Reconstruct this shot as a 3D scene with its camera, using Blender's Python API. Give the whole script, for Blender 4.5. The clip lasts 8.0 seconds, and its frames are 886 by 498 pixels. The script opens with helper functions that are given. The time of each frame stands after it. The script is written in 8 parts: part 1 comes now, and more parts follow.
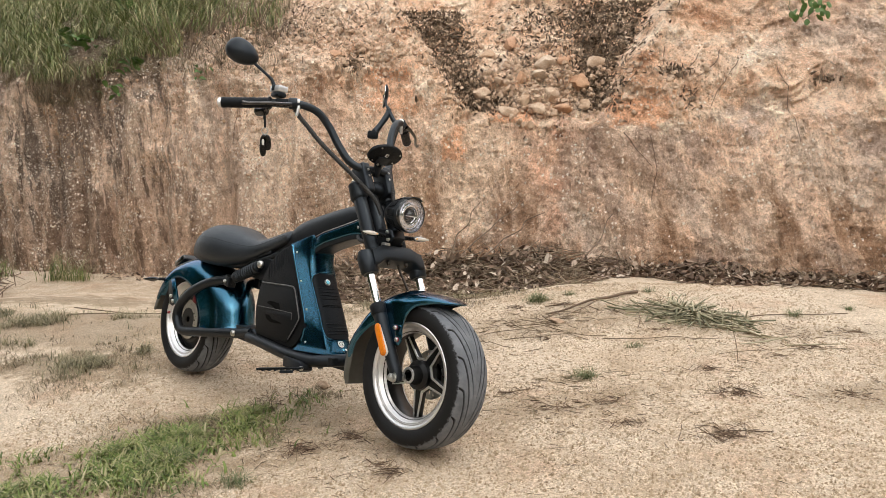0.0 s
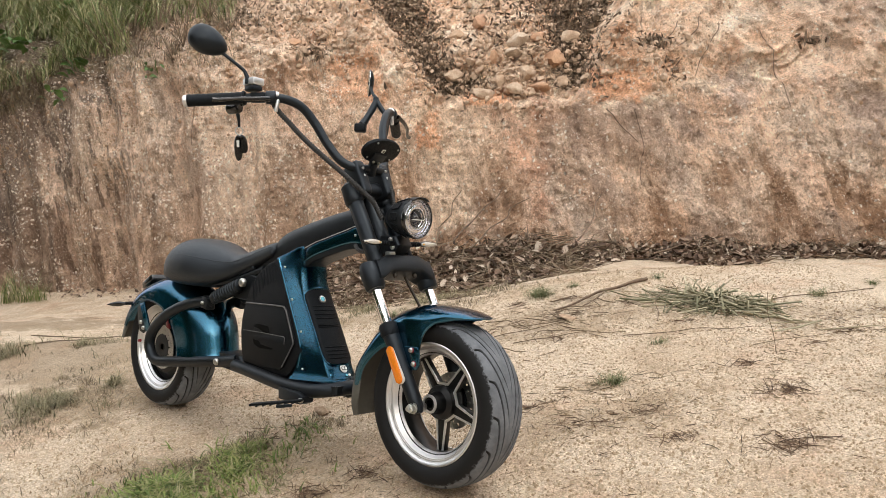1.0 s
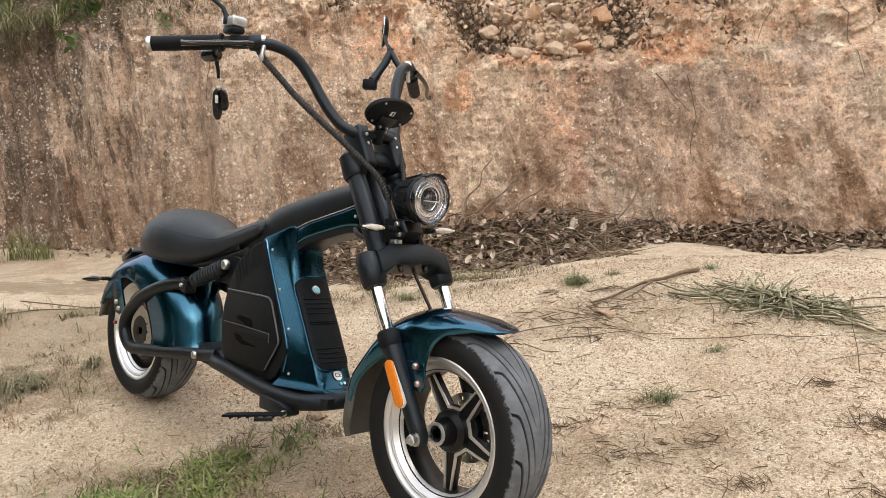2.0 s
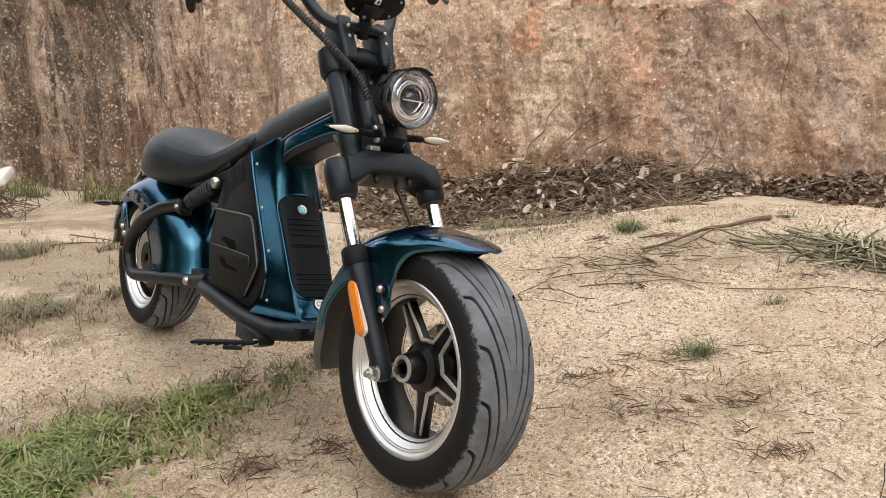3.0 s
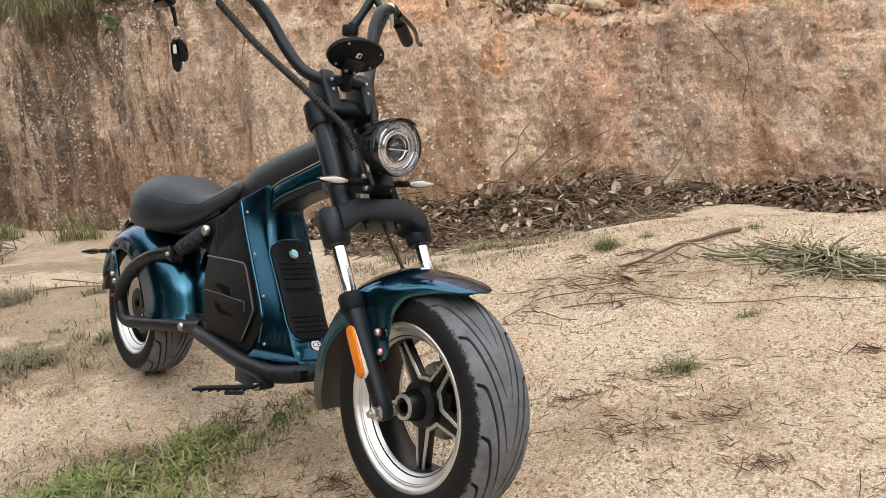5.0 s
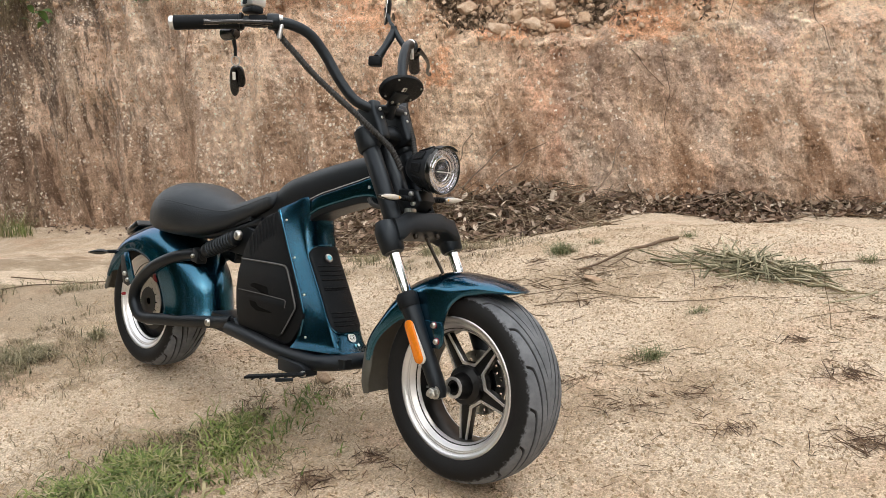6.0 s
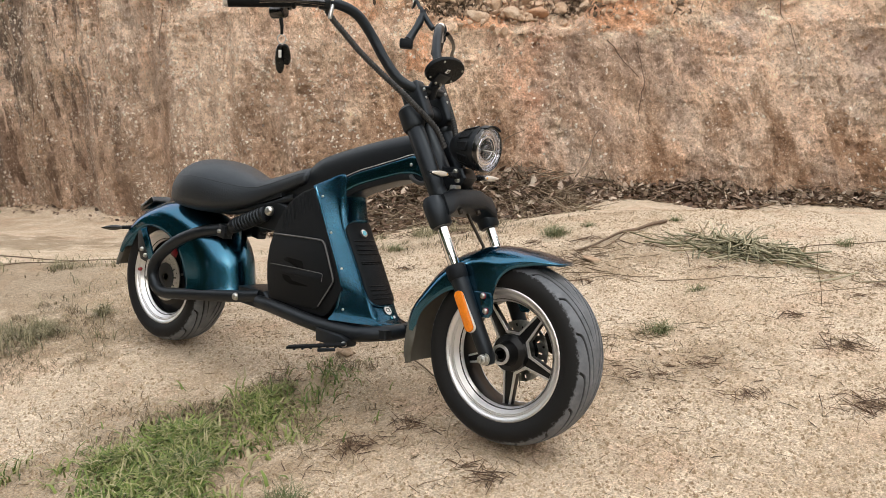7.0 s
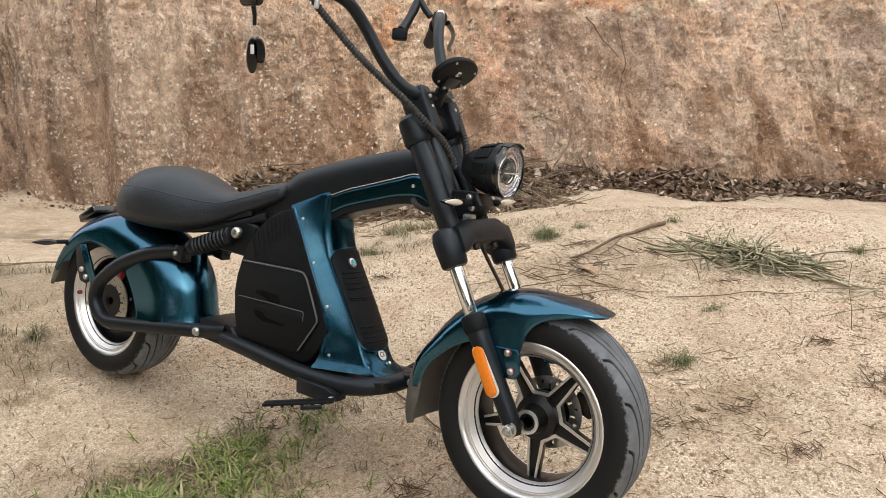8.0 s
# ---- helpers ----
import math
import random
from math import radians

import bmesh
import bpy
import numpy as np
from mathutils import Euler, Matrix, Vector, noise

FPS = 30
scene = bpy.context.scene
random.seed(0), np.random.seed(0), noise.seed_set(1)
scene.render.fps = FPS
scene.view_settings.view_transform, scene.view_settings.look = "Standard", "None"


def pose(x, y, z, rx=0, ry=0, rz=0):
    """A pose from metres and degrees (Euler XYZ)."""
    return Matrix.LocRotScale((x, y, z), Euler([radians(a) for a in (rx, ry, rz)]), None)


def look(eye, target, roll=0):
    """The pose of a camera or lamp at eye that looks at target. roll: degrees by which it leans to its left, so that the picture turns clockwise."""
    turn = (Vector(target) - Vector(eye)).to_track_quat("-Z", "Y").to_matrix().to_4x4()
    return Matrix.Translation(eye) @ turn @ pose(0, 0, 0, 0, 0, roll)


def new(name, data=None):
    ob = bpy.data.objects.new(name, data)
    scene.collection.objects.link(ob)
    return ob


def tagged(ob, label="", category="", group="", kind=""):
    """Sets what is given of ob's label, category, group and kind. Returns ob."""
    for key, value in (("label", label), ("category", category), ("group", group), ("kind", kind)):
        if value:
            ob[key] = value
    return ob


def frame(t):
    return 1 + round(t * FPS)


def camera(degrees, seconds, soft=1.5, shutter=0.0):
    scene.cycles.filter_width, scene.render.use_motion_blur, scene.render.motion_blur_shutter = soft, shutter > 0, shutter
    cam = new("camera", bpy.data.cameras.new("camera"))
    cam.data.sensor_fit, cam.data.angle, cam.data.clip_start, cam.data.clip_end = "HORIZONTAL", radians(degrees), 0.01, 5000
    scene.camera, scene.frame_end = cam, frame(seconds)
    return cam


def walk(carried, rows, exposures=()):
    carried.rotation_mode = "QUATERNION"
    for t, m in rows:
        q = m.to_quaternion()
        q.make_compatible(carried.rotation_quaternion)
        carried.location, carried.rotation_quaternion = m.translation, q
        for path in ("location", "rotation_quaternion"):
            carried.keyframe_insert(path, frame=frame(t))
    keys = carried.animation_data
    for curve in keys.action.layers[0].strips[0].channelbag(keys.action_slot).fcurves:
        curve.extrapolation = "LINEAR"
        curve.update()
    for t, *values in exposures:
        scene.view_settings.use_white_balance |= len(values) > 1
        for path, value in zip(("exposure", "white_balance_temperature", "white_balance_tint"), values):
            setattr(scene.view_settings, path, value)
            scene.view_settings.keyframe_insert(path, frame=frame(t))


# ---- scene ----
cam = camera(59.2, 8.0, soft=0.6)
METRES, EYE, TILT, LEAN, TURN = 2.68, 1.12, -10.0, -1.0, 0.0
ROWS = [
    (0.0, 0.0, 0.0, 0.0, 0.0, 0.0, 0.0),
    (0.5, -0.0065, 0.0386, 0.0025, -0.47, -0.54, 1.2),
    (1.0, -0.0532, 0.1233, 0.0238, -2.77, -1.16, 3.72),
    (2.5, 0.0003, 0.3438, 0.0283, 2.37, -5.27, 0.26),
    (3.0, 0.0487, 0.3837, -0.0077, 6.59, -6.08, 0.49),
    (3.5, 0.073, 0.4081, -0.0169, 8.94, -5.85, 1.75),
    (4.0, 0.0748, 0.4049, -0.0178, 9.23, -5.37, 2.91),
    (4.5, 0.0707, 0.3953, -0.0066, 7.63, -5.01, 3.5),
    (6.0, -0.0763, 0.2418, 0.0399, -2.95, -5.63, 2.09),
    (6.5, -0.1344, 0.2101, 0.0342, -5.42, -6.0, 1.54),
    (7.0, -0.1739, 0.2142, 0.0331, -7.02, -6.59, 1.13),
    (7.5, -0.183, 0.2761, 0.0368, -8.49, -7.64, 0.89),
    (8.0, -0.2066, 0.3564, 0.0792, -10.8, -9.12, 0.62),
]
EXPOSURE, KELVIN = 0.33, 6900
walk(cam, [(t, pose(0, 0, EYE, TILT, LEAN, TURN) @ pose(METRES * x, METRES * y, METRES * z, 90 + pitch, roll, yaw)) for t, x, y, z, yaw, pitch, roll in ROWS],
     [(0.0, EXPOSURE, KELVIN, 10), (8.0, EXPOSURE, KELVIN, 10)])

# ---- light: a bright overcast day ----
world = bpy.data.worlds.new("overcast")
scene.world = world
world.use_nodes = True
wn = world.node_tree.nodes
wl = world.node_tree.links
sky = wn.new("ShaderNodeTexSky")
sky.sky_type = "NISHITA"
sky.sun_disc = False
sky.sun_elevation, sky.sun_rotation = radians(32), radians(180)
sky.dust_density = 4.0
grey = wn.new("ShaderNodeHueSaturation")
grey.inputs["Saturation"].default_value = 0.62
wl.new(sky.outputs["Color"], grey.inputs["Color"])
cloud = wn.new("ShaderNodeMix")
cloud.data_type = "RGBA"
cloud.inputs["Factor"].default_value = 0.62
cloud.inputs["B"].default_value = (13.2, 13.6, 14.3, 1)
wl.new(grey.outputs["Color"], cloud.inputs["A"])
wl.new(cloud.outputs["Result"], wn["Background"].inputs["Color"])
wn["Background"].inputs["Strength"].default_value = 0.15

sun_data = bpy.data.lights.new("sun", "SUN")
sun_data.energy, sun_data.angle, sun_data.color = 0.7, radians(18), (1.0, 0.95, 0.88)
sun = new("sun", sun_data)
sun.matrix_world = look((4.0, 0.6, 12.0), (0, 3.0, 0))


# ---- materials ----
def material(name, colour, rough=0.5, metal=0.0, coat=0.0, coat_rough=0.05, vary=0.0, scale=30.0, bump=0.0, bump_scale=200.0, spec=0.5,
             rough_vary=0.0, streak=None, trans=0.0, dust=0.0):
    """A principled material with noise on colour, roughness and relief, in object space."""
    m = bpy.data.materials.new(name)
    m.use_nodes = True
    n, l = m.node_tree.nodes, m.node_tree.links
    b = n["Principled BSDF"]
    b.inputs["Base Color"].default_value = (*colour, 1)
    b.inputs["Roughness"].default_value = rough
    b.inputs["Metallic"].default_value = metal
    b.inputs["Coat Weight"].default_value = coat
    b.inputs["Coat Roughness"].default_value = coat_rough
    b.inputs["Specular IOR Level"].default_value = spec
    b.inputs["Transmission Weight"].default_value = trans
    tc = n.new("ShaderNodeTexCoord")
    if vary or rough_vary or dust:
        t = n.new("ShaderNodeTexNoise")
        t.inputs["Scale"].default_value = scale
        t.inputs["Detail"].default_value = 6
        t.inputs["Roughness"].default_value = 0.65
        l.new(tc.outputs["Object"], t.inputs["Vector"])
        if vary:
            mix = n.new("ShaderNodeMix")
            mix.data_type = "RGBA"
            mix.inputs["A"].default_value = (*[c * (1 - vary) for c in colour], 1)
            mix.inputs["B"].default_value = (*[min(1, c * (1 + vary)) for c in colour], 1)
            ramp = n.new("ShaderNodeMapRange")
            ramp.inputs["From Min"].default_value, ramp.inputs["From Max"].default_value = 0.3, 0.7
            l.new(t.outputs["Fac"], ramp.inputs["Value"])
            l.new(ramp.outputs["Result"], mix.inputs["Factor"])
            l.new(mix.outputs["Result"], b.inputs["Base Color"])
        if rough_vary:
            rr = n.new("ShaderNodeMapRange")
            rr.inputs["From Min"].default_value, rr.inputs["From Max"].default_value = 0.3, 0.7
            rr.inputs["To Min"].default_value, rr.inputs["To Max"].default_value = max(0.02, rough - rough_vary), rough + rough_vary
            l.new(t.outputs["Fac"], rr.inputs["Value"])
            l.new(rr.outputs["Result"], b.inputs["Roughness"])
    if bump:
        t2 = n.new("ShaderNodeTexNoise")
        t2.inputs["Scale"].default_value = bump_scale
        t2.inputs["Detail"].default_value = 4
        l.new(tc.outputs["Object"], t2.inputs["Vector"])
        bp = n.new("ShaderNodeBump")
        bp.inputs["Strength"].default_value = bump
        bp.inputs["Distance"].default_value = 0.004
        l.new(t2.outputs["Fac"], bp.inputs["Height"])
        l.new(bp.outputs["Normal"], b.inputs["Normal"])
    return m


def nodes_of(m):
    return m.node_tree.nodes, m.node_tree.links, m.node_tree.nodes["Principled BSDF"]


def noise_node(n, l, vec, scale, detail=5, rough=0.6):
    t = n.new("ShaderNodeTexNoise")
    t.inputs["Scale"].default_value, t.inputs["Detail"].default_value, t.inputs["Roughness"].default_value = scale, detail, rough
    l.new(vec, t.inputs["Vector"])
    return t.outputs["Fac"]


def ramp_node(n, l, fac, stops):
    r = n.new("ShaderNodeValToRGB")
    e = r.color_ramp.elements
    while len(e) < len(stops):
        e.new(0.5)
    for el, (p, c) in zip(e, stops):
        el.position, el.color = p, (*c, 1)
    l.new(fac, r.inputs["Fac"])
    return r.outputs["Color"]


def mix_node(n, l, fac, a, b, mode="MIX"):
    x = n.new("ShaderNodeMix")
    x.data_type, x.blend_type = "RGBA", mode
    for sock, v in (("Factor", fac), ("A", a), ("B", b)):
        if isinstance(v, (int, float)):
            x.inputs[sock].default_value = v
        elif isinstance(v, tuple):
            x.inputs[sock].default_value = (*v, 1)
        else:
            l.new(v, x.inputs[sock])
    return x.outputs["Result"]


def map_node(n, l, fac, a, b, c=0.0, d=1.0):
    x = n.new("ShaderNodeMapRange")
    for k, v in zip(("From Min", "From Max", "To Min", "To Max"), (a, b, c, d)):
        x.inputs[k].default_value = v
    l.new(fac, x.inputs["Value"])
    return x.outputs["Result"]


def bump_node(n, l, height, strength, distance, normal=None):
    x = n.new("ShaderNodeBump")
    x.inputs["Strength"].default_value, x.inputs["Distance"].default_value = strength, distance
    l.new(height, x.inputs["Height"])
    if normal is not None:
        l.new(normal, x.inputs["Normal"])
    return x.outputs["Normal"]


def math_node(n, l, op, a, b=0.0):
    x = n.new("ShaderNodeMath")
    x.operation = op
    for k, v in enumerate((a, b)):
        if isinstance(v, (int, float)):
            x.inputs[k].default_value = v
        else:
            l.new(v, x.inputs[k])
    return x.outputs["Value"]


def cells(n, l, vec, scale, lo, hi):
    """A random grey for each cell of a crowd of grains, and the distance to the cell's middle."""
    v = n.new("ShaderNodeTexVoronoi")
    v.inputs["Scale"].default_value = scale
    l.new(vec, v.inputs["Vector"])
    sep = n.new("ShaderNodeSeparateColor")
    l.new(v.outputs["Color"], sep.inputs["Color"])
    return map_node(n, l, sep.outputs["Red"], 0, 1, lo, hi), v.outputs["Distance"]


def spot(n, l, vec, x, y, rx, ry, edge):
    """1 inside an uneven oval on the ground, 0 outside; edge is a noise."""
    m = n.new("ShaderNodeMapping")
    m.inputs["Location"].default_value = (-x / rx, -y / ry, 0)
    m.inputs["Scale"].default_value = (1 / rx, 1 / ry, 0)
    l.new(vec, m.inputs["Vector"])
    d = n.new("ShaderNodeVectorMath")
    d.operation = "LENGTH"
    l.new(m.outputs["Vector"], d.inputs[0])
    return map_node(n, l, math_node(n, l, "ADD", d.outputs["Value"], map_node(n, l, edge, 0.3, 0.7, -0.7, 0.7)), 1.15, 0.65)


def flecks(n, l, vec, scale, size, where, colour, base, amount):
    """Small angular specks, thick where a noise is high."""
    v = n.new("ShaderNodeTexVoronoi")
    v.inputs["Scale"].default_value = scale
    l.new(mix_node(n, l, 0.9 / scale, vec, noise_colour(n, l, vec, scale * 1.6)), v.inputs["Vector"])
    sep = n.new("ShaderNodeSeparateColor")
    l.new(v.outputs["Color"], sep.inputs["Color"])
    chosen = map_node(n, l, math_node(n, l, "ADD", sep.outputs["Red"], where), 1.0, 1.04)
    spot_ = math_node(n, l, "MULTIPLY", chosen, map_node(n, l, v.outputs["Distance"], size, size * 0.6))
    return mix_node(n, l, math_node(n, l, "MULTIPLY", spot_, amount), base, colour), spot_


def sand_material():
    m = bpy.data.materials.new("sandy_ground")
    m.use_nodes = True
    n, l, b = nodes_of(m)
    tc = n.new("ShaderNodeTexCoord").outputs["Object"]
    big = noise_node(n, l, tc, 0.9, 6, 0.6)
    mid = noise_node(n, l, tc, 6.0, 8, 0.72)
    patch = noise_node(n, l, tc, 2.6, 7, 0.7)
    fine = noise_node(n, l, tc, 120.0, 5, 0.8)
    base = ramp_node(n, l, big, [(0.32, (0.43, 0.33, 0.235)), (0.5, (0.52, 0.415, 0.31)), (0.68, (0.585, 0.49, 0.385))])
    base = mix_node(n, l, map_node(n, l, mid, 0.45, 0.70), base, (0.625, 0.525, 0.412))
    base = mix_node(n, l, map_node(n, l, mid, 0.45, 0.28, 0.0, 0.6), base, (0.36, 0.262, 0.175))
    base = mix_node(n, l, map_node(n, l, patch, 0.53, 0.64, 0.0, 0.65), base, (0.49, 0.345, 0.245))
    # dark humus in a few places
    humus_shade = math_node(n, l, "MAXIMUM", spot(n, l, tc, -1.95, 4.42, 0.75, 0.15, mid), spot(n, l, tc, -2.15, 4.10, 1.0, 0.45, patch))
    humus_shade = math_node(n, l, "MAXIMUM", humus_shade, spot(n, l, tc, -1.60, 3.52, 0.55, 0.26, mid))
    humus_shade = math_node(n, l, "MAXIMUM", humus_shade, math_node(n, l, "MULTIPLY", spot(n, l, tc, -2.7, 5.6, 0.9, 0.35, mid), 0.9))
    humus_shade = math_node(n, l, "MAXIMUM", humus_shade, math_node(n, l, "MULTIPLY", spot(n, l, tc, 0.42, 2.62, 0.42, 0.12, mid), 0.5))
    humus_shade = math_node(n, l, "MAXIMUM", humus_shade, math_node(n, l, "MULTIPLY", spot(n, l, tc, -1.02, 2.50, 0.50, 0.34, mid), 0.8))
    humus_shade = math_node(n, l, "MAXIMUM", humus_shade, math_node(n, l, "MULTIPLY", spot(n, l, tc, -0.55, 2.72, 0.55, 0.30, patch), 0.42))
    humus_shade = math_node(n, l, "MAXIMUM", humus_shade, math_node(n, l, "MULTIPLY", spot(n, l, tc, 0.55, 3.65, 0.45, 0.28, mid), 0.45))
    for hx_, hy_, rx_, ry_, k_ in ((-1.47, 4.10, 0.50, 0.12, 0.8), (-1.50, 3.80, 0.55, 0.16, 0.6), (-1.15, 2.34, 0.50, 0.26, 0.7), (-0.95, 2.80, 0.42, 0.12, 0.6), (-0.40, 2.72, 0.30, 0.12, 0.5), (0.50, 2.62, 0.40, 0.10, 0.45), (1.50, 2.58, 0.30, 0.14, 0.6), (1.60, 3.35, 0.50, 0.12, 0.4), (-0.35, 4.3, 0.6, 0.25, 0.5)):
        humus_shade = math_node(n, l, "MAXIMUM", humus_shade, math_node(n, l, "MULTIPLY", spot(n, l, tc, hx_, hy_, rx_, ry_, patch), k_))
    base = mix_node(n, l, math_node(n, l, "MULTIPLY", humus_shade, 0.62), base, (0.205, 0.150, 0.095))
    clod = noise_node(n, l, tc, 34.0, 4, 0.65)
    base = mix_node(n, l, 0.5, base, ramp_node(n, l, clod, [(0.34, (0.80, 0.77, 0.74)), (0.47, (1.0, 1.0, 1.0)), (0.64, (1.08, 1.08, 1.08))]), "MULTIPLY")
    g1, d1 = cells(n, l, tc, 290.0, 0.70, 1.30)
    g2, d2 = cells(n, l, tc, 140.0, 0.82, 1.18)
    base = mix_node(n, l, 1.0, base, g1, "MULTIPLY")
    base = mix_node(n, l, map_node(n, l, mid, 0.35, 0.6, 0.2, 1.0), base, mix_node(n, l, 1.0, base, g2, "MULTIPLY"))
    base = mix_node(n, l, 0.55, base, ramp_node(n, l, fine, [(0.3, (0.66, 0.62, 0.58)), (0.47, (1.0, 1.0, 1.0)), (0.66, (1.28, 1.27, 1.26))]), "MULTIPLY")
    loose = map_node(n, l, mid, 0.38, 0.62, 0.05, 0.24)
    base, s1 = flecks(n, l, tc, 105.0, 0.42, loose, (0.74, 0.62, 0.48), base, 0.45)
    base, s2 = flecks(n, l, tc, 75.0, 0.36, map_node(n, l, patch, 0.38, 0.62, 0.03, 0.15), (0.27, 0.185, 0.12), base, 0.55)
    l.new(base, b.inputs["Base Color"])
    b.inputs["Roughness"].default_value = 0.95
    b.inputs["Specular IOR Level"].default_value = 0.15
    nb = bump_node(n, l, d1, 0.6, -0.004)
    nb = bump_node(n, l, s1, 0.5, 0.005, nb)
    nb = bump_node(n, l, d2, 0.6, -0.007, nb)
    nb = bump_node(n, l, mid, 0.28, 0.03, nb)
    l.new(nb, b.inputs["Normal"])
    return m


def noise_colour(n, l, vec, scale):
    t = n.new("ShaderNodeTexNoise")
    t.inputs["Scale"].default_value, t.inputs["Detail"].default_value = scale, 5
    l.new(vec, t.inputs["Vector"])
    return t.outputs["Color"]


def earth_material():
    m = bpy.data.materials.new("cut_earth")
    m.use_nodes = True
    n, l, b = nodes_of(m)
    tc = n.new("ShaderNodeTexCoord").outputs["Object"]
    warped = mix_node(n, l, 0.10, tc, noise_colour(n, l, tc, 2.2))

    def stretched(sx, sz, tilt):
        s = n.new("ShaderNodeMapping")
        s.vector_type = "TEXTURE"
        s.inputs["Scale"].default_value = (1 / sx, 1 / 0.6, 1 / sz)
        s.inputs["Rotation"].default_value = (0, radians(tilt), 0)
        l.new(warped, s.inputs["Vector"])
        return s.outputs["Vector"]

    sv, dv = stretched(1.0, 0.16, -8), stretched(1.0, 0.35, -40)
    sep = n.new("ShaderNodeSeparateXYZ")
    l.new(tc, sep.inputs["Vector"])
    X, Z = sep.outputs["X"], sep.outputs["Z"]
    big = noise_node(n, l, tc, 0.8, 4, 0.55)
    streak = noise_node(n, l, sv, 3.6, 7, 0.62)
    streak2 = noise_node(n, l, sv, 2.0, 6, 0.62)
    sweep = noise_node(n, l, dv, 2.2, 7, 0.65)
    mid = noise_node(n, l, tc, 4.0, 9, 0.68)
    lump = noise_node(n, l, tc, 12.0, 7, 0.7)
    fine = noise_node(n, l, tc, 60.0, 5, 0.7)
    tiny = noise_node(n, l, tc, 190.0, 3, 0.7)
    base = ramp_node(n, l, big, [(0.32, (0.46, 0.295, 0.20)), (0.46, (0.58, 0.395, 0.28)), (0.58, (0.64, 0.455, 0.335)), (0.70, (0.60, 0.37, 0.24))])
    # pale and brown runs down the face
    base = mix_node(n, l, map_node(n, l, streak, 0.50, 0.62, 0.0, 0.75), base, (0.66, 0.52, 0.395))
    base = mix_node(n, l, map_node(n, l, streak, 0.47, 0.38, 0.0, 0.75), base, (0.29, 0.19, 0.135))
    # lilac-grey washes across the further half
    wash = math_node(n, l, "MULTIPLY", map_node(n, l, sweep, 0.47, 0.56), map_node(n, l, X, 0.6, 2.0, 0.0, 0.74))
    base = mix_node(n, l, wash, base, (0.355, 0.275, 0.235))
    scrape = noise_node(n, l, stretched(1.0, 0.20, -56), 5.5, 6, 0.6)
    scraped = mix_node(n, l, 1.0, base, ramp_node(n, l, scrape, [(0.36, (0.62, 0.58, 0.56)), (0.49, (1.0, 1.0, 1.0)), (0.60, (1.26, 1.26, 1.26))]), "MULTIPLY")
    base = mix_node(n, l, map_node(n, l, X, 0.2, 1.6, 0.15, 0.9), base, scraped)
    pale = noise_node(n, l, stretched(0.9, 0.45, -52), 1.7, 5, 0.55)
    base = mix_node(n, l, math_node(n, l, "MULTIPLY", map_node(n, l, pale, 0.52, 0.62), map_node(n, l, X, -1.2, 1.2, 0.25, 0.75)), base, (0.68, 0.55, 0.44))
    base = mix_node(n, l, math_node(n, l, "MULTIPLY", map_node(n, l, pale, 0.44, 0.36), 0.35), base, (0.31, 0.215, 0.165))
    # broad pale peach patches where the face has scaled off
    scaled = noise_node(n, l, stretched(1.0, 0.6, -10), 1.5, 6, 0.62)
    base = mix_node(n, l, math_node(n, l, "MULTIPLY", map_node(n, l, scaled, 0.465, 0.505), math_node(n, l, "MULTIPLY", map_node(n, l, X, -3.0, -1.9), map_node(n, l, X, 1.0, 0.2, 0.15, 0.8))), base, (0.73, 0.555, 0.41))
    # one red stain
    red = math_node(n, l, "MULTIPLY", map_node(n, l, math_node(n, l, "ABSOLUTE", math_node(n, l, "ADD", math_node(n, l, "ADD", X, -0.74), map_node(n, l, mid, 0.3, 0.7, -0.25, 0.25))), 0.26, 0.02), map_node(n, l, streak2, 0.35, 0.55))
    base = mix_node(n, l, math_node(n, l, "MULTIPLY", red, 0.55), base, (0.50, 0.225, 0.13))
    # the fresh peach-coloured cut above the old face
    edge = math_node(n, l, "ADD", Z, map_node(n, l, mid, 0.3, 0.7, -0.30, 0.30))
    fresh = math_node(n, l, "MULTIPLY", map_node(n, l, edge, 1.02, 1.16), math_node(n, l, "MULTIPLY", map_node(n, l, X, -2.4, -1.2), map_node(n, l, X, 2.45, 2.95, 1.0, 0.3)))
    peach = ramp_node(n, l, noise_node(n, l, warped, 3.0, 8, 0.66), [(0.33, (0.42, 0.215, 0.12)), (0.43, (0.60, 0.375, 0.24)), (0.54, (0.70, 0.515, 0.375)), (0.63, (0.80, 0.68, 0.54))])
    base = mix_node(n, l, math_node(n, l, "MULTIPLY", fresh, 0.85), base, peach)
    # orange clay laid bare beside the gully
    for ox, oz, rx, rz in ((1.55, 1.16, 0.20, 0.12), (0.08, 0.86, 0.10, 0.16), (0.56, 1.10, 0.16, 0.05), (-0.45, 1.30, 0.22, 0.18)):
        far_ = math_node(n, l, "MAXIMUM", math_node(n, l, "MULTIPLY", math_node(n, l, "ABSOLUTE", math_node(n, l, "ADD", X, -ox)), 1 / rx), math_node(n, l, "MULTIPLY", math_node(n, l, "ABSOLUTE", math_node(n, l, "ADD", Z, -oz)), 1 / rz))
        clay = map_node(n, l, math_node(n, l, "ADD", far_, map_node(n, l, mid, 0.3, 0.7, -0.7, 0.7)), 1.15, 0.75)
        base = mix_node(n, l, math_node(n, l, "MULTIPLY", clay, 0.75), base, (0.66, 0.345, 0.195))
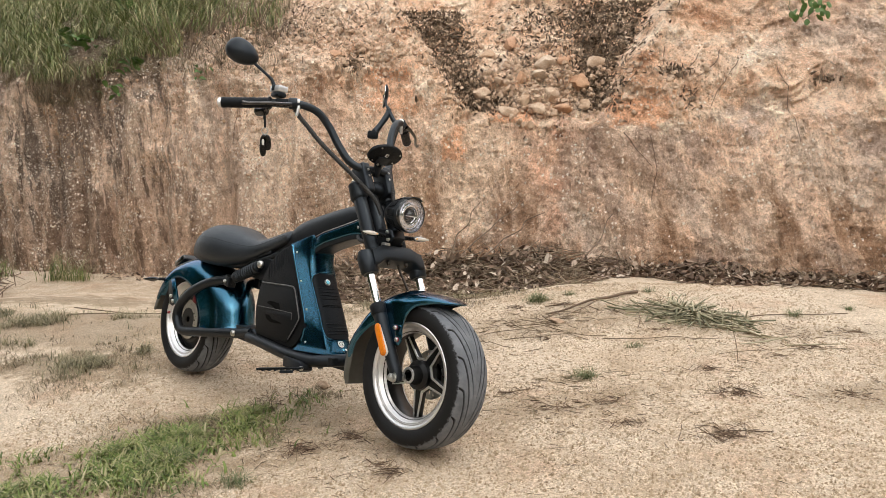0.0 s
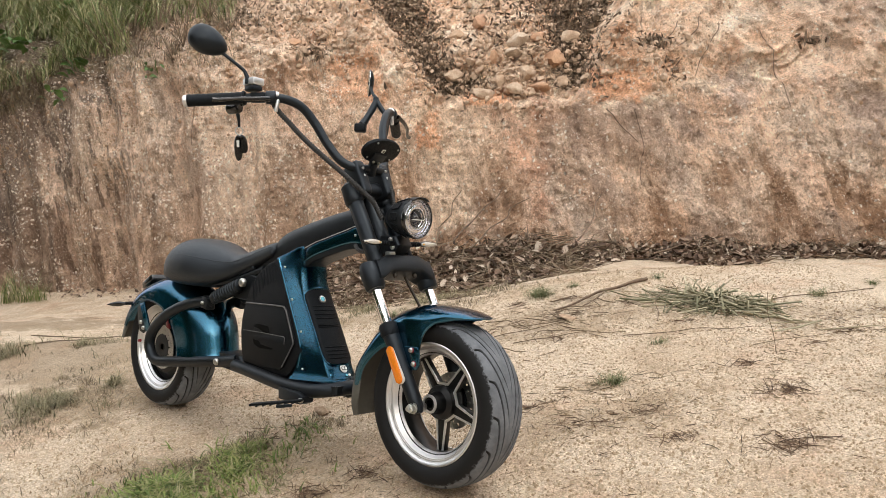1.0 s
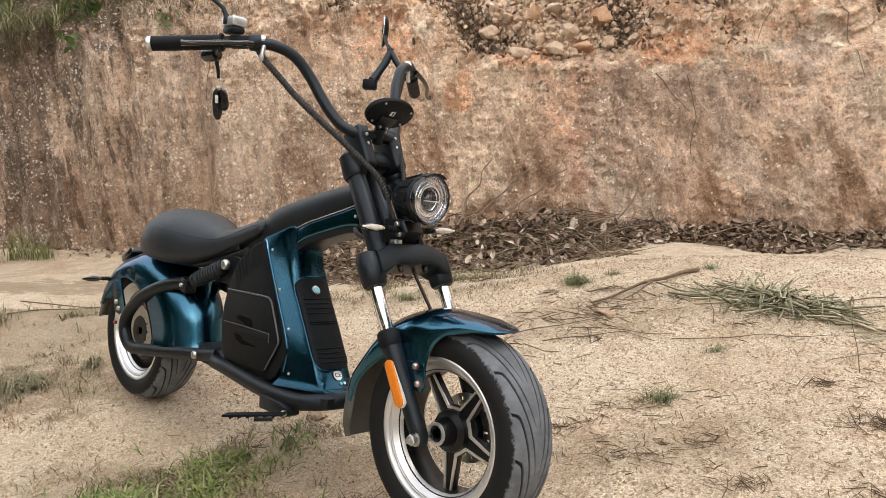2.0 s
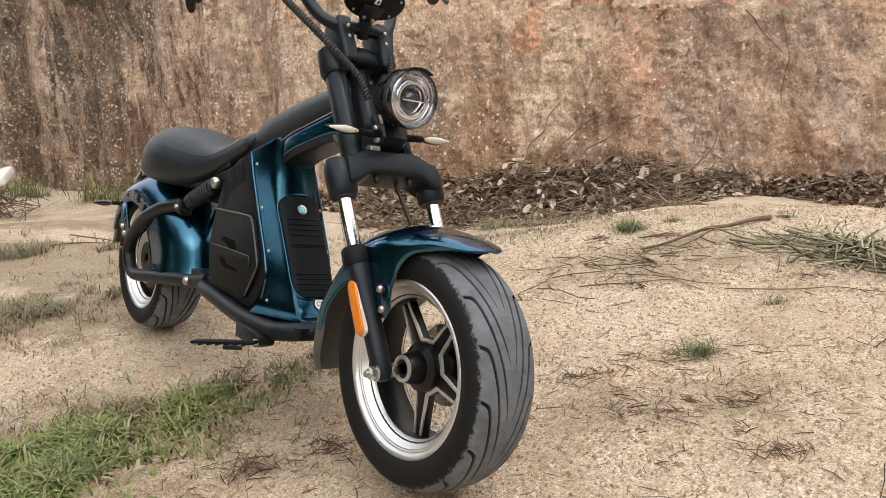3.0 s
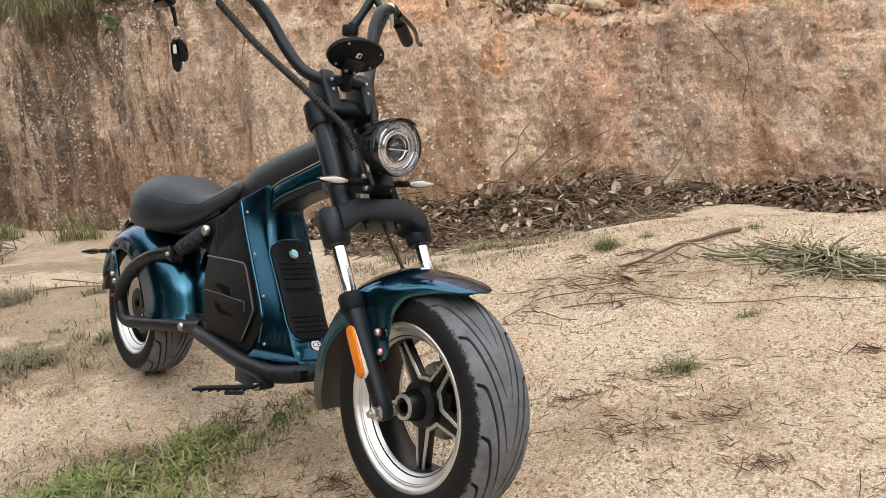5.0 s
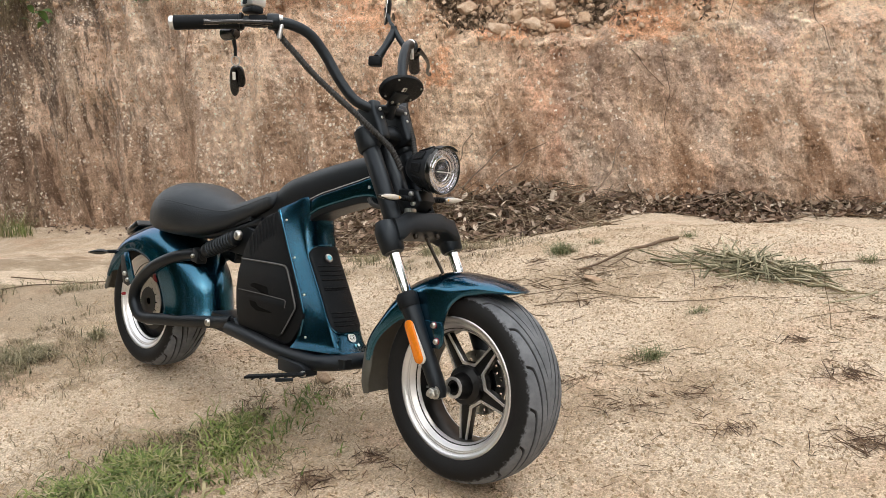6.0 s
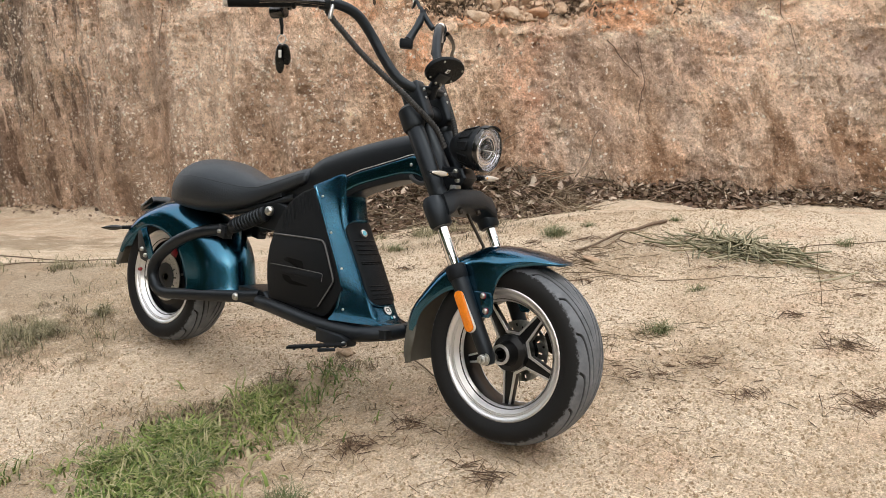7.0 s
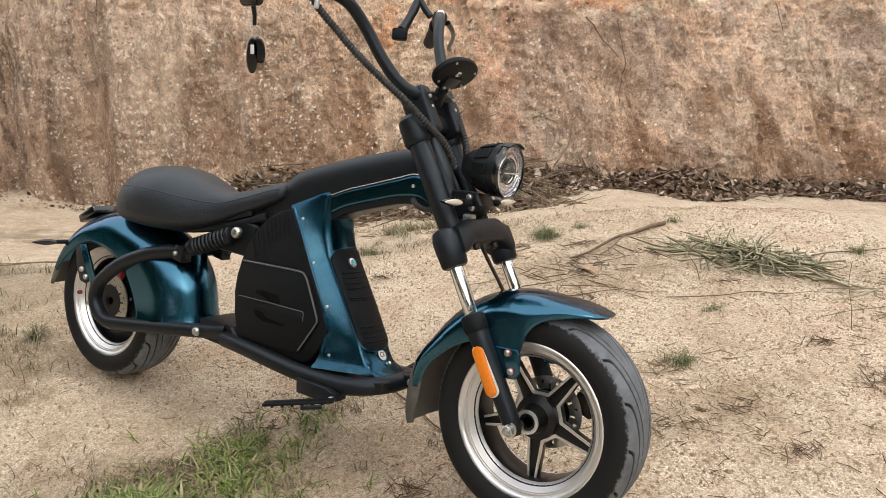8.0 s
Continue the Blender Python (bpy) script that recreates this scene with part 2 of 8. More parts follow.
    # the weathered grey-brown stretch; its dark columns also paint shade in the rills
    weather_shade = math_node(n, l, "MULTIPLY", map_node(n, l, X, -1.5, -2.7, 0.08, 1.0), math_node(n, l, "MAXIMUM", math_node(n, l, "MULTIPLY", map_node(n, l, streak2, 0.47, 0.53), map_node(n, l, X, -2.7, -3.3, 0.0, 0.85)), math_node(n, l, "MAXIMUM", map_node(n, l, noise_node(n, l, sv, 4.4, 7, 0.68), 0.52, 0.565), map_node(n, l, noise_node(n, l, sv, 12.0, 6, 0.66), 0.545, 0.60))))
    weather_shade = math_node(n, l, "MULTIPLY", weather_shade, map_node(n, l, fresh, 0, 1, 1, 0.1))
    rust = math_node(n, l, "MULTIPLY", map_node(n, l, noise_node(n, l, sv, 5.0, 6, 0.62), 0.52, 0.60), map_node(n, l, X, -0.5, -1.6, 0.0, 0.65))
    base = mix_node(n, l, rust, base, (0.54, 0.345, 0.225))
    base = mix_node(n, l, map_node(n, l, X, -0.2, -1.8, 0.0, 0.45), base, (0.64, 0.525, 0.435))
    base = mix_node(n, l, math_node(n, l, "MULTIPLY", weather_shade, 0.88), base, (0.130, 0.100, 0.082))
    # dark brown tongues that climb from the foot
    tongue = map_node(n, l, math_node(n, l, "ADD", Z, map_node(n, l, streak, 0.35, 0.65, 0.60, -0.60)), 0.52, 0.10)
    base = mix_node(n, l, math_node(n, l, "MULTIPLY", tongue, map_node(n, l, X, -2.0, 0.0, 0.35, 0.85)), base, (0.27, 0.155, 0.092))
    # stains
    base = mix_node(n, l, map_node(n, l, mid, 0.43, 0.33, 0.0, 0.35), base, (0.25, 0.16, 0.115))
    base = mix_node(n, l, map_node(n, l, mid, 0.56, 0.66, 0.0, 0.5), base, (0.68, 0.53, 0.40))
    chunk = noise_node(n, l, warped, 22.0, 5, 0.65)
    base = mix_node(n, l, 0.7, base, ramp_node(n, l, chunk, [(0.34, (0.76, 0.73, 0.70)), (0.47, (1.0, 0.99, 0.98)), (0.64, (1.12, 1.12, 1.12))]), "MULTIPLY")
    smear = noise_node(n, l, stretched(1.0, 0.22, -12), 17.0, 6, 0.7)
    base = mix_node(n, l, 0.9, base, ramp_node(n, l, smear, [(0.34, (0.62, 0.57, 0.53)), (0.47, (1.0, 0.99, 0.98)), (0.64, (1.22, 1.23, 1.24))]), "MULTIPLY")
    # dark soil colour that also paints the shade between and under the brow's plants
    humus_shade = math_node(n, l, "MULTIPLY", map_node(n, l, math_node(n, l, "ADD", Z, map_node(n, l, mid, 0.3, 0.7, -0.25, 0.25)), 1.22, 1.42), map_node(n, l, math_node(n, l, "ADD", X, map_node(n, l, Z, 1.3, 2.3, 0.0, -0.7)), -2.45, -2.95))
    base = mix_node(n, l, math_node(n, l, "MULTIPLY", humus_shade, 0.85), base, (0.105, 0.078, 0.052))
    # specks of quartz, and pits whose shade is put into the colour
    thick = map_node(n, l, noise_node(n, l, sv, 3.0, 5, 0.6), 0.42, 0.62, 0.08, 0.58)
    thick = math_node(n, l, "MULTIPLY", thick, map_node(n, l, X, -1.8, -0.4, 1.0, 0.5))
    base, s1 = flecks(n, l, warped, 55.0, 0.36, thick, (0.76, 0.66, 0.55), base, 0.65)
    flake = math_node(n, l, "MULTIPLY", map_node(n, l, noise_node(n, l, stretched(1.0, 0.5, -20), 4.5, 5, 0.62), 0.44, 0.56, 0.05, 0.85), map_node(n, l, X, 0.4, -1.0, 0.30, 1.0))
    base, s4 = flecks(n, l, warped, 36.0, 0.42, flake, (0.84, 0.76, 0.66), base, 0.85)
    base, s2 = flecks(n, l, tc, 120.0, 0.40, map_node(n, l, thick, 0, 0.5, 0.12, 0.40), (0.74, 0.64, 0.52), base, 0.75)
    base, s3 = flecks(n, l, warped, 80.0, 0.42, map_node(n, l, lump, 0.4, 0.65, 0.36, 0.06), (0.19, 0.125, 0.085), base, 0.65)
    base = mix_node(n, l, 0.80, base, ramp_node(n, l, fine, [(0.32, (0.46, 0.43, 0.40)), (0.45, (0.95, 0.94, 0.93)), (0.68, (1.3, 1.3, 1.29))]), "MULTIPLY")
    base = mix_node(n, l, 0.60, base, ramp_node(n, l, tiny, [(0.34, (0.45, 0.42, 0.40)), (0.5, (1.0, 1.0, 1.0)), (0.66, (1.45, 1.45, 1.44))]), "MULTIPLY")
    base = mix_node(n, l, 1.0, base, (1.20, 1.20, 1.215), "MULTIPLY")
    l.new(base, b.inputs["Base Color"])
    b.inputs["Roughness"].default_value = 0.95
    b.inputs["Specular IOR Level"].default_value = 0.15
    nb = bump_node(n, l, s1, 0.5, 0.008)
    nb = bump_node(n, l, s4, 0.7, 0.014, nb)
    nb = bump_node(n, l, map_node(n, l, scaled, 0.465, 0.485), 0.8, -0.04, nb)
    nb = bump_node(n, l, s3, 0.6, -0.010, nb)
    nb = bump_node(n, l, fine, 1.0, 0.026, nb)
    nb = bump_node(n, l, smear, 0.6, 0.04, nb)
    nb = bump_node(n, l, lump, 0.8, 0.07, nb)
    nb = bump_node(n, l, streak, 0.5, 0.10, nb)
    l.new(nb, b.inputs["Normal"])
    return m


SAND = sand_material()
EARTH = earth_material()
TEAL = material("teal_metallic_paint", (0.026, 0.118, 0.190), 0.24, 1.0, coat=1.0, coat_rough=0.012, vary=0.08, scale=900)
TEAL.node_tree.nodes["Principled BSDF"].inputs["Specular Tint"].default_value = (0.10, 0.30, 0.45, 1)
TEAL.node_tree.nodes["Principled BSDF"].inputs["Coat IOR"].default_value = 1.35
SATIN = material("satin_black_paint", (0.0058, 0.0065, 0.0078), 0.43, spec=0.40, vary=0.25, scale=60, rough_vary=0.06, bump=0.05, bump_scale=500)
PLASTIC = material("black_textured_plastic", (0.0052, 0.0054, 0.0060), 0.50, spec=0.18, vary=0.2, scale=80, bump=0.25, bump_scale=900)
GLOSS = material("gloss_black", (0.006, 0.006, 0.0065), 0.18, coat=0.5)
LEATHER = material("black_vinyl", (0.0095, 0.0105, 0.0125), 0.44, spec=0.60, vary=0.15, scale=120, bump=0.35, bump_scale=420)
CHROME = material("chrome", (0.82, 0.82, 0.83), 0.08, 1.0, rough_vary=0.03, scale=60)
ALU = material("machined_aluminium", (0.74, 0.74, 0.75), 0.38, 0.88, rough_vary=0.08, scale=90)
STEEL = material("zinc_steel", (0.55, 0.55, 0.53), 0.35, 1.0, vary=0.2, scale=150)
for black in (SATIN, PLASTIC, LEATHER):
    black.node_tree.nodes["Principled BSDF"].inputs["Specular Tint"].default_value = (0.74, 0.87, 1.0, 1)
DARK_METAL = material("dark_iron", (0.05, 0.042, 0.036), 0.5, 0.8, vary=0.4, scale=80)


# ---- builders ----
def rng(seed):
    return np.random.default_rng(seed)


def lattice(x, y, seed):
    """Smooth value noise in -1..1 on a unit lattice."""
    x, y = np.asarray(x, float), np.asarray(y, float)
    tab = rng(seed).uniform(-1, 1, (256, 256))
    i, j = np.floor(x).astype(int), np.floor(y).astype(int)
    u, v = x - i, y - j
    u, v = u * u * (3 - 2 * u), v * v * (3 - 2 * v)
    a, b = tab[i % 256, j % 256], tab[(i + 1) % 256, j % 256]
    c, d = tab[i % 256, (j + 1) % 256], tab[(i + 1) % 256, (j + 1) % 256]
    return (a * (1 - u) + b * u) * (1 - v) + (c * (1 - u) + d * u) * v


def fbm(x, y, seed, octaves=4, gain=0.5):
    out, amp = 0, 1.0
    for k in range(octaves):
        out = out + amp * lattice(x * 2 ** k + 13.7 * k, y * 2 ** k + 5.1 * k, seed + k)
        amp *= gain
    return out


def step(a, b, x):
    t = np.clip((np.asarray(x, float) - a) / (b - a), 0, 1)
    return t * t * (3 - 2 * t)


def finish(me, material_, angle=38):
    if material_ is not None:
        me.materials.append(material_)
    me.shade_smooth()
    me.set_sharp_from_angle(angle=radians(angle))
    return me


def part(name, bm, material_, parent, label="", angle=38, place=None):
    """Links a bmesh as one mesh object under a thing or a part."""
    me = bpy.data.meshes.new(name)
    bmesh.ops.recalc_face_normals(bm, faces=bm.faces)
    bm.to_mesh(me)
    bm.free()
    finish(me, material_, angle)
    ob = new(name, me)
    ob.parent = parent
    if place is not None:
        ob.matrix_basis = place
    return tagged(ob, label)


def from_arrays(name, verts, faces, material_, angle=180):
    me = bpy.data.meshes.new(name)
    me.from_pydata(np.asarray(verts).tolist(), [], np.asarray(faces).tolist() if not isinstance(faces, list) else faces)
    me.update()
    finish(me, material_, angle)
    return me


def smooth_line(pts, n=6):
    """Catmull-Rom through points of any dimension."""
    p = [np.array(q, float) for q in pts]
    p = [2 * p[0] - p[1]] + p + [2 * p[-1] - p[-2]]
    out = []
    for i in range(1, len(p) - 2):
        for k in range(n):
            t = k / n
            out.append(0.5 * (2 * p[i] + (p[i + 1] - p[i - 1]) * t + (2 * p[i - 1] - 5 * p[i] + 4 * p[i + 1] - p[i + 2]) * t * t
                              + (3 * p[i] - p[i - 1] - 3 * p[i + 1] + p[i + 2]) * t ** 3))
    out.append(p[-2])
    return out


def loft(bm, rings, closed=True, caps=True, mat=0):
    """Skins a row of rings of equal length."""
    vs = [[bm.verts.new(p) for p in r] for r in rings]
    n = len(vs[0])
    for a, b in zip(vs, vs[1:]):
        for i in range(n if closed else n - 1):
            j = (i + 1) % n
            bm.faces.new((a[i], a[j], b[j], b[i])).material_index = mat
    if caps and closed:
        bm.faces.new(vs[0][::-1])
        bm.faces.new(vs[-1])
    return vs


def tube(bm, pts, radius, seg=12, smooth=0, caps=True):
    """A round bar along points; radius a number or one per point."""
    if smooth:
        rad = radius if hasattr(radius, "__len__") else [radius] * len(pts)
        q = smooth_line([(*p, r) for p, r in zip(pts, rad)], smooth)
        pts, radius = [v[:3] for v in q], [v[3] for v in q]
    pts = [Vector(p) for p in pts]
    rad = radius if hasattr(radius, "__len__") else [radius] * len(pts)
    up = None
    rings = []
    for i, p in enumerate(pts):
        d = (pts[min(i + 1, len(pts) - 1)] - pts[max(i - 1, 0)])
        d.normalize()
        if up is None:
            up = d.orthogonal().normalized()
        else:
            up = (up - d * up.dot(d)).normalized()
        side = d.cross(up)
        p = Vector(p)
        rings.append([p + float(rad[i]) * (math.cos(a) * up + math.sin(a) * side) for a in (2 * math.pi * k / seg for k in range(seg))])
    loft(bm, rings, True, caps)
    return bm


def rod(bm, p0, p1, r0, r1=None, seg=16, bevel=0.1):
    """A straight bar with softened ends."""
    r1 = r0 if r1 is None else r1
    a, b = Vector(p0), Vector(p1)
    d = (b - a).normalized()
    e = min(bevel * min(r0, r1) * 2, (b - a).length * 0.3)
    return tube(bm, [a, a + d * e * 0.3, a + d * e, b - d * e, b - d * e * 0.3, b], [r0 - e, r0 - e * 0.3, r0, r1, r1 - e * 0.3, r1 - e], seg)


def lathe(bm, profile, centre=(0, 0, 0), axis="y", seg=48, matrix=None):
    """Turns a profile of (along, radius) round an axis."""
    rings = []
    for al, r in profile:
        ring = []
        for k in range(seg):
            a = 2 * math.pi * k / seg
            c, s = r * math.cos(a), r * math.sin(a)
            v = Vector({"y": (c, al, s), "x": (al, c, s), "z": (c, s, al)}[axis])
            v = matrix @ v if matrix is not None else v
            ring.append(v + Vector(centre))
        rings.append(ring)
    loft(bm, rings, True, False)
    return bm


def slab(bm, outline, y0, y1, bevel=0.004, matrix=None):
    """A plate with an (x, z) outline between two y planes, with softened rims."""
    c = Vector((sum(p[0] for p in outline) / len(outline), sum(p[1] for p in outline) / len(outline)))
    rings = []
    sgn = 1 if y1 > y0 else -1
    for y, inset in ((y0, bevel), (y0 + sgn * bevel, 0), (y1 - sgn * bevel, 0), (y1 - sgn * bevel * 0.3, bevel * 0.3), (y1, bevel)):
        ring = []
        for p in outline:
            v = Vector(p) - c
            k = max(0.0, 1 - inset / max(v.length, 1e-6))
            q = Vector((c.x + v.x * k, y, c.y + v.y * k))
            ring.append(matrix @ q if matrix is not None else q)
        rings.append(ring)
    loft(bm, rings)
    return bm


def block(bm, size, matrix=None, bevel=0.004, segments=2):
    """A box with rounded edges."""
    made = bmesh.ops.create_cube(bm, size=1.0, matrix=Matrix.Diagonal((*size, 1)))
    vs = made["verts"]
    es = list({e for v in vs for e in v.link_edges})
    got = bmesh.ops.bevel(bm, geom=es, offset=bevel, segments=segments, affect="EDGES", profile=0.5)
    if matrix is not None:
        fresh = {v for f in got["faces"] for v in f.verts} | {v for v in vs if v.is_valid}
        bmesh.ops.transform(bm, matrix=matrix, verts=list(fresh))
    return bm


# ---- ground and bank ----
def ground_z(x, y):
    x, y = np.asarray(x, float), np.asarray(y, float)
    z = 0.05 + 0.13 * np.tanh(x / 1.1)
    ridge = 0.036 * step(3.0, 3.95, y) * step(0.05, 0.85, x) + 0.012 * step(0.3, 0.9, x) - 0.055 * np.exp(-((x + 1.5) ** 2 + (y - 2.8) ** 2) / 0.12)
    ditch = 0.20 * step(4.1, 5.4, y + 0.25 * (x - 1) * (x > 1)) + 0.05 * step(4.5, 6.5, y) * step(0.0, -1.5, x)
    z = z + ridge - ditch * step(-3.0, 0.2, x) - 0.1 * ditch
    z = z - (0.32 + 0.12 * np.clip((-2.4 - x) / 2, 0, 1)) * step(4.1, 6.9, y) * step(-0.5, -2.1, x)
    z = z + 0.026 * np.exp(-((x + 0.06) ** 2 + (y - 2.32) ** 2) / 0.09) + 0.010 * np.exp(-((x + 1.07) ** 2 + (y - 3.31) ** 2) / 0.09)
    far = np.maximum(0, np.hypot(x, y - 3) - 12)
    return z - 0.01 * far


def ground_top(x, y):
    near = np.exp(-((x + 0.06) ** 2 + (y - 2.32) ** 2) / 0.05) + np.exp(-((x + 1.07) ** 2 + (y - 3.31) ** 2) / 0.05)
    rough = 0.012 * fbm(x * 1.7, y * 1.7, 3, 3) + 0.006 * fbm(x * 9, y * 9, 8, 3)
    return ground_z(x, y) + rough * (1 - 0.8 * np.clip(near, 0, 1))


def uneven(lo, a, b, hi, fine, coarse):
    mid = np.linspace(a, b, fine)
    t = np.linspace(0, 1, coarse + 1)[1:] ** 2.2
    return np.concatenate([(a - (a - lo) * t)[::-1], mid, b + (hi - b) * t])


def grid_faces(nx, ny):
    i, j = np.meshgrid(np.arange(nx - 1), np.arange(ny - 1), indexing="ij")
    a = (i * ny + j).ravel()
    return np.stack([a, a + ny, a + ny + 1, a + 1], 1)


gx = uneven(-400, -4.2, 4.2, 400, 380, 26)
gy = uneven(-400, 0.2, 7.8, 400, 340, 26)
GX, GY = np.meshgrid(gx, gy, indexing="ij")
gv = np.stack([GX, GY, ground_top(GX, GY)], -1).reshape(-1, 3)
ground = new("ground", from_arrays("ground", gv, grid_faces(len(gx), len(gy)), SAND))
tagged(ground, "pale ochre sandy gravel ground with wheel-worn hollows", "ground", kind="structure")

FOOT_X = np.array([-30, -7.7, -6.15, -5.74, -4.3, -2.9, -1.9, -0.2, 0.56, 1.6, 2.3, 4, 9, 30])
FOOT_Y = np.array([34, 15.0, 9.4, 8.25, 7.8, 7.26, 6.82, 6.05, 5.86, 5.62, 5.40, 4.95, 3.6, -2.0])


def gully_edges(z):
    """Where the gully's two walls stand at a height."""
    zz = np.clip((np.asarray(z, float) - 1.12) / 0.8, 0, 3)
    return 0.17 - 0.48 * zz + 0.05 * lattice(z * 6, 0 * z, 41), 1.25 + 0.58 * zz + 0.06 * lattice(z * 5, 0 * z, 48)


def ridges(x, z, seed, octaves=4):
    """Sharp-edged breaks at several sizes, 0..1."""
    wx, wz = x + 0.5 * lattice(x * 0.9, z * 0.9, seed + 20), z + 0.5 * lattice(x * 0.9 + 7, z * 0.9, seed + 21)
    out, amp, tot = 0, 1.0, 0
    for k in range(octaves):
        out = out + amp * np.abs(lattice(wx * 2.1 ** k + 3.1 * k, wz * 2.1 ** k + 1.7 * k, seed + k)) ** 0.8
        tot += amp
        amp *= 0.52
    return out / tot


def bank_y(x, z):
    """How far back the face of the cut bank lies at a place along it and a height."""
    x, z = np.asarray(x, float), np.asarray(z, float)
    foot = np.interp(x, FOOT_X, FOOT_Y)
    foot = 0.5 * foot + 0.25 * (np.interp(x - 0.35, FOOT_X, FOOT_Y) + np.interp(x + 0.35, FOOT_X, FOOT_Y))
    right = step(-2.2, 0.4, x)
    y = foot + z * (0.17 + 0.26 * right)
    brow = 1.42 + 0.10 * lattice(x * 1.3, 0 * x, 40) - 0.25 * step(-3.2, -5.0, x)
    y = y + np.maximum(0, z - brow) * (1.25 - 0.55 * step(-1.6, 0.2, x))
    # the gully filled with rubble
    lo, hi = gully_edges(z)
    inside = step(lo - 0.03, lo + 0.05, x) * step(hi + 0.03, hi - 0.05, x) * step(1.03, 1.11, z + 0.04 * lattice(x * 5, 0 * x, 42))
    y = y + inside * (0.20 + np.maximum(0, z - 1.12) * 0.45) * (1 - 0.45 * np.exp(-((x - 0.80) / 0.28) ** 2))
    # rills, lumps and grain
    rill = lattice(x * 4.2 + 0.5 * z, z * 0.5, 43) + 0.7 * lattice(x * 9.5 + 0.9 * z, z * 0.9, 44)
    y = y + rill * (0.085 * (1 - right) + 0.018) * step(1.6, 1.2, z)
    y = y + 0.06 * fbm(x * 1.1, z * 1.3, 45, 3) + 0.014 * fbm(x * 6, z * 3.5, 50, 4)
    y = y + (0.06 * fbm(x * 4, z * 4, 55, 4)) * step(1.0, 1.4, z)
    # broken, crumbly surface: ridges between small breaks
    crumb = 0.7 * np.abs(lattice(x * 11 + 0.6 * z, z * 4, 71)) + 0.6 * np.abs(lattice(x * 19, z * 15 + 0.3 * x, 72)) + 0.4 * np.abs(lattice(x * 38, z * 30, 73))
    y = y + 0.040 * crumb + 0.010 * np.abs(lattice(x * 52, z * 44, 74)) + 0.05 * np.abs(lattice(x * 3.1 + 0.4 * z, z * 2.2, 78))
    # broken slabs of the fresh cut, and fluted columns on the weathered stretch
    y = y + 0.26 * (ridges(x * 2.6, z * 2.4, 210, 5) - 0.3) * step(1.02, 1.25, z + 0.12 * lattice(x * 2, z, 79)) * step(-3.4, -2.0, x)
    y = y + 0.085 * (ridges(x * 3.4 + 0.5 * z, z * 0.9, 230, 5) - 0.3) * step(-2.0, -0.5, x)
    flute = np.abs(lattice(x * 3.3 + 0.35 * z + 0.2 * lattice(x * 2, z * 2, 80), 0.35 * z, 81)) + 0.5 * np.abs(lattice(x * 7.5 + 0.5 * z, 0.6 * z, 82))
    y = y + 0.16 * (0.45 - flute) * step(-0.4, -1.6, x) * step(2.0, 1.5, z) * (0.55 + 0.45 * step(0.5, 1.3, z))
    ledge = lattice(x * 1.6, z * 11 + 0.8 * lattice(x * 2, z * 2, 75), 76)
    return y + 0.016 * ledge * step(0.2, 0.7, lattice(x * 0.9, z * 1.1, 77))


bx = uneven(-30, -5.6, 3.6, 30, 900, 22)
bz = np.concatenate([np.linspace(-1.3, -0.70, 4)[:-1], np.linspace(-0.70, 2.4, 300), 2.4 + np.linspace(0, 1, 12)[1:] ** 1.6 * 4])
BX, BZ = np.meshgrid(bx, bz, indexing="ij")
bv = np.stack([BX, bank_y(BX, BZ), BZ], -1).reshape(-1, 3)
bank = new("bank", from_arrays("bank", bv, grid_faces(len(bx), len(bz)), EARTH))
tagged(bank, "cut bank of orange-brown earth with pale flecks and dark rills", "earth bank", kind="structure")


# ---- the scooter: x ahead, y to its left, z up from the front axle ----
def rubber_material():
    m = material("tyre_rubber", (0.018, 0.018, 0.018), 0.66, spec=0.28, bump=0.15, bump_scale=300)
    n, l, b = nodes_of(m)
    tc = n.new("ShaderNodeTexCoord").outputs["Object"]
    sep = n.new("ShaderNodeSeparateXYZ")
    l.new(tc, sep.inputs["Vector"])
    a = n.new("ShaderNodeMath")
    a.operation = "ABSOLUTE"
    l.new(sep.outputs["Y"], a.inputs[0])
    # dust on the running band, broken at its edge and clear of the grooves
    w = math_node(n, l, "ADD", a.outputs["Value"], map_node(n, l, noise_node(n, l, tc, 90, 6, 0.75), 0.3, 0.7, -0.0045, 0.0045))
    land = n.new("ShaderNodeAttribute")
    land.attribute_name = "land"
    band = math_node(n, l, "MULTIPLY", map_node(n, l, w, 0.0655, 0.0615), land.outputs["Fac"])
    grime = mix_node(n, l, map_node(n, l, noise_node(n, l, tc, 26, 6, 0.7), 0.35, 0.7), (0.105, 0.114, 0.128), (0.185, 0.198, 0.218))
    l.new(mix_node(n, l, band, (0.0065, 0.0067, 0.0074), grime), b.inputs["Base Color"])
    return m


RUBBER = rubber_material()
WHEEL_BLACK = material("black_wheel_lacquer", (0.0038, 0.0040, 0.0045), 0.34, spec=0.35, rough_vary=0.06, scale=50)
# black for the shade painted where the hatch has recesses
SHADE_BLACK = material("recess_shade_black", (0.004, 0.004, 0.004), 0.9, spec=0.1)
AMBER = material("amber_reflector", (0.72, 0.195, 0.006), 0.26, coat=0.5, bump=0.2, bump_scale=700, vary=0.15, scale=300)
AMBER_LENS = material("amber_bulb_cover", (0.95, 0.48, 0.10), 0.15, coat=1.0, vary=0.2, scale=260)
PALE_LENS = material("frosted_lens", (0.88, 0.82, 0.74), 0.12, coat=1.0, trans=0.25, vary=0.10, scale=260)
CLEAR = material("clear_lens", (0.95, 0.96, 0.97), 0.03, trans=1.0)
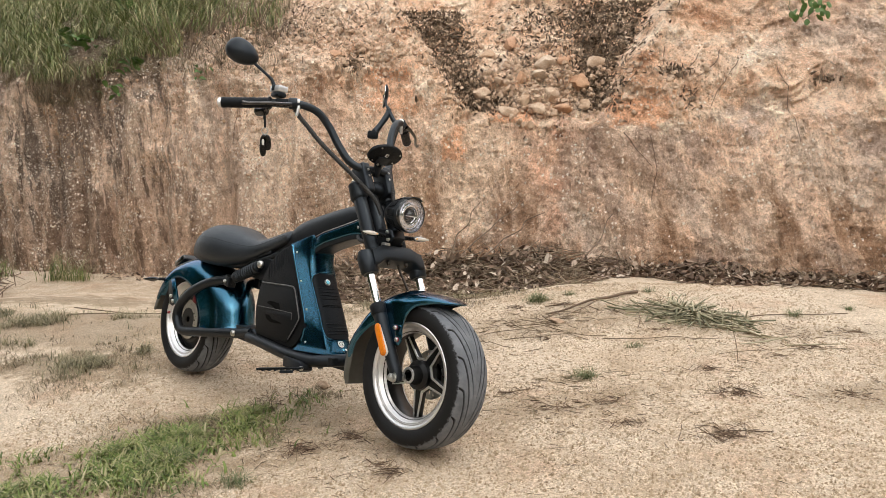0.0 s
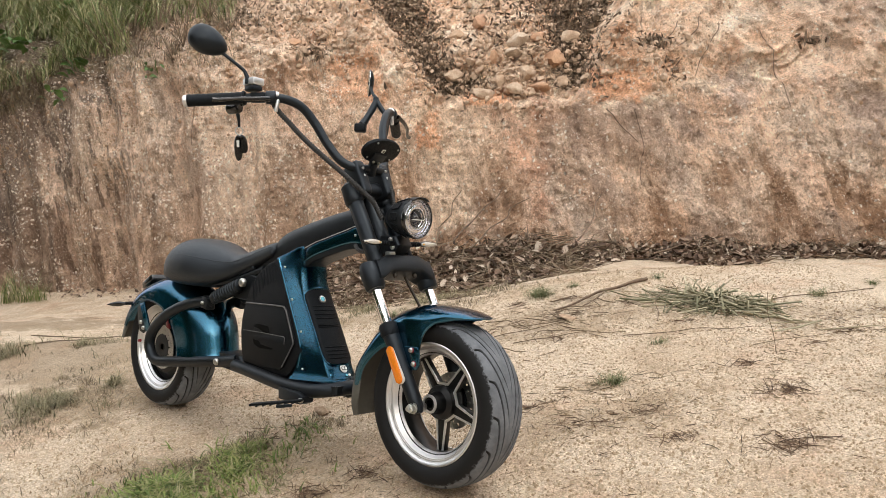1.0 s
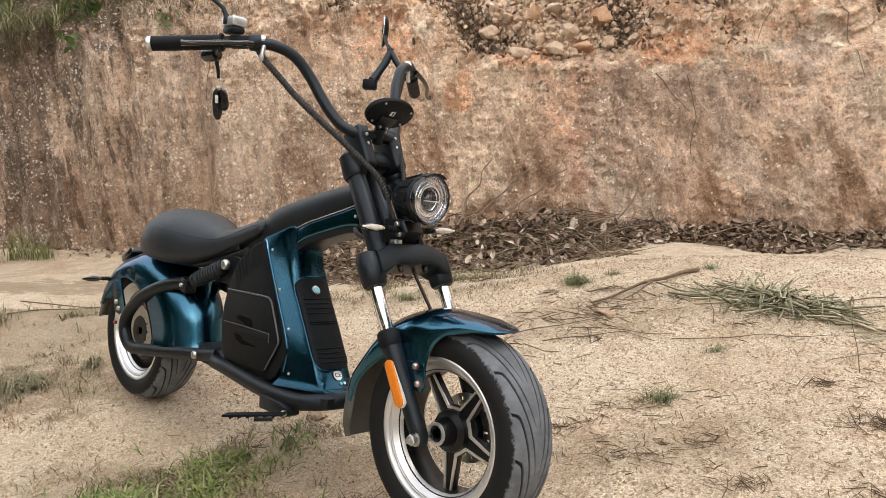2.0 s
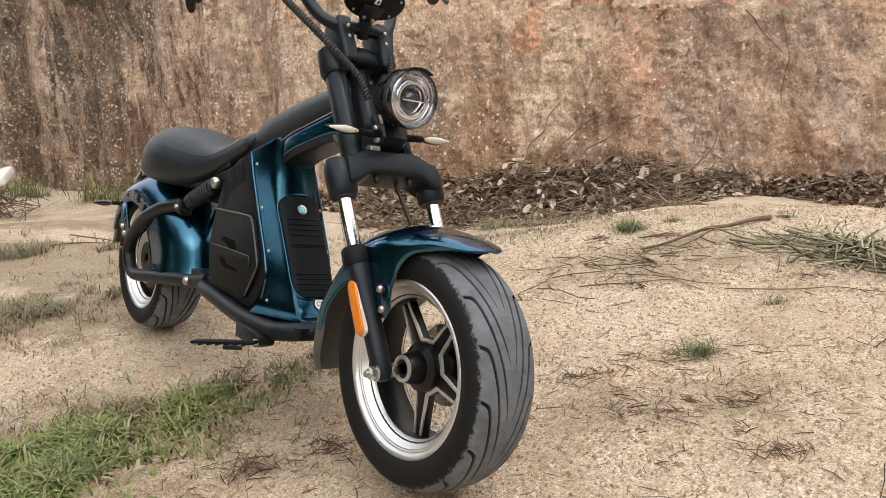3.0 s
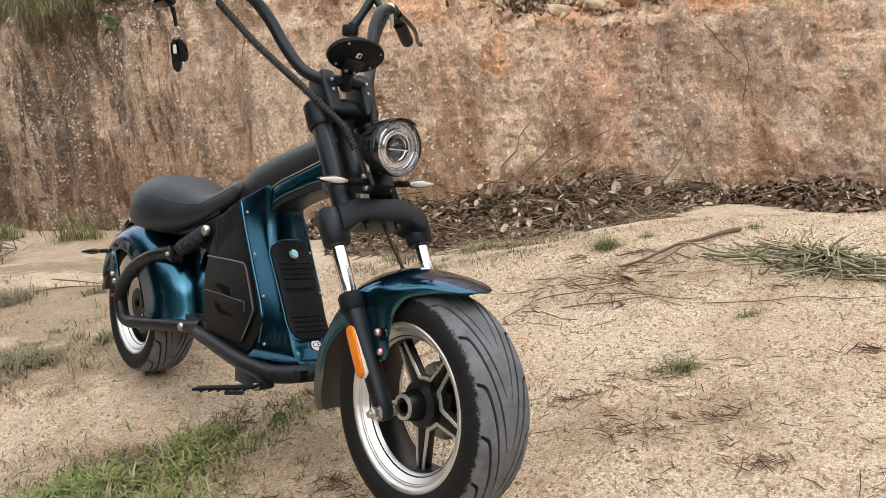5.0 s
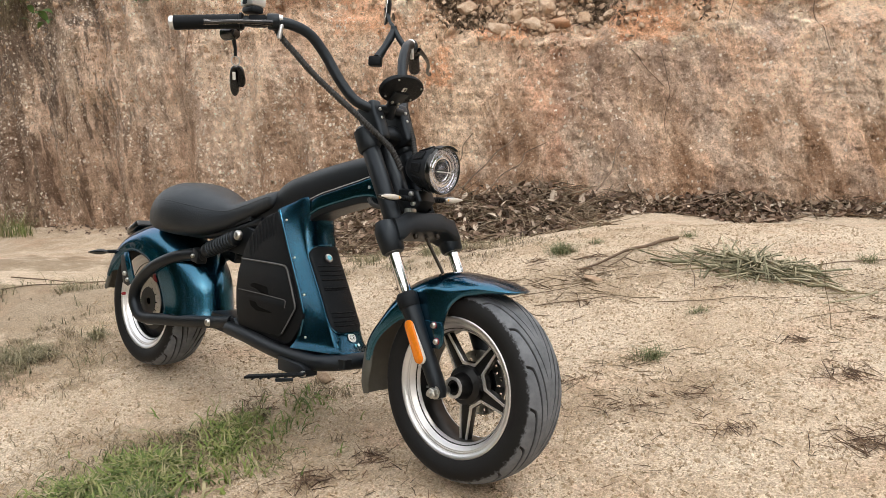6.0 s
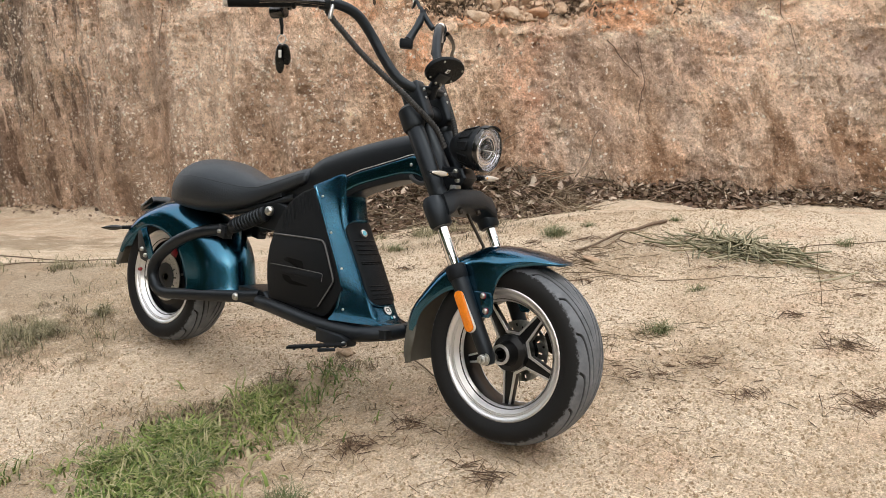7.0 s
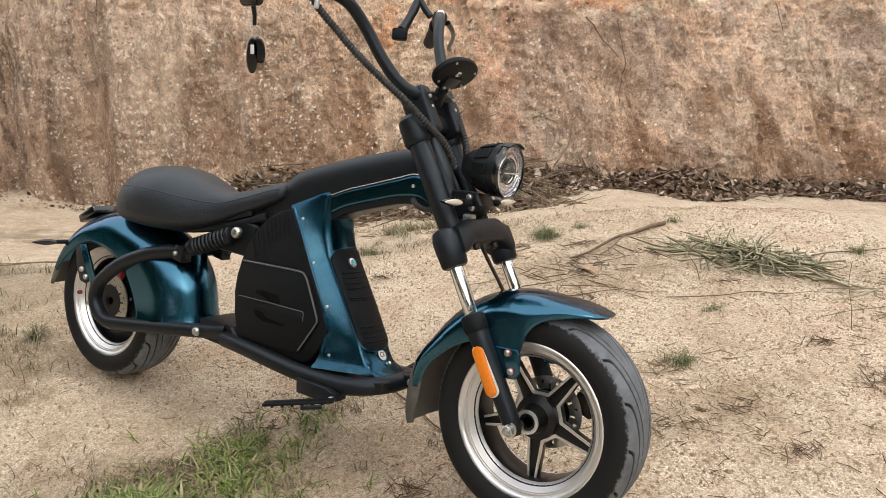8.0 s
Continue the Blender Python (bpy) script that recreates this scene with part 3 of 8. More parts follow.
REFLECT = material("lamp_reflector", (0.90, 0.90, 0.95), 0.16, 1.0, vary=0.08, scale=120)
PROJECTOR = material("smoky_lens", (0.10, 0.10, 0.11), 0.08, 0.6, coat=1.0)
WHITE = material("white_print", (0.78, 0.78, 0.76), 0.5)
RED = material("red_lacquer", (0.24, 0.010, 0.016), 0.3, coat=0.6)
PIN = material("silver_pinstripe", (0.55, 0.56, 0.57), 0.35, 0.6)
# lighter grey that paints the highlight on the hatch edges
EDGE_SHINE = material("edge_shine_grey", (0.075, 0.075, 0.077), 0.42, vary=0.3, scale=60)
FLAP = material("grey_brown_plastic", (0.085, 0.083, 0.072), 0.55, vary=0.2, scale=30, rough_vary=0.1)
BRASS = material("teal_cap", (0.10, 0.42, 0.52), 0.25, 0.6, coat=0.6)

TYRE_R, TYRE_W, BASE = 0.2285, 0.100, 1.428
AHEAD, UP = Vector((0.7138, -0.6963, 0.0747)), Vector((0.0933, 0.2003, 0.9753))
LEFT = UP.cross(AHEAD).normalized()
AHEAD = LEFT.cross(UP).normalized()
AXLE = Vector((-0.0371, 2.3647, 0.2973)) - LEFT * 0.020
SLIM = 0.73  # width of the wheels against their round sections
SCOOTER = Matrix.Translation(AXLE) @ Matrix((AHEAD, LEFT, UP)).transposed().to_4x4()
SHIFT = Vector((0.70, 0, TYRE_R))
scooter = new("electric_scooter")
scooter.matrix_world = SCOOTER @ Matrix.Translation(-SHIFT)
tagged(scooter, "teal and black chopper-style electric scooter parked on the sand", "scooter")


def sp(name, bm, material_, parent=None, label="", angle=38, slim=True):
    """A part of the scooter, given in the scooter's own axes; slim draws it in towards the middle plane."""
    if slim:
        for v in bm.verts:
            v.co.y -= 0.020 * max(-1.0, min(1.0, v.co.y / 0.1))
    bmesh.ops.translate(bm, verts=bm.verts, vec=SHIFT)
    return part(name, bm, material_, parent or scooter, label, angle)


def bolt(p, r=0.008, axis=(0, -1, 0), parent=None, h=0.008, mat=None, name="bolt", label=""):
    """A button-head bolt whose socket faces along the axis."""
    bm = bmesh.new()
    a = Vector(axis).normalized()
    o = Vector(p)
    tube(bm, [o - a * 0.004, o + a * h * 0.5, o + a * h * 0.85, o + a * h, o + a * h, o + a * h * 0.4],
         [r, r, r * 0.82, r * 0.58, r * 0.45, r * 0.42], 12)
    return sp(name, bm, mat or STEEL, parent, label)


def tyre_mesh(name):
    """A tyre whose mesh lines run along its grooves: hooks at the shoulder that sweep round towards the middle."""
    pitch, count, npf = 24.0, 15, 170
    # profile from the right bead over the crown to the left bead: across and radius
    prof = np.array(smooth_line([(-0.082, 0.158), (-0.095, 0.170), (-0.104, 0.187), (-0.102, 0.203), (-0.090, 0.2155), (-0.065, 0.2235), (-0.033, 0.2275), (0, TYRE_R)], 12))
    full = np.concatenate([prof, (prof * [-1, 1])[-2::-1]])
    run = np.concatenate([[0], np.cumsum(np.hypot(*np.diff(full, axis=0).T))])
    dense = np.where(np.interp(np.linspace(0, run[-1], 400), run, full[:, 1]) > 0.20, 3.5, 1.0)
    cum = np.concatenate([[0], np.cumsum(0.5 * (dense[1:] + dense[:-1]))])
    s = np.interp(np.linspace(0, cum[-1], npf), cum, np.linspace(0, run[-1], 400))
    py, pr = np.interp(s, run, full[:, 0]), np.interp(s, run, full[:, 1])
    tread = pr > 0.199
    a = np.where(tread, np.minimum(np.abs(py) / TYRE_W, 0.90), 0.90)
    bend = 0.035 * np.log1p(np.exp(np.clip((0.66 - a) / 0.035, -40, 40)))
    reach = 9.0 * (0.90 - a) + 88.0 * bend
    slope = 9.0 + 88.0 / (1 + np.exp(np.clip((a - 0.66) / 0.035, -40, 40)))
    lean = slope * radians(1) * TYRE_R / (TYRE_W * SLIM)
    half = (0.0024 + 0.0012 * step(0.35, 0.7, a)) * np.sqrt(1 + lean ** 2) / TYRE_R / radians(1)
    half = half * (0.35 + 0.65 * step(0.08, 0.30, a))
    deep = 0.0055 * step(0.89, 0.86, a) * step(0.09, 0.14, a) * tread
    # places round one pitch: the groove's floor, its walls, then the land
    land_u = np.linspace(0, 1, 12)
    T, C, M = [], [], []
    for k in range(count):
        for f, c in ((-0.72, 1.0), (0.0, 1.0), (0.72, 1.0)):
            T.append(pitch * k + f * half), C.append(c * deep), M.append(np.where(deep > 0.001, 0.0, 1.0))
        for u in land_u:
            T.append(pitch * k + half + u * (pitch - 2 * half)), C.append(0 * deep), M.append(1.0 + 0 * deep)
    nt = len(T)
    T = np.radians(np.array(T) - reach[None, :])
    R = pr[None, :] - np.array(C)
    land = np.array(M) * tread[None, :]
    Y = np.repeat(py[None, :], nt, 0)
    verts = np.stack([R * np.cos(T), Y * SLIM * 0.94, R * np.sin(T)], -1).reshape(-1, 3)
    i, j = np.meshgrid(np.arange(nt), np.arange(npf - 1), indexing="ij")
    k = (i + 1) % nt
    faces = np.stack([i * npf + j, i * npf + j + 1, k * npf + j + 1, k * npf + j], -1).reshape(-1, 4)
    me = from_arrays(name, verts, faces, RUBBER, 35)
    me.attributes.new("land", "FLOAT", "POINT").data.foreach_set("value", land.ravel())
    return me


TYRE = tyre_mesh("tyre")


def wp(name, bm, material_, parent, label="", place=None):
    """A part of a wheel."""
    for v in bm.verts:
        v.co.y *= SLIM
    return part(name, bm, material_, parent, label, place=place)


def wheel(name, x, turn, label, motor=False):
    """A wheel: silver lipped rim, black barrel, five-pointed star with bright edges, hub and tyre."""
    place = Matrix.Translation(Vector((x, 0, 0)) + SHIFT)
    bm = bmesh.new()
    lathe(bm, [(-0.0585, 0.1365), (-0.044, 0.1310), (0.044, 0.1310), (0.0585, 0.1365), (0.05, 0.149), (-0.05, 0.149), (-0.0585, 0.1365)], seg=72)
    w = wp(name, bm, WHEEL_BLACK, scooter, label, place=place)
    tagged(new("tyre", TYRE), "wide black road tyre with dusty curved tread").parent = w
    for s in (-1, 1):
        bm = bmesh.new()
        lathe(bm, [(s * 0.040, 0.1320), (s * 0.046, 0.1304), (s * 0.050, 0.1316), (s * 0.059, 0.1380), (s * 0.070, 0.1440), (s * 0.0735, 0.1462), (s * 0.0738, 0.1488), (s * 0.0765, 0.1500), (s * 0.0768, 0.1530), (s * 0.0805, 0.1545), (s * 0.0835, 0.1560), (s * 0.087, 0.1600),
                   (s * 0.088, 0.1630), (s * 0.086, 0.1655), (s * 0.080, 0.1650), (s * 0.076, 0.158), (s * 0.050, 0.150), (s * 0.040, 0.1320)], seg=96)
        wp("rim_lip", bm, ALU, w, "polished aluminium rim lip")
    # star
    yf = -0.012
    for k in range(0 if motor else 5):
        a = radians(turn + 72 * k)
        rot = Matrix.Rotation(-a, 4, "Y")
        bm = bmesh.new()
        outline = [(0.004, -0.012), (0.0430, -0.0313), (0.0530, -0.0178), (0.136, -0.0105), (0.136, 0.0105), (0.0530, 0.0178), (0.0430, 0.0313), (0.004, 0.012)]
        slab(bm, outline, yf + 0.026, yf, 0.002, rot)
        spoke = wp("spoke", bm, WHEEL_BLACK, w)
        for sgn in (-1, 1):
            bm = bmesh.new()
            line = [(0.1315, sgn * 0.0108), (0.0900, sgn * 0.0145), (0.0530, sgn * 0.0180), (0.0432, sgn * 0.0314)]
            inner = [(0.0375, sgn * 0.0272), (0.0485, sgn * 0.0125), (0.0900, sgn * 0.0092), (0.1315, sgn * 0.0058)]
            ring0 = [rot @ Vector((x_, yf + 0.003, z_)) for x_, z_ in line + inner]
            ring1 = [rot @ Vector((x_, yf - 0.0035, z_)) for x_, z_ in line + inner]
            loft(bm, [ring0, ring1])
            wp("spoke_edge", bm, ALU, spoke, "bright machined edge")
    if motor:
        bm = bmesh.new()
        lathe(bm, [(0.07, 0.02), (0.07, 0.118), (0.05, 0.140), (-0.012, 0.1415), (-0.020, 0.132), (-0.030, 0.112), (-0.045, 0.100), (-0.048, 0.060), (-0.060, 0.052), (-0.062, 0.012)], seg=64)
        drum = wp("hub_motor", bm, WHEEL_BLACK, w, "black hub motor drum")
        for k in range(6):
            a = radians(60 * k + 12)
            bm = bmesh.new()
            rod(bm, (0.084 * math.cos(a), -0.046, 0.084 * math.sin(a)), (0.084 * math.cos(a), -0.053, 0.084 * math.sin(a)), 0.005, seg=8)
            wp("motor_bolt", bm, STEEL, drum)
        return w
    bm = bmesh.new()
    lathe(bm, [(-0.012, 0.048), (-0.030, 0.046), (-0.040, 0.032), (-0.078, 0.027), (-0.082, 0.025), (-0.083, 0.012), (0.06, 0.012), (0.06, 0.04), (0.012, 0.048)], seg=40)
    wp("hub", bm, WHEEL_BLACK, w)
    bm = bmesh.new()
    lathe(bm, [(-0.0825, 0.0255), (-0.0875, 0.0250), (-0.0885, 0.0225), (-0.0875, 0.0185), (-0.0825, 0.018)], seg=36)
    wp("hub_ring", bm, ALU, w, "bright hub bearing ring")
    return w


def brake_disc(parent, y, r=0.078):
    """A vented brake disc with holes through it."""
    bm = bmesh.new()
    n, rings = 72, [(0.048, 0), (0.055, 1), (0.062, 0), (0.070, 1), (r, 0)]
    for side in (-0.002, 0.002):
        grid = [[bm.verts.new((q * math.cos(2 * math.pi * k / n), y + side, q * math.sin(2 * math.pi * k / n))) for k in range(n)] for q, _ in rings]
        for j in range(len(rings) - 1):
            for k in range(n):
                hole = (j in (0, 1) and k % 6 == 0) or (j == 2 and k % 6 == 3)
                if hole:
                    continue
                bm.faces.new((grid[j][k], grid[j][(k + 1) % n], grid[j + 1][(k + 1) % n], grid[j + 1][k]))
    lathe(bm, [(y - 0.002, r), (y + 0.002, r)], seg=n)
    wp("brake_disc", bm, STEEL, parent, "drilled steel brake disc")
    bm = bmesh.new()
    lathe(bm, [(y - 0.003, 0.02), (y - 0.003, 0.050), (y + 0.003, 0.050), (y + 0.003, 0.02)], seg=24)
    wp("disc_carrier", bm, SATIN, parent)


front_wheel = wheel("front_wheel", 0.0, -90, "fat front wheel with a five-point star and silver lip")
brake_disc(front_wheel, 0.052)
rear_wheel = wheel("rear_wheel", -BASE, -60, "fat rear wheel with hub motor and silver lip", True)
brake_disc(rear_wheel, -0.062, 0.085)


def arc_point(centre, r, deg, y):
    return (centre[0] + r * math.cos(radians(deg)), y, centre[1] + r * math.sin(radians(deg)))


# front mudguard: a crowned shell with a pointed front tip
def mudguard(centre, stations, n=9, thick=0.004, box=2.4):
    """A shell of cross-sections (angle, crown radius, edge radius, half width and, if flanked, shoulder depth)."""
    bm = bmesh.new()
    st = smooth_line(stations, 6)
    rings = []
    for deg, rc, re, hw, *deep in st:
        ring = []
        out, inn = [], []
        for k in range(2 * n + 1):
            u = -1 + k / n
            a = abs(u)
            e = (1 - (1 - a ** box) ** (1 / box)) if a < 1 else 1.0
            yy = math.copysign(hw * min(1.0, a * 1.12) ** 0.92, u) if a < 0.9 else math.copysign(hw, u)
            rr = rc - (rc - re) * e
            if deep:
                # a round shoulder of its own depth, then a flat flank
                turn = min(1.0, a / 0.72) * math.pi / 2
                yy = math.copysign(hw * math.sin(turn), u)
                rr = rc - deep[0] * (1 - math.cos(turn)) - max(0.0, (a - 0.72) / 0.28) * (rc - deep[0] - re)
            out.append(arc_point(centre, rr, deg, yy))
            inn.append(arc_point(centre, rr - thick, deg, yy * (1 - thick / max(hw, 0.02))))
        ring = out + inn[::-1]
        rings.append(ring)
    loft(bm, rings)
    return bm


GUARD = [(180, 0.292, 0.246, 0.098, 0.034), (165, 0.286, 0.236, 0.106, 0.038), (150, 0.271, 0.214, 0.112, 0.042), (136, 0.268, 0.198, 0.114, 0.045), (124, 0.268, 0.182, 0.115, 0.046), (113, 0.267, 0.152, 0.115, 0.046), (104, 0.266, 0.128, 0.115, 0.046),
         (97, 0.265, 0.122, 0.115, 0.046), (91, 0.264, 0.132, 0.115, 0.046), (86.5, 0.264, 0.186, 0.113, 0.043), (80, 0.265, 0.220, 0.107, 0.034), (72, 0.270, 0.240, 0.096, 0.022), (64, 0.276, 0.262, 0.076, 0.012), (59, 0.281, 0.275, 0.050, 0.005), (57.5, 0.282, 0.280, 0.022, 0.002)]
sp("front_mudguard", mudguard((-0.02, 0.0), GUARD, n=16), TEAL, label="glossy teal front mudguard with deep flanks", angle=60)
# unpainted inside
sp("mudguard_liner", mudguard((-0.02, 0.0), [(a, rc - 0.005, re - 0.001, hw - 0.005, dp) for a, rc, re, hw, dp in GUARD[:-3]], n=16, thick=0.002), FLAP, label="grey-brown unpainted inside of the mudguard", angle=60)
# the dark inner flap at its rear
bm = mudguard((-0.02, 0.0), [(196, 0.295, 0.268, 0.082), (190, 0.293, 0.256, 0.094), (183, 0.290, 0.243, 0.100), (176, 0.287, 0.240, 0.100), (165, 0.282, 0.240, 0.1)], thick=0.003)
sp("mud_flap", bm, FLAP, label="grey-brown plastic mud flap", angle=60)
for s in (-1, 1):
    bm = bmesh.new()
    slab(bm, [(-0.075, 0.150), (-0.022, 0.152), (-0.014, 0.140), (-0.012, 0.104), (-0.022, 0.090), (-0.048, 0.088), (-0.062, 0.10)], s * 0.111, s * 0.118, 0.003)
    stay = sp("mudguard_stay", bm, TEAL)
    for q in ((-0.041, 0.142), (-0.030, 0.106)):
        bolt((q[0], s * 0.118, q[1]), 0.0072, (0, s, 0), stay, label="steel bolt with a red washer")
        bm = bmesh.new()
        rod(bm, (q[0], s * 0.117, q[1]), (q[0], s * 0.1205, q[1]), 0.0084, seg=14)
        sp("washer", bm, RED, stay)

# rear mudguard: a deep barrel that also covers the tyre's flanks
RC = (-BASE, 0.0)
sp("rear_mudguard", mudguard(RC, [
    (-3, 0.402, 0.200, 0.124, 0.13), (2, 0.392, 0.196, 0.121, 0.125), (8, 0.387, 0.190, 0.120, 0.12), (18, 0.384, 0.184, 0.121, 0.115), (30, 0.366, 0.180, 0.122, 0.10), (46, 0.330, 0.180, 0.123, 0.085), (62, 0.298, 0.180, 0.124, 0.070),
    (84, 0.277, 0.178, 0.124, 0.060), (106, 0.265, 0.185, 0.122, 0.056), (134, 0.264, 0.192, 0.118, 0.052), (152, 0.271, 0.212, 0.112, 0.045), (165, 0.285, 0.240, 0.102, 0.036)], n=20), TEAL, label="glossy teal barrel-shaped rear mudguard", angle=60)
bm = mudguard(RC, [(163, 0.279, 0.236, 0.092), (170, 0.287, 0.250, 0.09), (178, 0.298, 0.272, 0.085)], thick=0.003)
sp("rear_flap", bm, FLAP, label="grey-brown rear mud flap", angle=60)
for s in (-1, 1):
    bm = bmesh.new()
    slab(bm, [(-1.515, 0.155), (-1.488, 0.165), (-1.438, 0.066), (-1.462, 0.052), (-1.49, 0.058), (-1.510, 0.10)], s * 0.122, s * 0.130, 0.003)
    stay = sp("rear_stay", bm, SATIN)
    bm = bmesh.new()
    slab(bm, [(-1.493, 0.166), (-1.463, 0.172), (-1.408, 0.074), (-1.436, 0.062)], s * 0.126, s * 0.133, 0.002)
    sp("stay_strip", bm, TEAL, stay, "teal strip")
    for q in ((-1.478, 0.094), (-1.456, 0.074)):
        bolt((q[0], s * 0.131, q[1]), 0.008, (0, s, 0), stay)
    bolt((-1.497, s * 0.122, 0.020), 0.006, (0, s, 0), stay, mat=RED)

# swing arm: one bent tube a side
for s in (-1, 1):
    bm = bmesh.new()
    y = s * 0.128
    tube(bm, [(-0.89, s * 0.082, 0.012), (-0.98, s * 0.086, -0.002), (-1.10, s * 0.105, -0.016), (-1.25, s * 0.122, -0.032), (-1.34, y, -0.040), (-1.385, y, -0.026), (-1.410, y, 0.010),
              (-1.405, y, 0.048), (-1.375, y, 0.084), (-1.30, y, 0.134), (-1.21, s * 0.116, 0.174), (-1.13, s * 0.098, 0.195), (-1.06, s * 0.085, 0.202)], 0.0195, 16, 6)
    arm = sp("swing_arm", bm, SATIN, label="satin black bent-tube swing arm")
    bolt((-0.988, s * 0.100, -0.003), 0.0125, (0, s, 0), arm, 0.013)
    bolt((-1.456, s * 0.112, -0.004), 0.010, (0, s, 0), arm, 0.012)
    bm = bmesh.new()
    slab(bm, [(-1.10, 0.178), (-1.065, 0.172), (-1.058, 0.212), (-1.09, 0.222)], s * 0.065, s * 0.108, 0.004)
    sp("shock_bracket", bm, SATIN, arm)
    bolt((-1.085, s * 0.108, 0.196), 0.007, (0, s, 0), arm)
    # shock absorber
    p0, p1 = Vector((-1.085, s * 0.080, 0.203)), Vector((-0.868, s * 0.080, 0.280))
    d = (p1 - p0).normalized()
    bm = bmesh.new()
    rod(bm, p0, p1, 0.010)
    shock = sp("shock_absorber", bm, SATIN)
    bm = bmesh.new()
    e1 = d.cross(Vector((0, 1, 0))).normalized()
    e2 = d.cross(e1)
    coil = []
    for k in range(9 * 12 + 1):
        a = 2 * math.pi * k / 12
        coil.append(p0 + d * (0.055 + 0.135 * k / 108) + 0.021 * (math.cos(a) * e1 + math.sin(a) * e2))
    tube(bm, coil, 0.0048, 8)
    sp("coil_spring", bm, SATIN, shock, "black coil spring")
    bm = bmesh.new()
    rod(bm, p0 + d * 0.03, p0 + d * 0.055, 0.023)
    sp("spring_seat", bm, SATIN, shock)
    bm = bmesh.new()
    rod(bm, p1 - d * 0.045, p1 - d * 0.03, 0.024)
    sp("spring_seat", bm, SATIN, shock)
    bolt(p1 + Vector((0, s * 0.010, 0)), 0.0155, (0, s, 0), shock, 0.014)

# frame: the flat bottom loop
loop = [(-0.885, -0.095, -0.004), (-0.80, -0.104, -0.008), (-0.62, -0.110, -0.026), (-0.48, -0.106, -0.030), (-0.425, -0.098, -0.024), (-0.388, -0.072, -0.017), (-0.370, -0.034, -0.013), (-0.366, 0, -0.012)]
full_loop = loop + [(p[0], -p[1] + 0.010, p[2]) for p in loop[-2::-1]]
bm = bmesh.new()
tube(bm, full_loop, 0.0212, 16, 6)
frame_loop = sp("bottom_frame", bm, SATIN, label="satin black tubular bottom frame")
bm = bmesh.new()
slab(bm, [(-0.885, 0.004), (-0.62, -0.014), (-0.48, -0.016), (-0.36, -0.004), (-0.36, -0.028), (-0.48, -0.046), (-0.62, -0.044), (-0.885, -0.022)], -0.095, 0.095, 0.004)
sp("belly_plate", bm, SATIN, frame_loop)
bm = bmesh.new()
slab(bm, [(-1.0, 0.03), (-0.87, 0.03), (-0.84, 0.0), (-0.88, -0.03), (-0.99, -0.022)], -0.088, 0.088, 0.006)
sp("pivot_block", bm, SATIN, frame_loop)
# front lug
bm = bmesh.new()
slab(bm, [(-0.375, 0.006), (-0.338, 0.010), (-0.318, 0.000), (-0.320, -0.020), (-0.375, -0.024)], -0.006, 0.010, 0.003)
sp("front_lug", bm, SATIN, frame_loop)
bolt((-0.334, -0.006, -0.006), 0.008, (0, -1, 0), frame_loop)
for s in (-1, 1):
    bm = bmesh.new()
    slab(bm, [(-0.585, -0.03), (-0.49, -0.034), (-0.462, -0.045), (-0.462, -0.062), (-0.478, -0.070), (-0.582, -0.066)], s * 0.095, s * 0.140, 0.004)
    bracket = sp("footpeg_bracket", bm, SATIN, frame_loop)
    bm = bmesh.new()
    a, b = (Vector((-0.452, -0.150, -0.052)), Vector((-0.590, -0.236, -0.076))) if s < 0 else (Vector((-0.465, 0.150, -0.046)), Vector((-0.452, 0.238, -0.020)))
    m = Matrix.Translation((a + b) / 2) @ (b - a).to_track_quat("X", "Z").to_matrix().to_4x4()
    block(bm, ((b - a).length, 0.030, 0.007), m, 0.0025, 2)
    peg = sp("footpeg", bm, PLASTIC, bracket, "black ribbed rubber footpeg")
    for k in range(6):
        bm = bmesh.new()
        block(bm, (0.007, 0.028, 0.005), m @ Matrix.Translation((-0.055 + 0.023 * k, 0, -0.005)), 0.002, 1)
        sp("rib", bm, PLASTIC, peg)
    bm = bmesh.new()
    block(bm, (0.05, 0.006, 0.010), m @ Matrix.Translation((-0.03, -s * 0.014, -0.010)), 0.002, 1)
    sp("peg_lug", bm, SATIN, peg)
    bolt((-0.468, s * 0.142, -0.056), 0.008, (0, s, 0), bracket)
# the stand, folded up under the belly
bm = bmesh.new()
tube(bm, [(-0.680, 0.072, -0.046), (-0.660, 0.074, -0.056), (-0.640, 0.076, -0.064), (-0.620, 0.078, -0.070)], [0.012, 0.011, 0.010, 0.010], 12, 4)
stand = sp("side_stand", bm, SATIN)
bm = bmesh.new()
block(bm, (0.034, 0.026, 0.010), Matrix.Translation((-0.612, 0.079, -0.072)) @ Matrix.Rotation(radians(18), 4, "Y"), 0.003)
sp("stand_foot", bm, SATIN, stand)


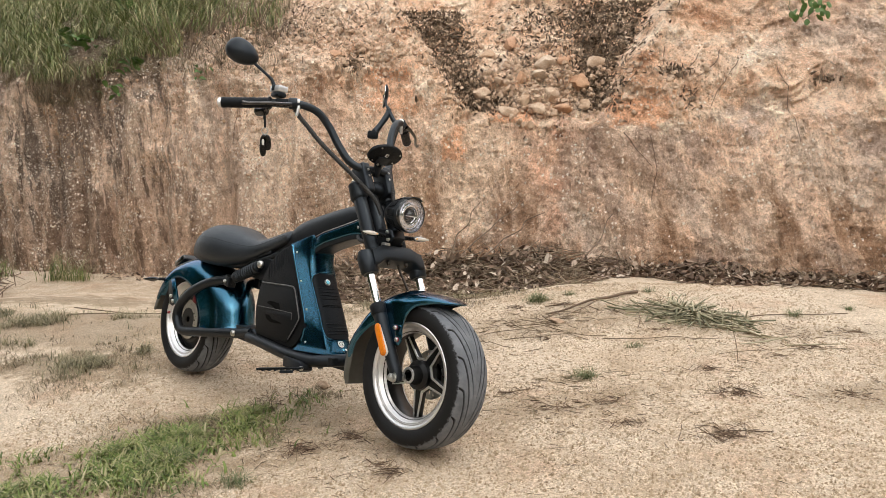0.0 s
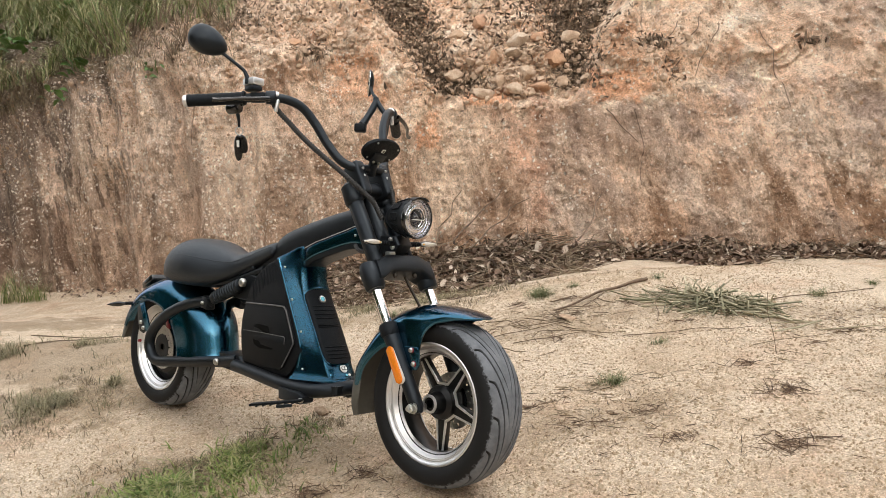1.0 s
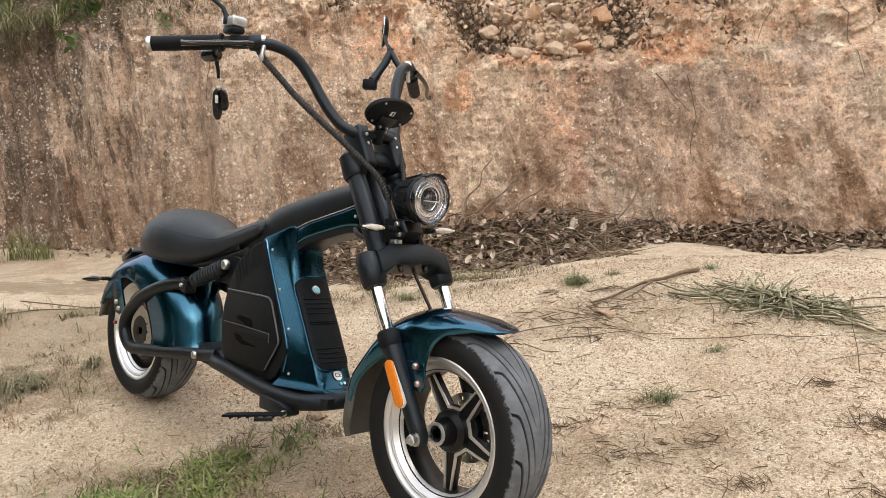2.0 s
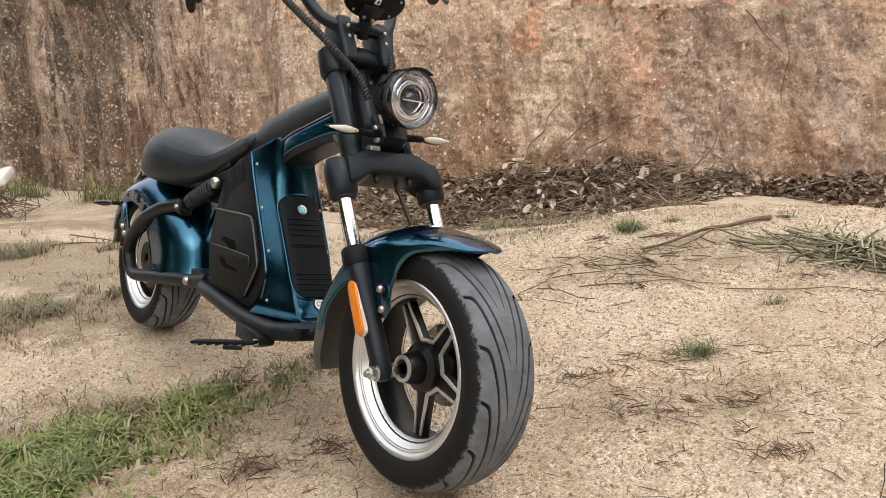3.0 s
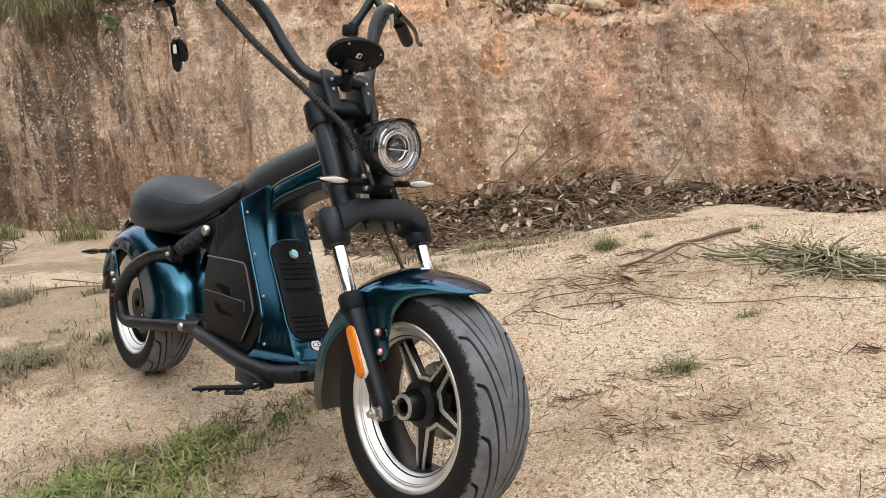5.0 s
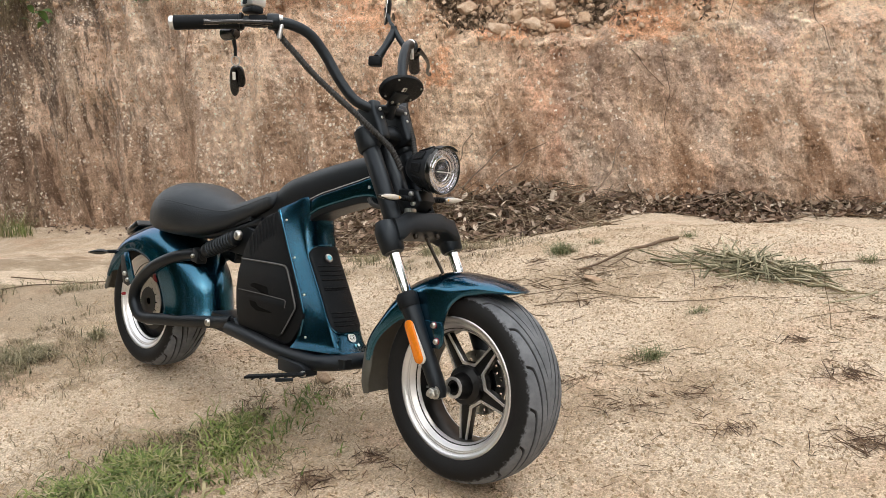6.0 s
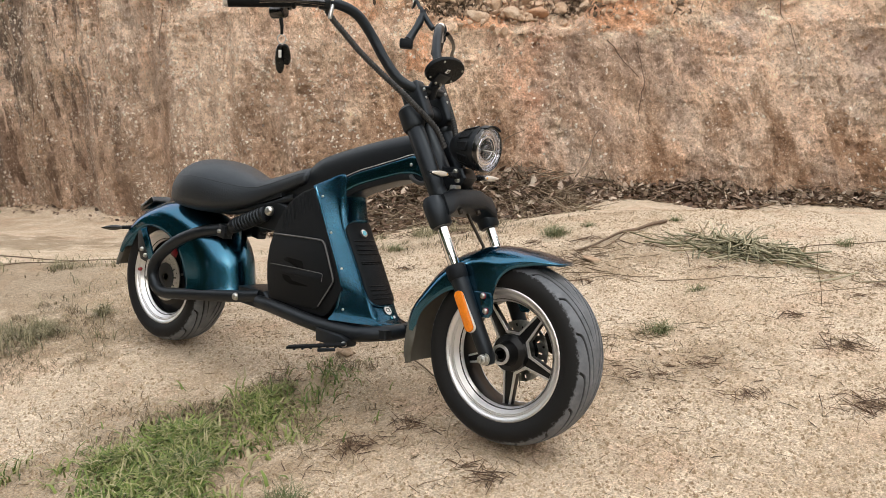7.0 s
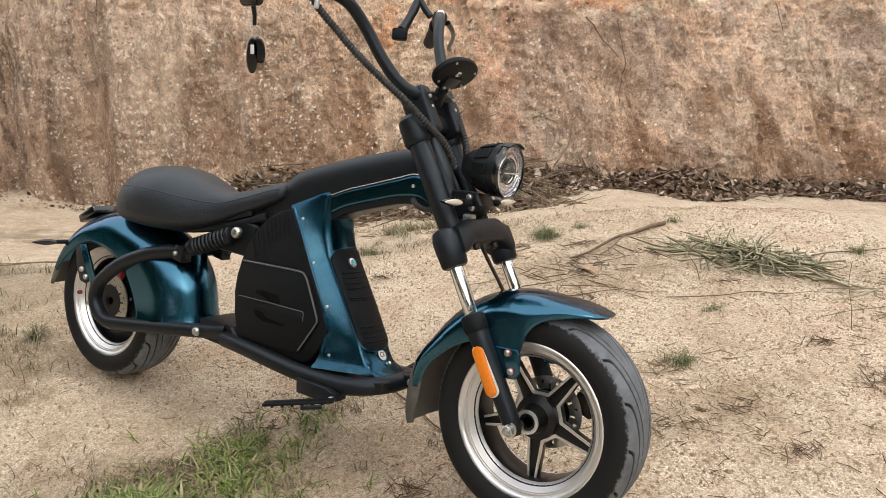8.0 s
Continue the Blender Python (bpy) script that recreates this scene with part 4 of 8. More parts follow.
# body: teal cowl, lofted level by level
# height, seam x, seam half width, crease x, front x, rise of the section towards the front
LEVELS = [(-0.004, -0.560, 0.112, -0.416, -0.374, 0.0), (0.003, -0.558, 0.107, -0.424, -0.390, 0.0), (0.012, -0.556, 0.099, -0.443, -0.418, 0.0), (0.034, -0.553, 0.092, -0.456, -0.440, 0.0), (0.067, -0.549, 0.089, -0.472, -0.456, 0.0),
          (0.092, -0.547, 0.0885, -0.487, -0.470, 0.0), (0.140, -0.564, 0.0885, -0.514, -0.496, 0.0), (0.200, -0.595, 0.0885, -0.550, -0.530, 0.0), (0.254, -0.622, 0.0885, -0.582, -0.560, 0.0), (0.300, -0.645, 0.0885, -0.601, -0.576, 0.10),
          (0.330, -0.661, 0.0880, -0.608, -0.581, 0.22), (0.352, -0.674, 0.0870, -0.610, -0.578, 0.34), (0.366, -0.686, 0.0830, -0.612, -0.576, 0.42), (0.372, -0.690, 0.0770, -0.618, -0.580, 0.44), (0.374, -0.692, 0.0630, -0.630, -0.590, 0.44)]
CREASE, MIDDLE = 0.056, 0.013
levels = np.array(smooth_line(LEVELS, 4))


def cowl_at(z):
    return [float(np.interp(z, levels[:, 0], levels[:, i])) for i in range(1, 6)]


def on_cowl(u, z, lift=0.0):
    """A place on the cowl: u across in metres, z height; a flat facet from the seam to the crease, a bowed front between the creases."""
    xs, hs, xc, xf, rise = cowl_at(z)
    a = abs(u)
    if a >= CREASE:
        x = xs + (xc - xs) * (hs - a) / max(hs - CREASE, 1e-4)
    else:
        x = xc + (xf - xc) * math.sqrt(1 - (a / CREASE) ** 2)
    return Vector((x + lift, u + MIDDLE, z + rise * (x - xs)))


bm = bmesh.new()
rings = []
for z in levels[:, 0]:
    hs = cowl_at(z)[1]
    across = [hs, hs - 0.0015] + [hs + (CREASE - hs) * k / 5 for k in range(1, 5)] + [CREASE + 0.0008] + [CREASE * math.cos(radians(t)) for t in (3, 12, 24, 38, 54, 72, 90)]
    half_ring = [on_cowl(-v, z) for v in across]
    rings.append(half_ring + [Vector((v.x, 2 * MIDDLE - v.y, v.z)) for v in half_ring[-2::-1]])
skin = loft(bm, rings, closed=False)
bm.faces.new(skin[-1])
bmesh.ops.solidify(bm, geom=list(bm.faces), thickness=0.004)
cowl = sp("cowl", bm, TEAL, label="glossy teal metallic leg cowl", angle=32, slim=False)


def cover_edge(z):
    """The battery cover's two edges at a height."""
    return -0.0535, 0.0535


def cowl_patch(z0, z1, lift, corner, nu=16, nz=26):
    bm = bmesh.new()
    rings = []
    for j in range(nz + 1):
        z = z0 + (z1 - z0) * j / nz
        e = min(z - z0, z1 - z)
        u0, u1 = cover_edge(z)
        cut = corner - math.sqrt(max(0, corner ** 2 - (corner - e) ** 2)) if e < corner else 0
        row = [on_cowl(u0 + cut + (u1 - u0 - 2 * cut) * (0.5 - 0.5 * math.cos(math.pi * k / nu)), z, lift) for k in range(nu + 1)]
        back = [v - Vector((lift + 0.004, 0, 0)) for v in row[::-1]]
        rings.append(row + back)
    loft(bm, rings)
    return bm


panel = sp("battery_cover", cowl_patch(0.050, 0.272, 0.0055, 0.022), PLASTIC, label="ribbed black plastic battery cover", angle=50, slim=False)
for z in (0.222, 0.210, 0.198, 0.186, 0.165, 0.160, 0.100, 0.089, 0.078, 0.067):
    bm = bmesh.new()
    u0, u1 = cover_edge(z)
    tube(bm, [on_cowl(u, z, 0.0058) for u in np.linspace(u0 + 0.010, u1 - 0.010, 11)], 0.0019, 6)
    sp("cover_rib", bm, PLASTIC, panel, slim=False)
bm = bmesh.new()
edge = [on_cowl(0.020, 0.2765, 0.004), on_cowl(-0.010, 0.2765, 0.004), on_cowl(-0.030, 0.2750, 0.004), on_cowl(-0.046, 0.268, 0.004), on_cowl(-0.0550, 0.252, 0.003)]
edge += [on_cowl(-0.0558, z, 0.003) for z in np.linspace(0.235, 0.088, 9)] + [on_cowl(-0.0546, 0.068, 0.003), on_cowl(-0.046, 0.053, 0.004), on_cowl(-0.030, 0.0465, 0.004), on_cowl(0.02, 0.0455, 0.004)]
tube(bm, edge, 0.0022, 8, 3)
sp("cover_bead", bm, TEAL, panel, "raised teal bead round the cover", slim=False)
p = on_cowl(-0.003, 0.243, 0.006)
bm = bmesh.new()
nrm = Vector((0.86, 0, 0.5))
tube(bm, [p, p + nrm * 0.004, p + nrm * 0.005, p + nrm * 0.005], [0.0125, 0.0125, 0.0105, 0.004], 20)
cap = sp("lock_cap", bm, STEEL, cowl, "round chrome lock cap with teal centre", slim=False)
bm = bmesh.new()
tube(bm, [p + nrm * 0.0045, p + nrm * 0.006], [0.008, 0.0075], 16)
sp("cap_centre", bm, BRASS, cap, slim=False)


def lettering(text, size, matrix, material_, parent, name="lettering"):
    """Raised print with the built-in font."""
    cu = bpy.data.curves.new(name, "FONT")
    cu.body, cu.size, cu.align_x, cu.align_y, cu.extrude = text, size, "CENTER", "CENTER", 0.0004
    tmp = bpy.data.objects.new(name, cu)
    me = bpy.data.meshes.new_from_object(tmp)
    bpy.data.objects.remove(tmp)
    bpy.data.curves.remove(cu)
    me.materials.clear()
    me.materials.append(material_)
    ob = new(name, me)
    ob.parent = parent
    ob.matrix_basis = Matrix.Translation(SHIFT) @ matrix
    return ob


p = on_cowl(0.004, 0.034, 0.0025)
nrm = (on_cowl(0.004, 0.034) - on_cowl(0.020, 0.034)).cross(on_cowl(0.012, 0.041) - on_cowl(0.012, 0.027)).normalized()
if nrm.x < 0:
    nrm = -nrm
bm = bmesh.new()
tube(bm, [p, p + nrm * 0.0012, p + nrm * 0.0013], [0.0140, 0.0140, 0.0130], 24)
sticker = sp("round_sticker", bm, WHITE, cowl, "round white conformity sticker", slim=False)
ux = Vector((0, 1, 0))
ux = (ux - nrm * ux.dot(nrm)).normalized()
face = Matrix((ux, nrm.cross(ux), nrm)).transposed().to_4x4()
lettering("CE", 0.017, Matrix.Translation(p + nrm * 0.0016) @ face, GLOSS, sticker)
for dx in (0.0, 0.012):
    q = on_cowl(0.004 + dx, 0.016, 0.003)
    bm = bmesh.new()
    tube(bm, [q, q + nrm * 0.001], [0.0046, 0.0043], 12)
    sp("small_sticker", bm, BRASS if dx == 0 else WHITE, cowl, slim=False)
for s in (-1, 1):
    q = on_cowl(s * 0.013, 0.338, 0.0)
    bolt(q, 0.0042, (1, 0, -0.1), cowl, 0.003, name="screw")

# folded bead along the seam, and its screws
for s in (-1, 1):
    bm = bmesh.new()
    tube(bm, [on_cowl(s * (cowl_at(z)[1] - 0.002), z, 0.001) for z in (0.364, 0.330, 0.290, 0.240, 0.190, 0.140, 0.105, 0.088, 0.060, 0.030)], 0.0042, 8, 3)
    sp("seam_bead", bm, TEAL, cowl, slim=False)
    for z in (0.338, 0.240, 0.142, 0.028):
        q = on_cowl(s * (cowl_at(z)[1] - 0.009), z)
        bm = bmesh.new()
        a_ = Vector((0.55, s * 0.83, 0)).normalized()
        tube(bm, [q - a_ * 0.002, q + a_ * 0.002, q + a_ * 0.003], [0.0036, 0.0036, 0.002], 10)
        sp("screw", bm, STEEL, cowl, slim=False)

# neck: black spine above, teal panel with a silver line below
SPINE = [(-0.865, 0.315, 0.046, 0.034), (-0.80, 0.340, 0.052, 0.044), (-0.755, 0.365, 0.056, 0.052), (-0.70, 0.398, 0.058, 0.057), (-0.58, 0.436, 0.055, 0.055), (-0.46, 0.468, 0.052, 0.051), (-0.36, 0.489, 0.048, 0.048), (-0.315, 0.497, 0.046, 0.047)]
bm = bmesh.new()
rings = []
for x, z, hw, hh in smooth_line(SPINE, 5):
    ring = []
    for k in range(28):
        a = 2 * math.pi * k / 28
        c, s_ = math.cos(a), math.sin(a)
        ring.append((x - 0.25 * hh * s_, 0.010 + hw * math.copysign(abs(c) ** 0.75, c), z + hh * math.copysign(abs(s_) ** 0.8, s_)))
    rings.append(ring)
loft(bm, rings)
spine = sp("spine", bm, SATIN, label="satin black spine tube of the frame", angle=60)
NECK = [(-0.660, 0.336, 0.372, 0.030), (-0.615, 0.345, 0.396, 0.036), (-0.590, 0.354, 0.405, 0.040), (-0.565, 0.366, 0.415, 0.042), (-0.540, 0.376, 0.423, 0.0425), (-0.500, 0.388, 0.434, 0.0425), (-0.450, 0.401, 0.448, 0.0425), (-0.396, 0.414, 0.463, 0.0425),
        (-0.350, 0.418, 0.476, 0.0425), (-0.324, 0.412, 0.468, 0.042), (-0.308, 0.404, 0.444, 0.041), (-0.299, 0.400, 0.420, 0.040)]


def neck_loft(low, high, wide):
    """A boxy length along the neck between two shares of its height."""
    bm = bmesh.new()
    rings = []
    for x, z0, z1, hw in smooth_line(NECK, 5):
        a0, a1 = z0 + low, (z0 + high if high < 0.1 else z1)
        zc, hh = (a0 + a1) / 2, (a1 - a0) / 2
        ring = []
        for k in range(36):
            a = 2 * math.pi * k / 36
            c, s_ = math.cos(a), math.sin(a)
            ring.append((x, MIDDLE * 0.8 + hw * wide * math.copysign(abs(c) ** 0.16, c), zc + hh * math.copysign(abs(s_) ** 0.30, s_)))
        rings.append(ring)
    loft(bm, rings)
    return bm


neck = sp("neck_panel", neck_loft(0.006, 1.0, 1.08), TEAL, label="teal neck panel with a silver line", angle=50, slim=False)
sp("neck_tube", neck_loft(-0.010, 0.020, 1.0), SATIN, label="satin black frame tube under the panel", angle=50, slim=False)
for s in (-1, 1):
    bm = bmesh.new()
    tube(bm, [(-0.596, MIDDLE * 0.8 + s * 0.0437, 0.405), (-0.540, MIDDLE * 0.8 + s * 0.0467, 0.425), (-0.500, MIDDLE * 0.8 + s * 0.0467, 0.436), (-0.450, MIDDLE * 0.8 + s * 0.0467, 0.450), (-0.396, MIDDLE * 0.8 + s * 0.0467, 0.465), (-0.352, MIDDLE * 0.8 + s * 0.0467, 0.477), (-0.325, MIDDLE * 0.8 + s * 0.0461, 0.469), (-0.308, MIDDLE * 0.8 + s * 0.0450, 0.445), (-0.298, MIDDLE * 0.8 + s * 0.0437, 0.420)], 0.0011, 6, 5)
    sp("pinstripe", bm, PIN, neck, "thin silver line", slim=False)
    bm = bmesh.new()
    tube(bm, [(-0.352, MIDDLE * 0.8 + s * 0.0443, 0.450), (-0.352, MIDDLE * 0.8 + s * 0.0481, 0.450), (-0.352, MIDDLE * 0.8 + s * 0.0491, 0.450)], [0.0042, 0.0042, 0.002], 10)
    sp("screw", bm, STEEL, neck, slim=False)

# black side covers with a hexagonal hatch
COVER = [(-0.676, 0.364), (-0.720, 0.350), (-0.756, 0.329), (-0.790, 0.297), (-0.815, 0.262), (-0.838, 0.215), (-0.852, 0.170), (-0.857, 0.125), (-0.853, 0.075), (-0.845, 0.040), (-0.829, 0.006),
         (-0.72, -0.004), (-0.60, -0.006), (-0.575, 0.012), (-0.545, 0.055), (-0.536, 0.085), (-0.552, 0.125), (-0.590, 0.205), (-0.632, 0.285)]
HATCH = [(-0.820, 0.216), (-0.72, 0.219), (-0.626, 0.219), (-0.608, 0.212), (-0.597, 0.198), (-0.562, 0.122), (-0.559, 0.108), (-0.563, 0.094), (-0.612, 0.022), (-0.63, 0.014), (-0.74, 0.014), (-0.822, 0.020), (-0.840, 0.065), (-0.846, 0.120), (-0.838, 0.17)]
for s in (-1, 1):
    bm = bmesh.new()
    slab(bm, COVER, s * 0.060, s * 0.1005, 0.006)
    side = sp("side_cover", bm, PLASTIC, label="textured black plastic side cover")
    bm = bmesh.new()
    slab(bm, HATCH, s * 0.098, s * 0.1075, 0.004)
    hatch = sp("hatch", bm, PLASTIC, side, "raised hexagonal hatch")
    # grey line in place of the bright highlight along the hatch rim
    bm = bmesh.new()
    tube(bm, [(-0.822, s * 0.1075, 0.2155), (-0.72, s * 0.108, 0.2165), (-0.628, s * 0.108, 0.2165), (-0.611, s * 0.108, 0.210), (-0.600, s * 0.108, 0.196), (-0.565, s * 0.108, 0.120), (-0.562, s * 0.108, 0.108), (-0.566, s * 0.108, 0.095), (-0.614, s * 0.108, 0.024)], 0.0024, 6, 3)
    sp("hatch_rim", bm, EDGE_SHINE, hatch, "thin grey line painted as the edge highlight")
    # black plates paint the shade of two finger recesses, a flap between them
    for out in ([(-0.775, 0.140), (-0.764, 0.150), (-0.750, 0.151), (-0.693, 0.147), (-0.682, 0.124), (-0.72, 0.126), (-0.74, 0.134)],
                [(-0.776, 0.099), (-0.742, 0.096), (-0.731, 0.085), (-0.664, 0.078), (-0.668, 0.074), (-0.736, 0.072), (-0.766, 0.082)]):
        bm = bmesh.new()
        slab(bm, out, s * 0.1072, s * 0.1080, 0.0004)
        sp("slot_shade", bm, SHADE_BLACK, hatch)
    bm = bmesh.new()
    slab(bm, [(-0.828, 0.124), (-0.72, 0.1235), (-0.606, 0.121), (-0.603, 0.117), (-0.605, 0.098), (-0.628, 0.098), (-0.72, 0.101), (-0.79, 0.104), (-0.826, 0.106)], s * 0.1075, s * 0.1095, 0.001)
    flap = sp("hatch_handle", bm, PLASTIC, hatch)
    # same painted highlight on the flap's top edge
    bm = bmesh.new()
    tube(bm, [(-0.828, s * 0.1095, 0.1242), (-0.72, s * 0.1095, 0.1237), (-0.608, s * 0.1095, 0.1212), (-0.6035, s * 0.1095, 0.117), (-0.605, s * 0.1095, 0.098)], 0.0012, 6)
    sp("flap_edge", bm, EDGE_SHINE, flap)
    for k in range(9):
        bm = bmesh.new()
        x = -0.80 + 0.014 * k
        top = float(np.interp(x, [-0.80, -0.756, -0.72, -0.68], [0.278, 0.322, 0.342, 0.356]))
        tube(bm, [(x, s * 0.1008, top), (x + 0.012, s * 0.1008, top - 0.055)], 0.0014, 5)
        sp("cover_rib", bm, PLASTIC, side)

# mechanism behind the covers, under the seat
bm = bmesh.new()
slab(bm, [(-0.985, 0.225), (-0.84, 0.215), (-0.82, 0.30), (-0.88, 0.315), (-0.97, 0.262)], -0.06, 0.06, 0.006)
sp("controller_box", bm, SATIN)
bm = bmesh.new()
for s in (-1, 1):
    tube(bm, [(-0.80, s * 0.045, 0.33), (-0.95, s * 0.055, 0.285), (-1.10, s * 0.06, 0.262), (-1.22, s * 0.06, 0.262)], 0.011, 10, 4)
sp("seat_rail", bm, SATIN)

# saddle
SEAT = [(-1.388, 0.352, 0.312, 0.030), (-1.382, 0.375, 0.290, 0.066), (-1.360, 0.398, 0.270, 0.100), (-1.315, 0.417, 0.256, 0.128), (-1.25, 0.428, 0.250, 0.143), (-1.17, 0.424, 0.250, 0.139), (-1.09, 0.405, 0.258, 0.116),
        (-1.02, 0.386, 0.272, 0.086), (-0.96, 0.378, 0.290, 0.066), (-0.90, 0.388, 0.314, 0.058), (-0.83, 0.406, 0.340, 0.055), (-0.775, 0.420, 0.362, 0.053), (-0.752, 0.421, 0.372, 0.050), (-0.744, 0.412, 0.384, 0.040)]
bm = bmesh.new()
rings = []
for x, zt, zb, hw in smooth_line(SEAT, 6):
    ring = []
    x += 0.022 * float(step(-0.9, -1.2, x))
    for k in range(44):
        a = 2 * math.pi * k / 44
        c, s_ = math.cos(a), math.sin(a)
        zc = zb + (zt - zb) * 0.40
        hh = (zt - zc) if s_ > 0 else (zc - zb)
        yy = hw * math.copysign(abs(c) ** 0.78, c)
        ring.append((x + 0.03 * s_ * float(step(-1.15, -1.38, x)), yy, zc + hh * math.copysign(abs(s_) ** (0.95 if s_ > 0 else 0.55), s_)))
    rings.append(ring)
loft(bm, rings)
seat = sp("saddle", bm, LEATHER, label="smooth black vinyl solo saddle", angle=70, slim=False)
bm = bmesh.new()
seam = []
for x, zt, zb, hw in smooth_line(SEAT[2:-1], 4):
    x += 0.022 * float(step(-0.9, -1.2, x))
    zc = zb + (zt - zb) * 0.40
    seam.append((x + 0.012 * float(step(-1.15, -1.38, x)), -hw * 0.992 * math.cos(0.42) ** 0.78, zc + (zt - zc) * math.sin(0.42) ** 0.95))
tube(bm, seam, 0.0016, 6)
sp("seat_seam", bm, LEATHER, seat, slim=False)
bm = bmesh.new()
slab(bm, [(-1.30, 0.262), (-1.10, 0.266), (-0.85, 0.340), (-0.85, 0.326), (-1.10, 0.250), (-1.30, 0.250)], -0.06, 0.06, 0.004)
sp("seat_pan", bm, SATIN, seat)

# fork
RAKE = Vector((-0.474, 0, 0.8805)).normalized()
FOOT = Vector((-0.012, 0, -0.007))
LEG = 0.129


def on_fork(s_, y=0.0, fwd=0.0):
    """s along the leg from the axle, y across, fwd square to the leg."""
    return FOOT + RAKE * s_ + Vector((0, y, 0)) + Vector((0.8756, 0, 0.483)) * fwd


fork = None
for s in (-1, 1):
    y = s * LEG
    bm = bmesh.new()
    tube(bm, [on_fork(-0.016, s * 0.117), on_fork(0.0, s * 0.117), on_fork(0.03, s * 0.118), on_fork(0.10, s * 0.121), on_fork(0.17, s * 0.125), on_fork(0.228, y), on_fork(0.236, y), on_fork(0.24, y)],
         [0.012, 0.0185, 0.0200, 0.0200, 0.0215, 0.0245, 0.023, 0.017], 18)
    leg = sp("fork_slider", bm, SATIN, label="satin black fork slider")
    bm = bmesh.new()
    tube(bm, [on_fork(0.205, y), on_fork(0.212, y), on_fork(0.236, y), on_fork(0.242, y)], [0.024, 0.026, 0.026, 0.022], 18)
    sp("dust_seal", bm, PLASTIC, leg)
    bm = bmesh.new()
    rod(bm, on_fork(0.23, y), on_fork(0.40, y), 0.0150, seg=20)
    sp("fork_tube", bm, CHROME, label="chromed fork tube")
    bm = bmesh.new()
    tube(bm, [(FOOT.x, s * v, FOOT.z) for v in (0.132, 0.146, 0.1475)], [0.0125, 0.0125, 0.0105], 6)
    tube(bm, [(FOOT.x, s * v, FOOT.z) for v in (0.132, 0.134, 0.1345)], [0.0155, 0.0155, 0.014], 20)
    rod(bm, (FOOT.x, s * 0.140, FOOT.z), (FOOT.x, s * 0.156, FOOT.z), 0.0065, seg=12)
    sp("axle_nut", bm, STEEL, leg, "bright hexagonal axle nut", angle=30)
    bm = bmesh.new()
    rod(bm, (FOOT.x, s * 0.085, FOOT.z), (FOOT.x, s * 0.116, FOOT.z), 0.011)
    sp("spindle", bm, STEEL, leg)
    # amber side reflector
    bm = bmesh.new()
    a, b = on_fork(0.080, 0, 0.0), on_fork(0.160, 0, 0.0)
    out = []
    for k in range(24):
        t = 2 * math.pi * k / 24
        base = a if math.sin(t) < 0 else b
        off = RAKE * 0.013 * math.sin(t) + Vector((0.8756, 0, 0.483)) * 0.013 * math.cos(t)
        q = base + off + Vector((-0.006, 0, 0.002))
        out.append((q.x, q.z))
    slab(bm, out, s * 0.138, s * 0.149, 0.003)
    refl = sp("side_reflector", bm, AMBER, leg, "amber oblong side reflector")
    bm = bmesh.new()
    slab(bm, [(q[0] * 1.0 + (q[0] - sum(o[0] for o in out) / 24) * 0.07, q[1] + (q[1] - sum(o[1] for o in out) / 24) * 0.035) for q in out], s * 0.132, s * 0.1450, 0.002)
    sp("reflector_backing", bm, PALE_LENS, refl, "pale rim")

# lower crown: a bowed bridge with two sleeves
bm = bmesh.new()
rings = []
for u in np.linspace(-1, 1, 25):
    y = u * 0.130
    rise = 0.018 * float(step(0.95, 0.55, abs(u)))
    c = on_fork(0.394 + rise, y, 0.006)
    hh, hf = 0.030 - 0.003 * float(step(0.9, 0.5, abs(u))), 0.037 - 0.006 * abs(u) ** 3
    ring = []
    for k in range(20):
        a = 2 * math.pi * k / 20
        cc, ss = math.cos(a), math.sin(a)
        ring.append(c + RAKE * hh * math.copysign(abs(ss) ** 0.30, ss) + Vector((0.8756, 0, 0.483)) * hf * math.copysign(abs(cc) ** 0.30, cc))
    rings.append(ring)
loft(bm, rings)
crown = sp("fork_crown", bm, SATIN, label="satin black lower fork crown", angle=60)
for s in (-1, 1):
    bm = bmesh.new()
    tube(bm, [on_fork(0.345, s * LEG), on_fork(0.350, s * LEG), on_fork(0.385, s * LEG), on_fork(0.405, s * LEG), on_fork(0.420, s * LEG * 0.99), on_fork(0.426, s * LEG * 0.97)],
         [0.024, 0.0285, 0.031, 0.031, 0.027, 0.012], 20)
    sp("crown_sleeve", bm, SATIN, crown)
    bolt(on_fork(0.380, s * 0.050, 0.022), 0.007, (0.5, 0, -0.85), crown, mat=DARK_METAL)
    # upper stanchions
    bm = bmesh.new()
    rod(bm, on_fork(0.40, s * 0.080, -0.009), on_fork(0.665, s * 0.080, -0.016), 0.0255, seg=20)
    sp("upper_fork_leg", bm, SATIN)
bm = bmesh.new()
rod(bm, on_fork(0.40, 0, -0.02), on_fork(0.66, 0, -0.035), 0.033, seg=20)
sp("head_tube", bm, SATIN)
# brake hose
bm = bmesh.new()
tube(bm, [on_fork(0.45, 0.02, 0.0), on_fork(0.38, 0.03, 0.0), on_fork(0.30, 0.045, 0.005), on_fork(0.24, 0.05, 0.01)], 0.0045, 8, 4)
sp("brake_hose", bm, DARK_METAL)

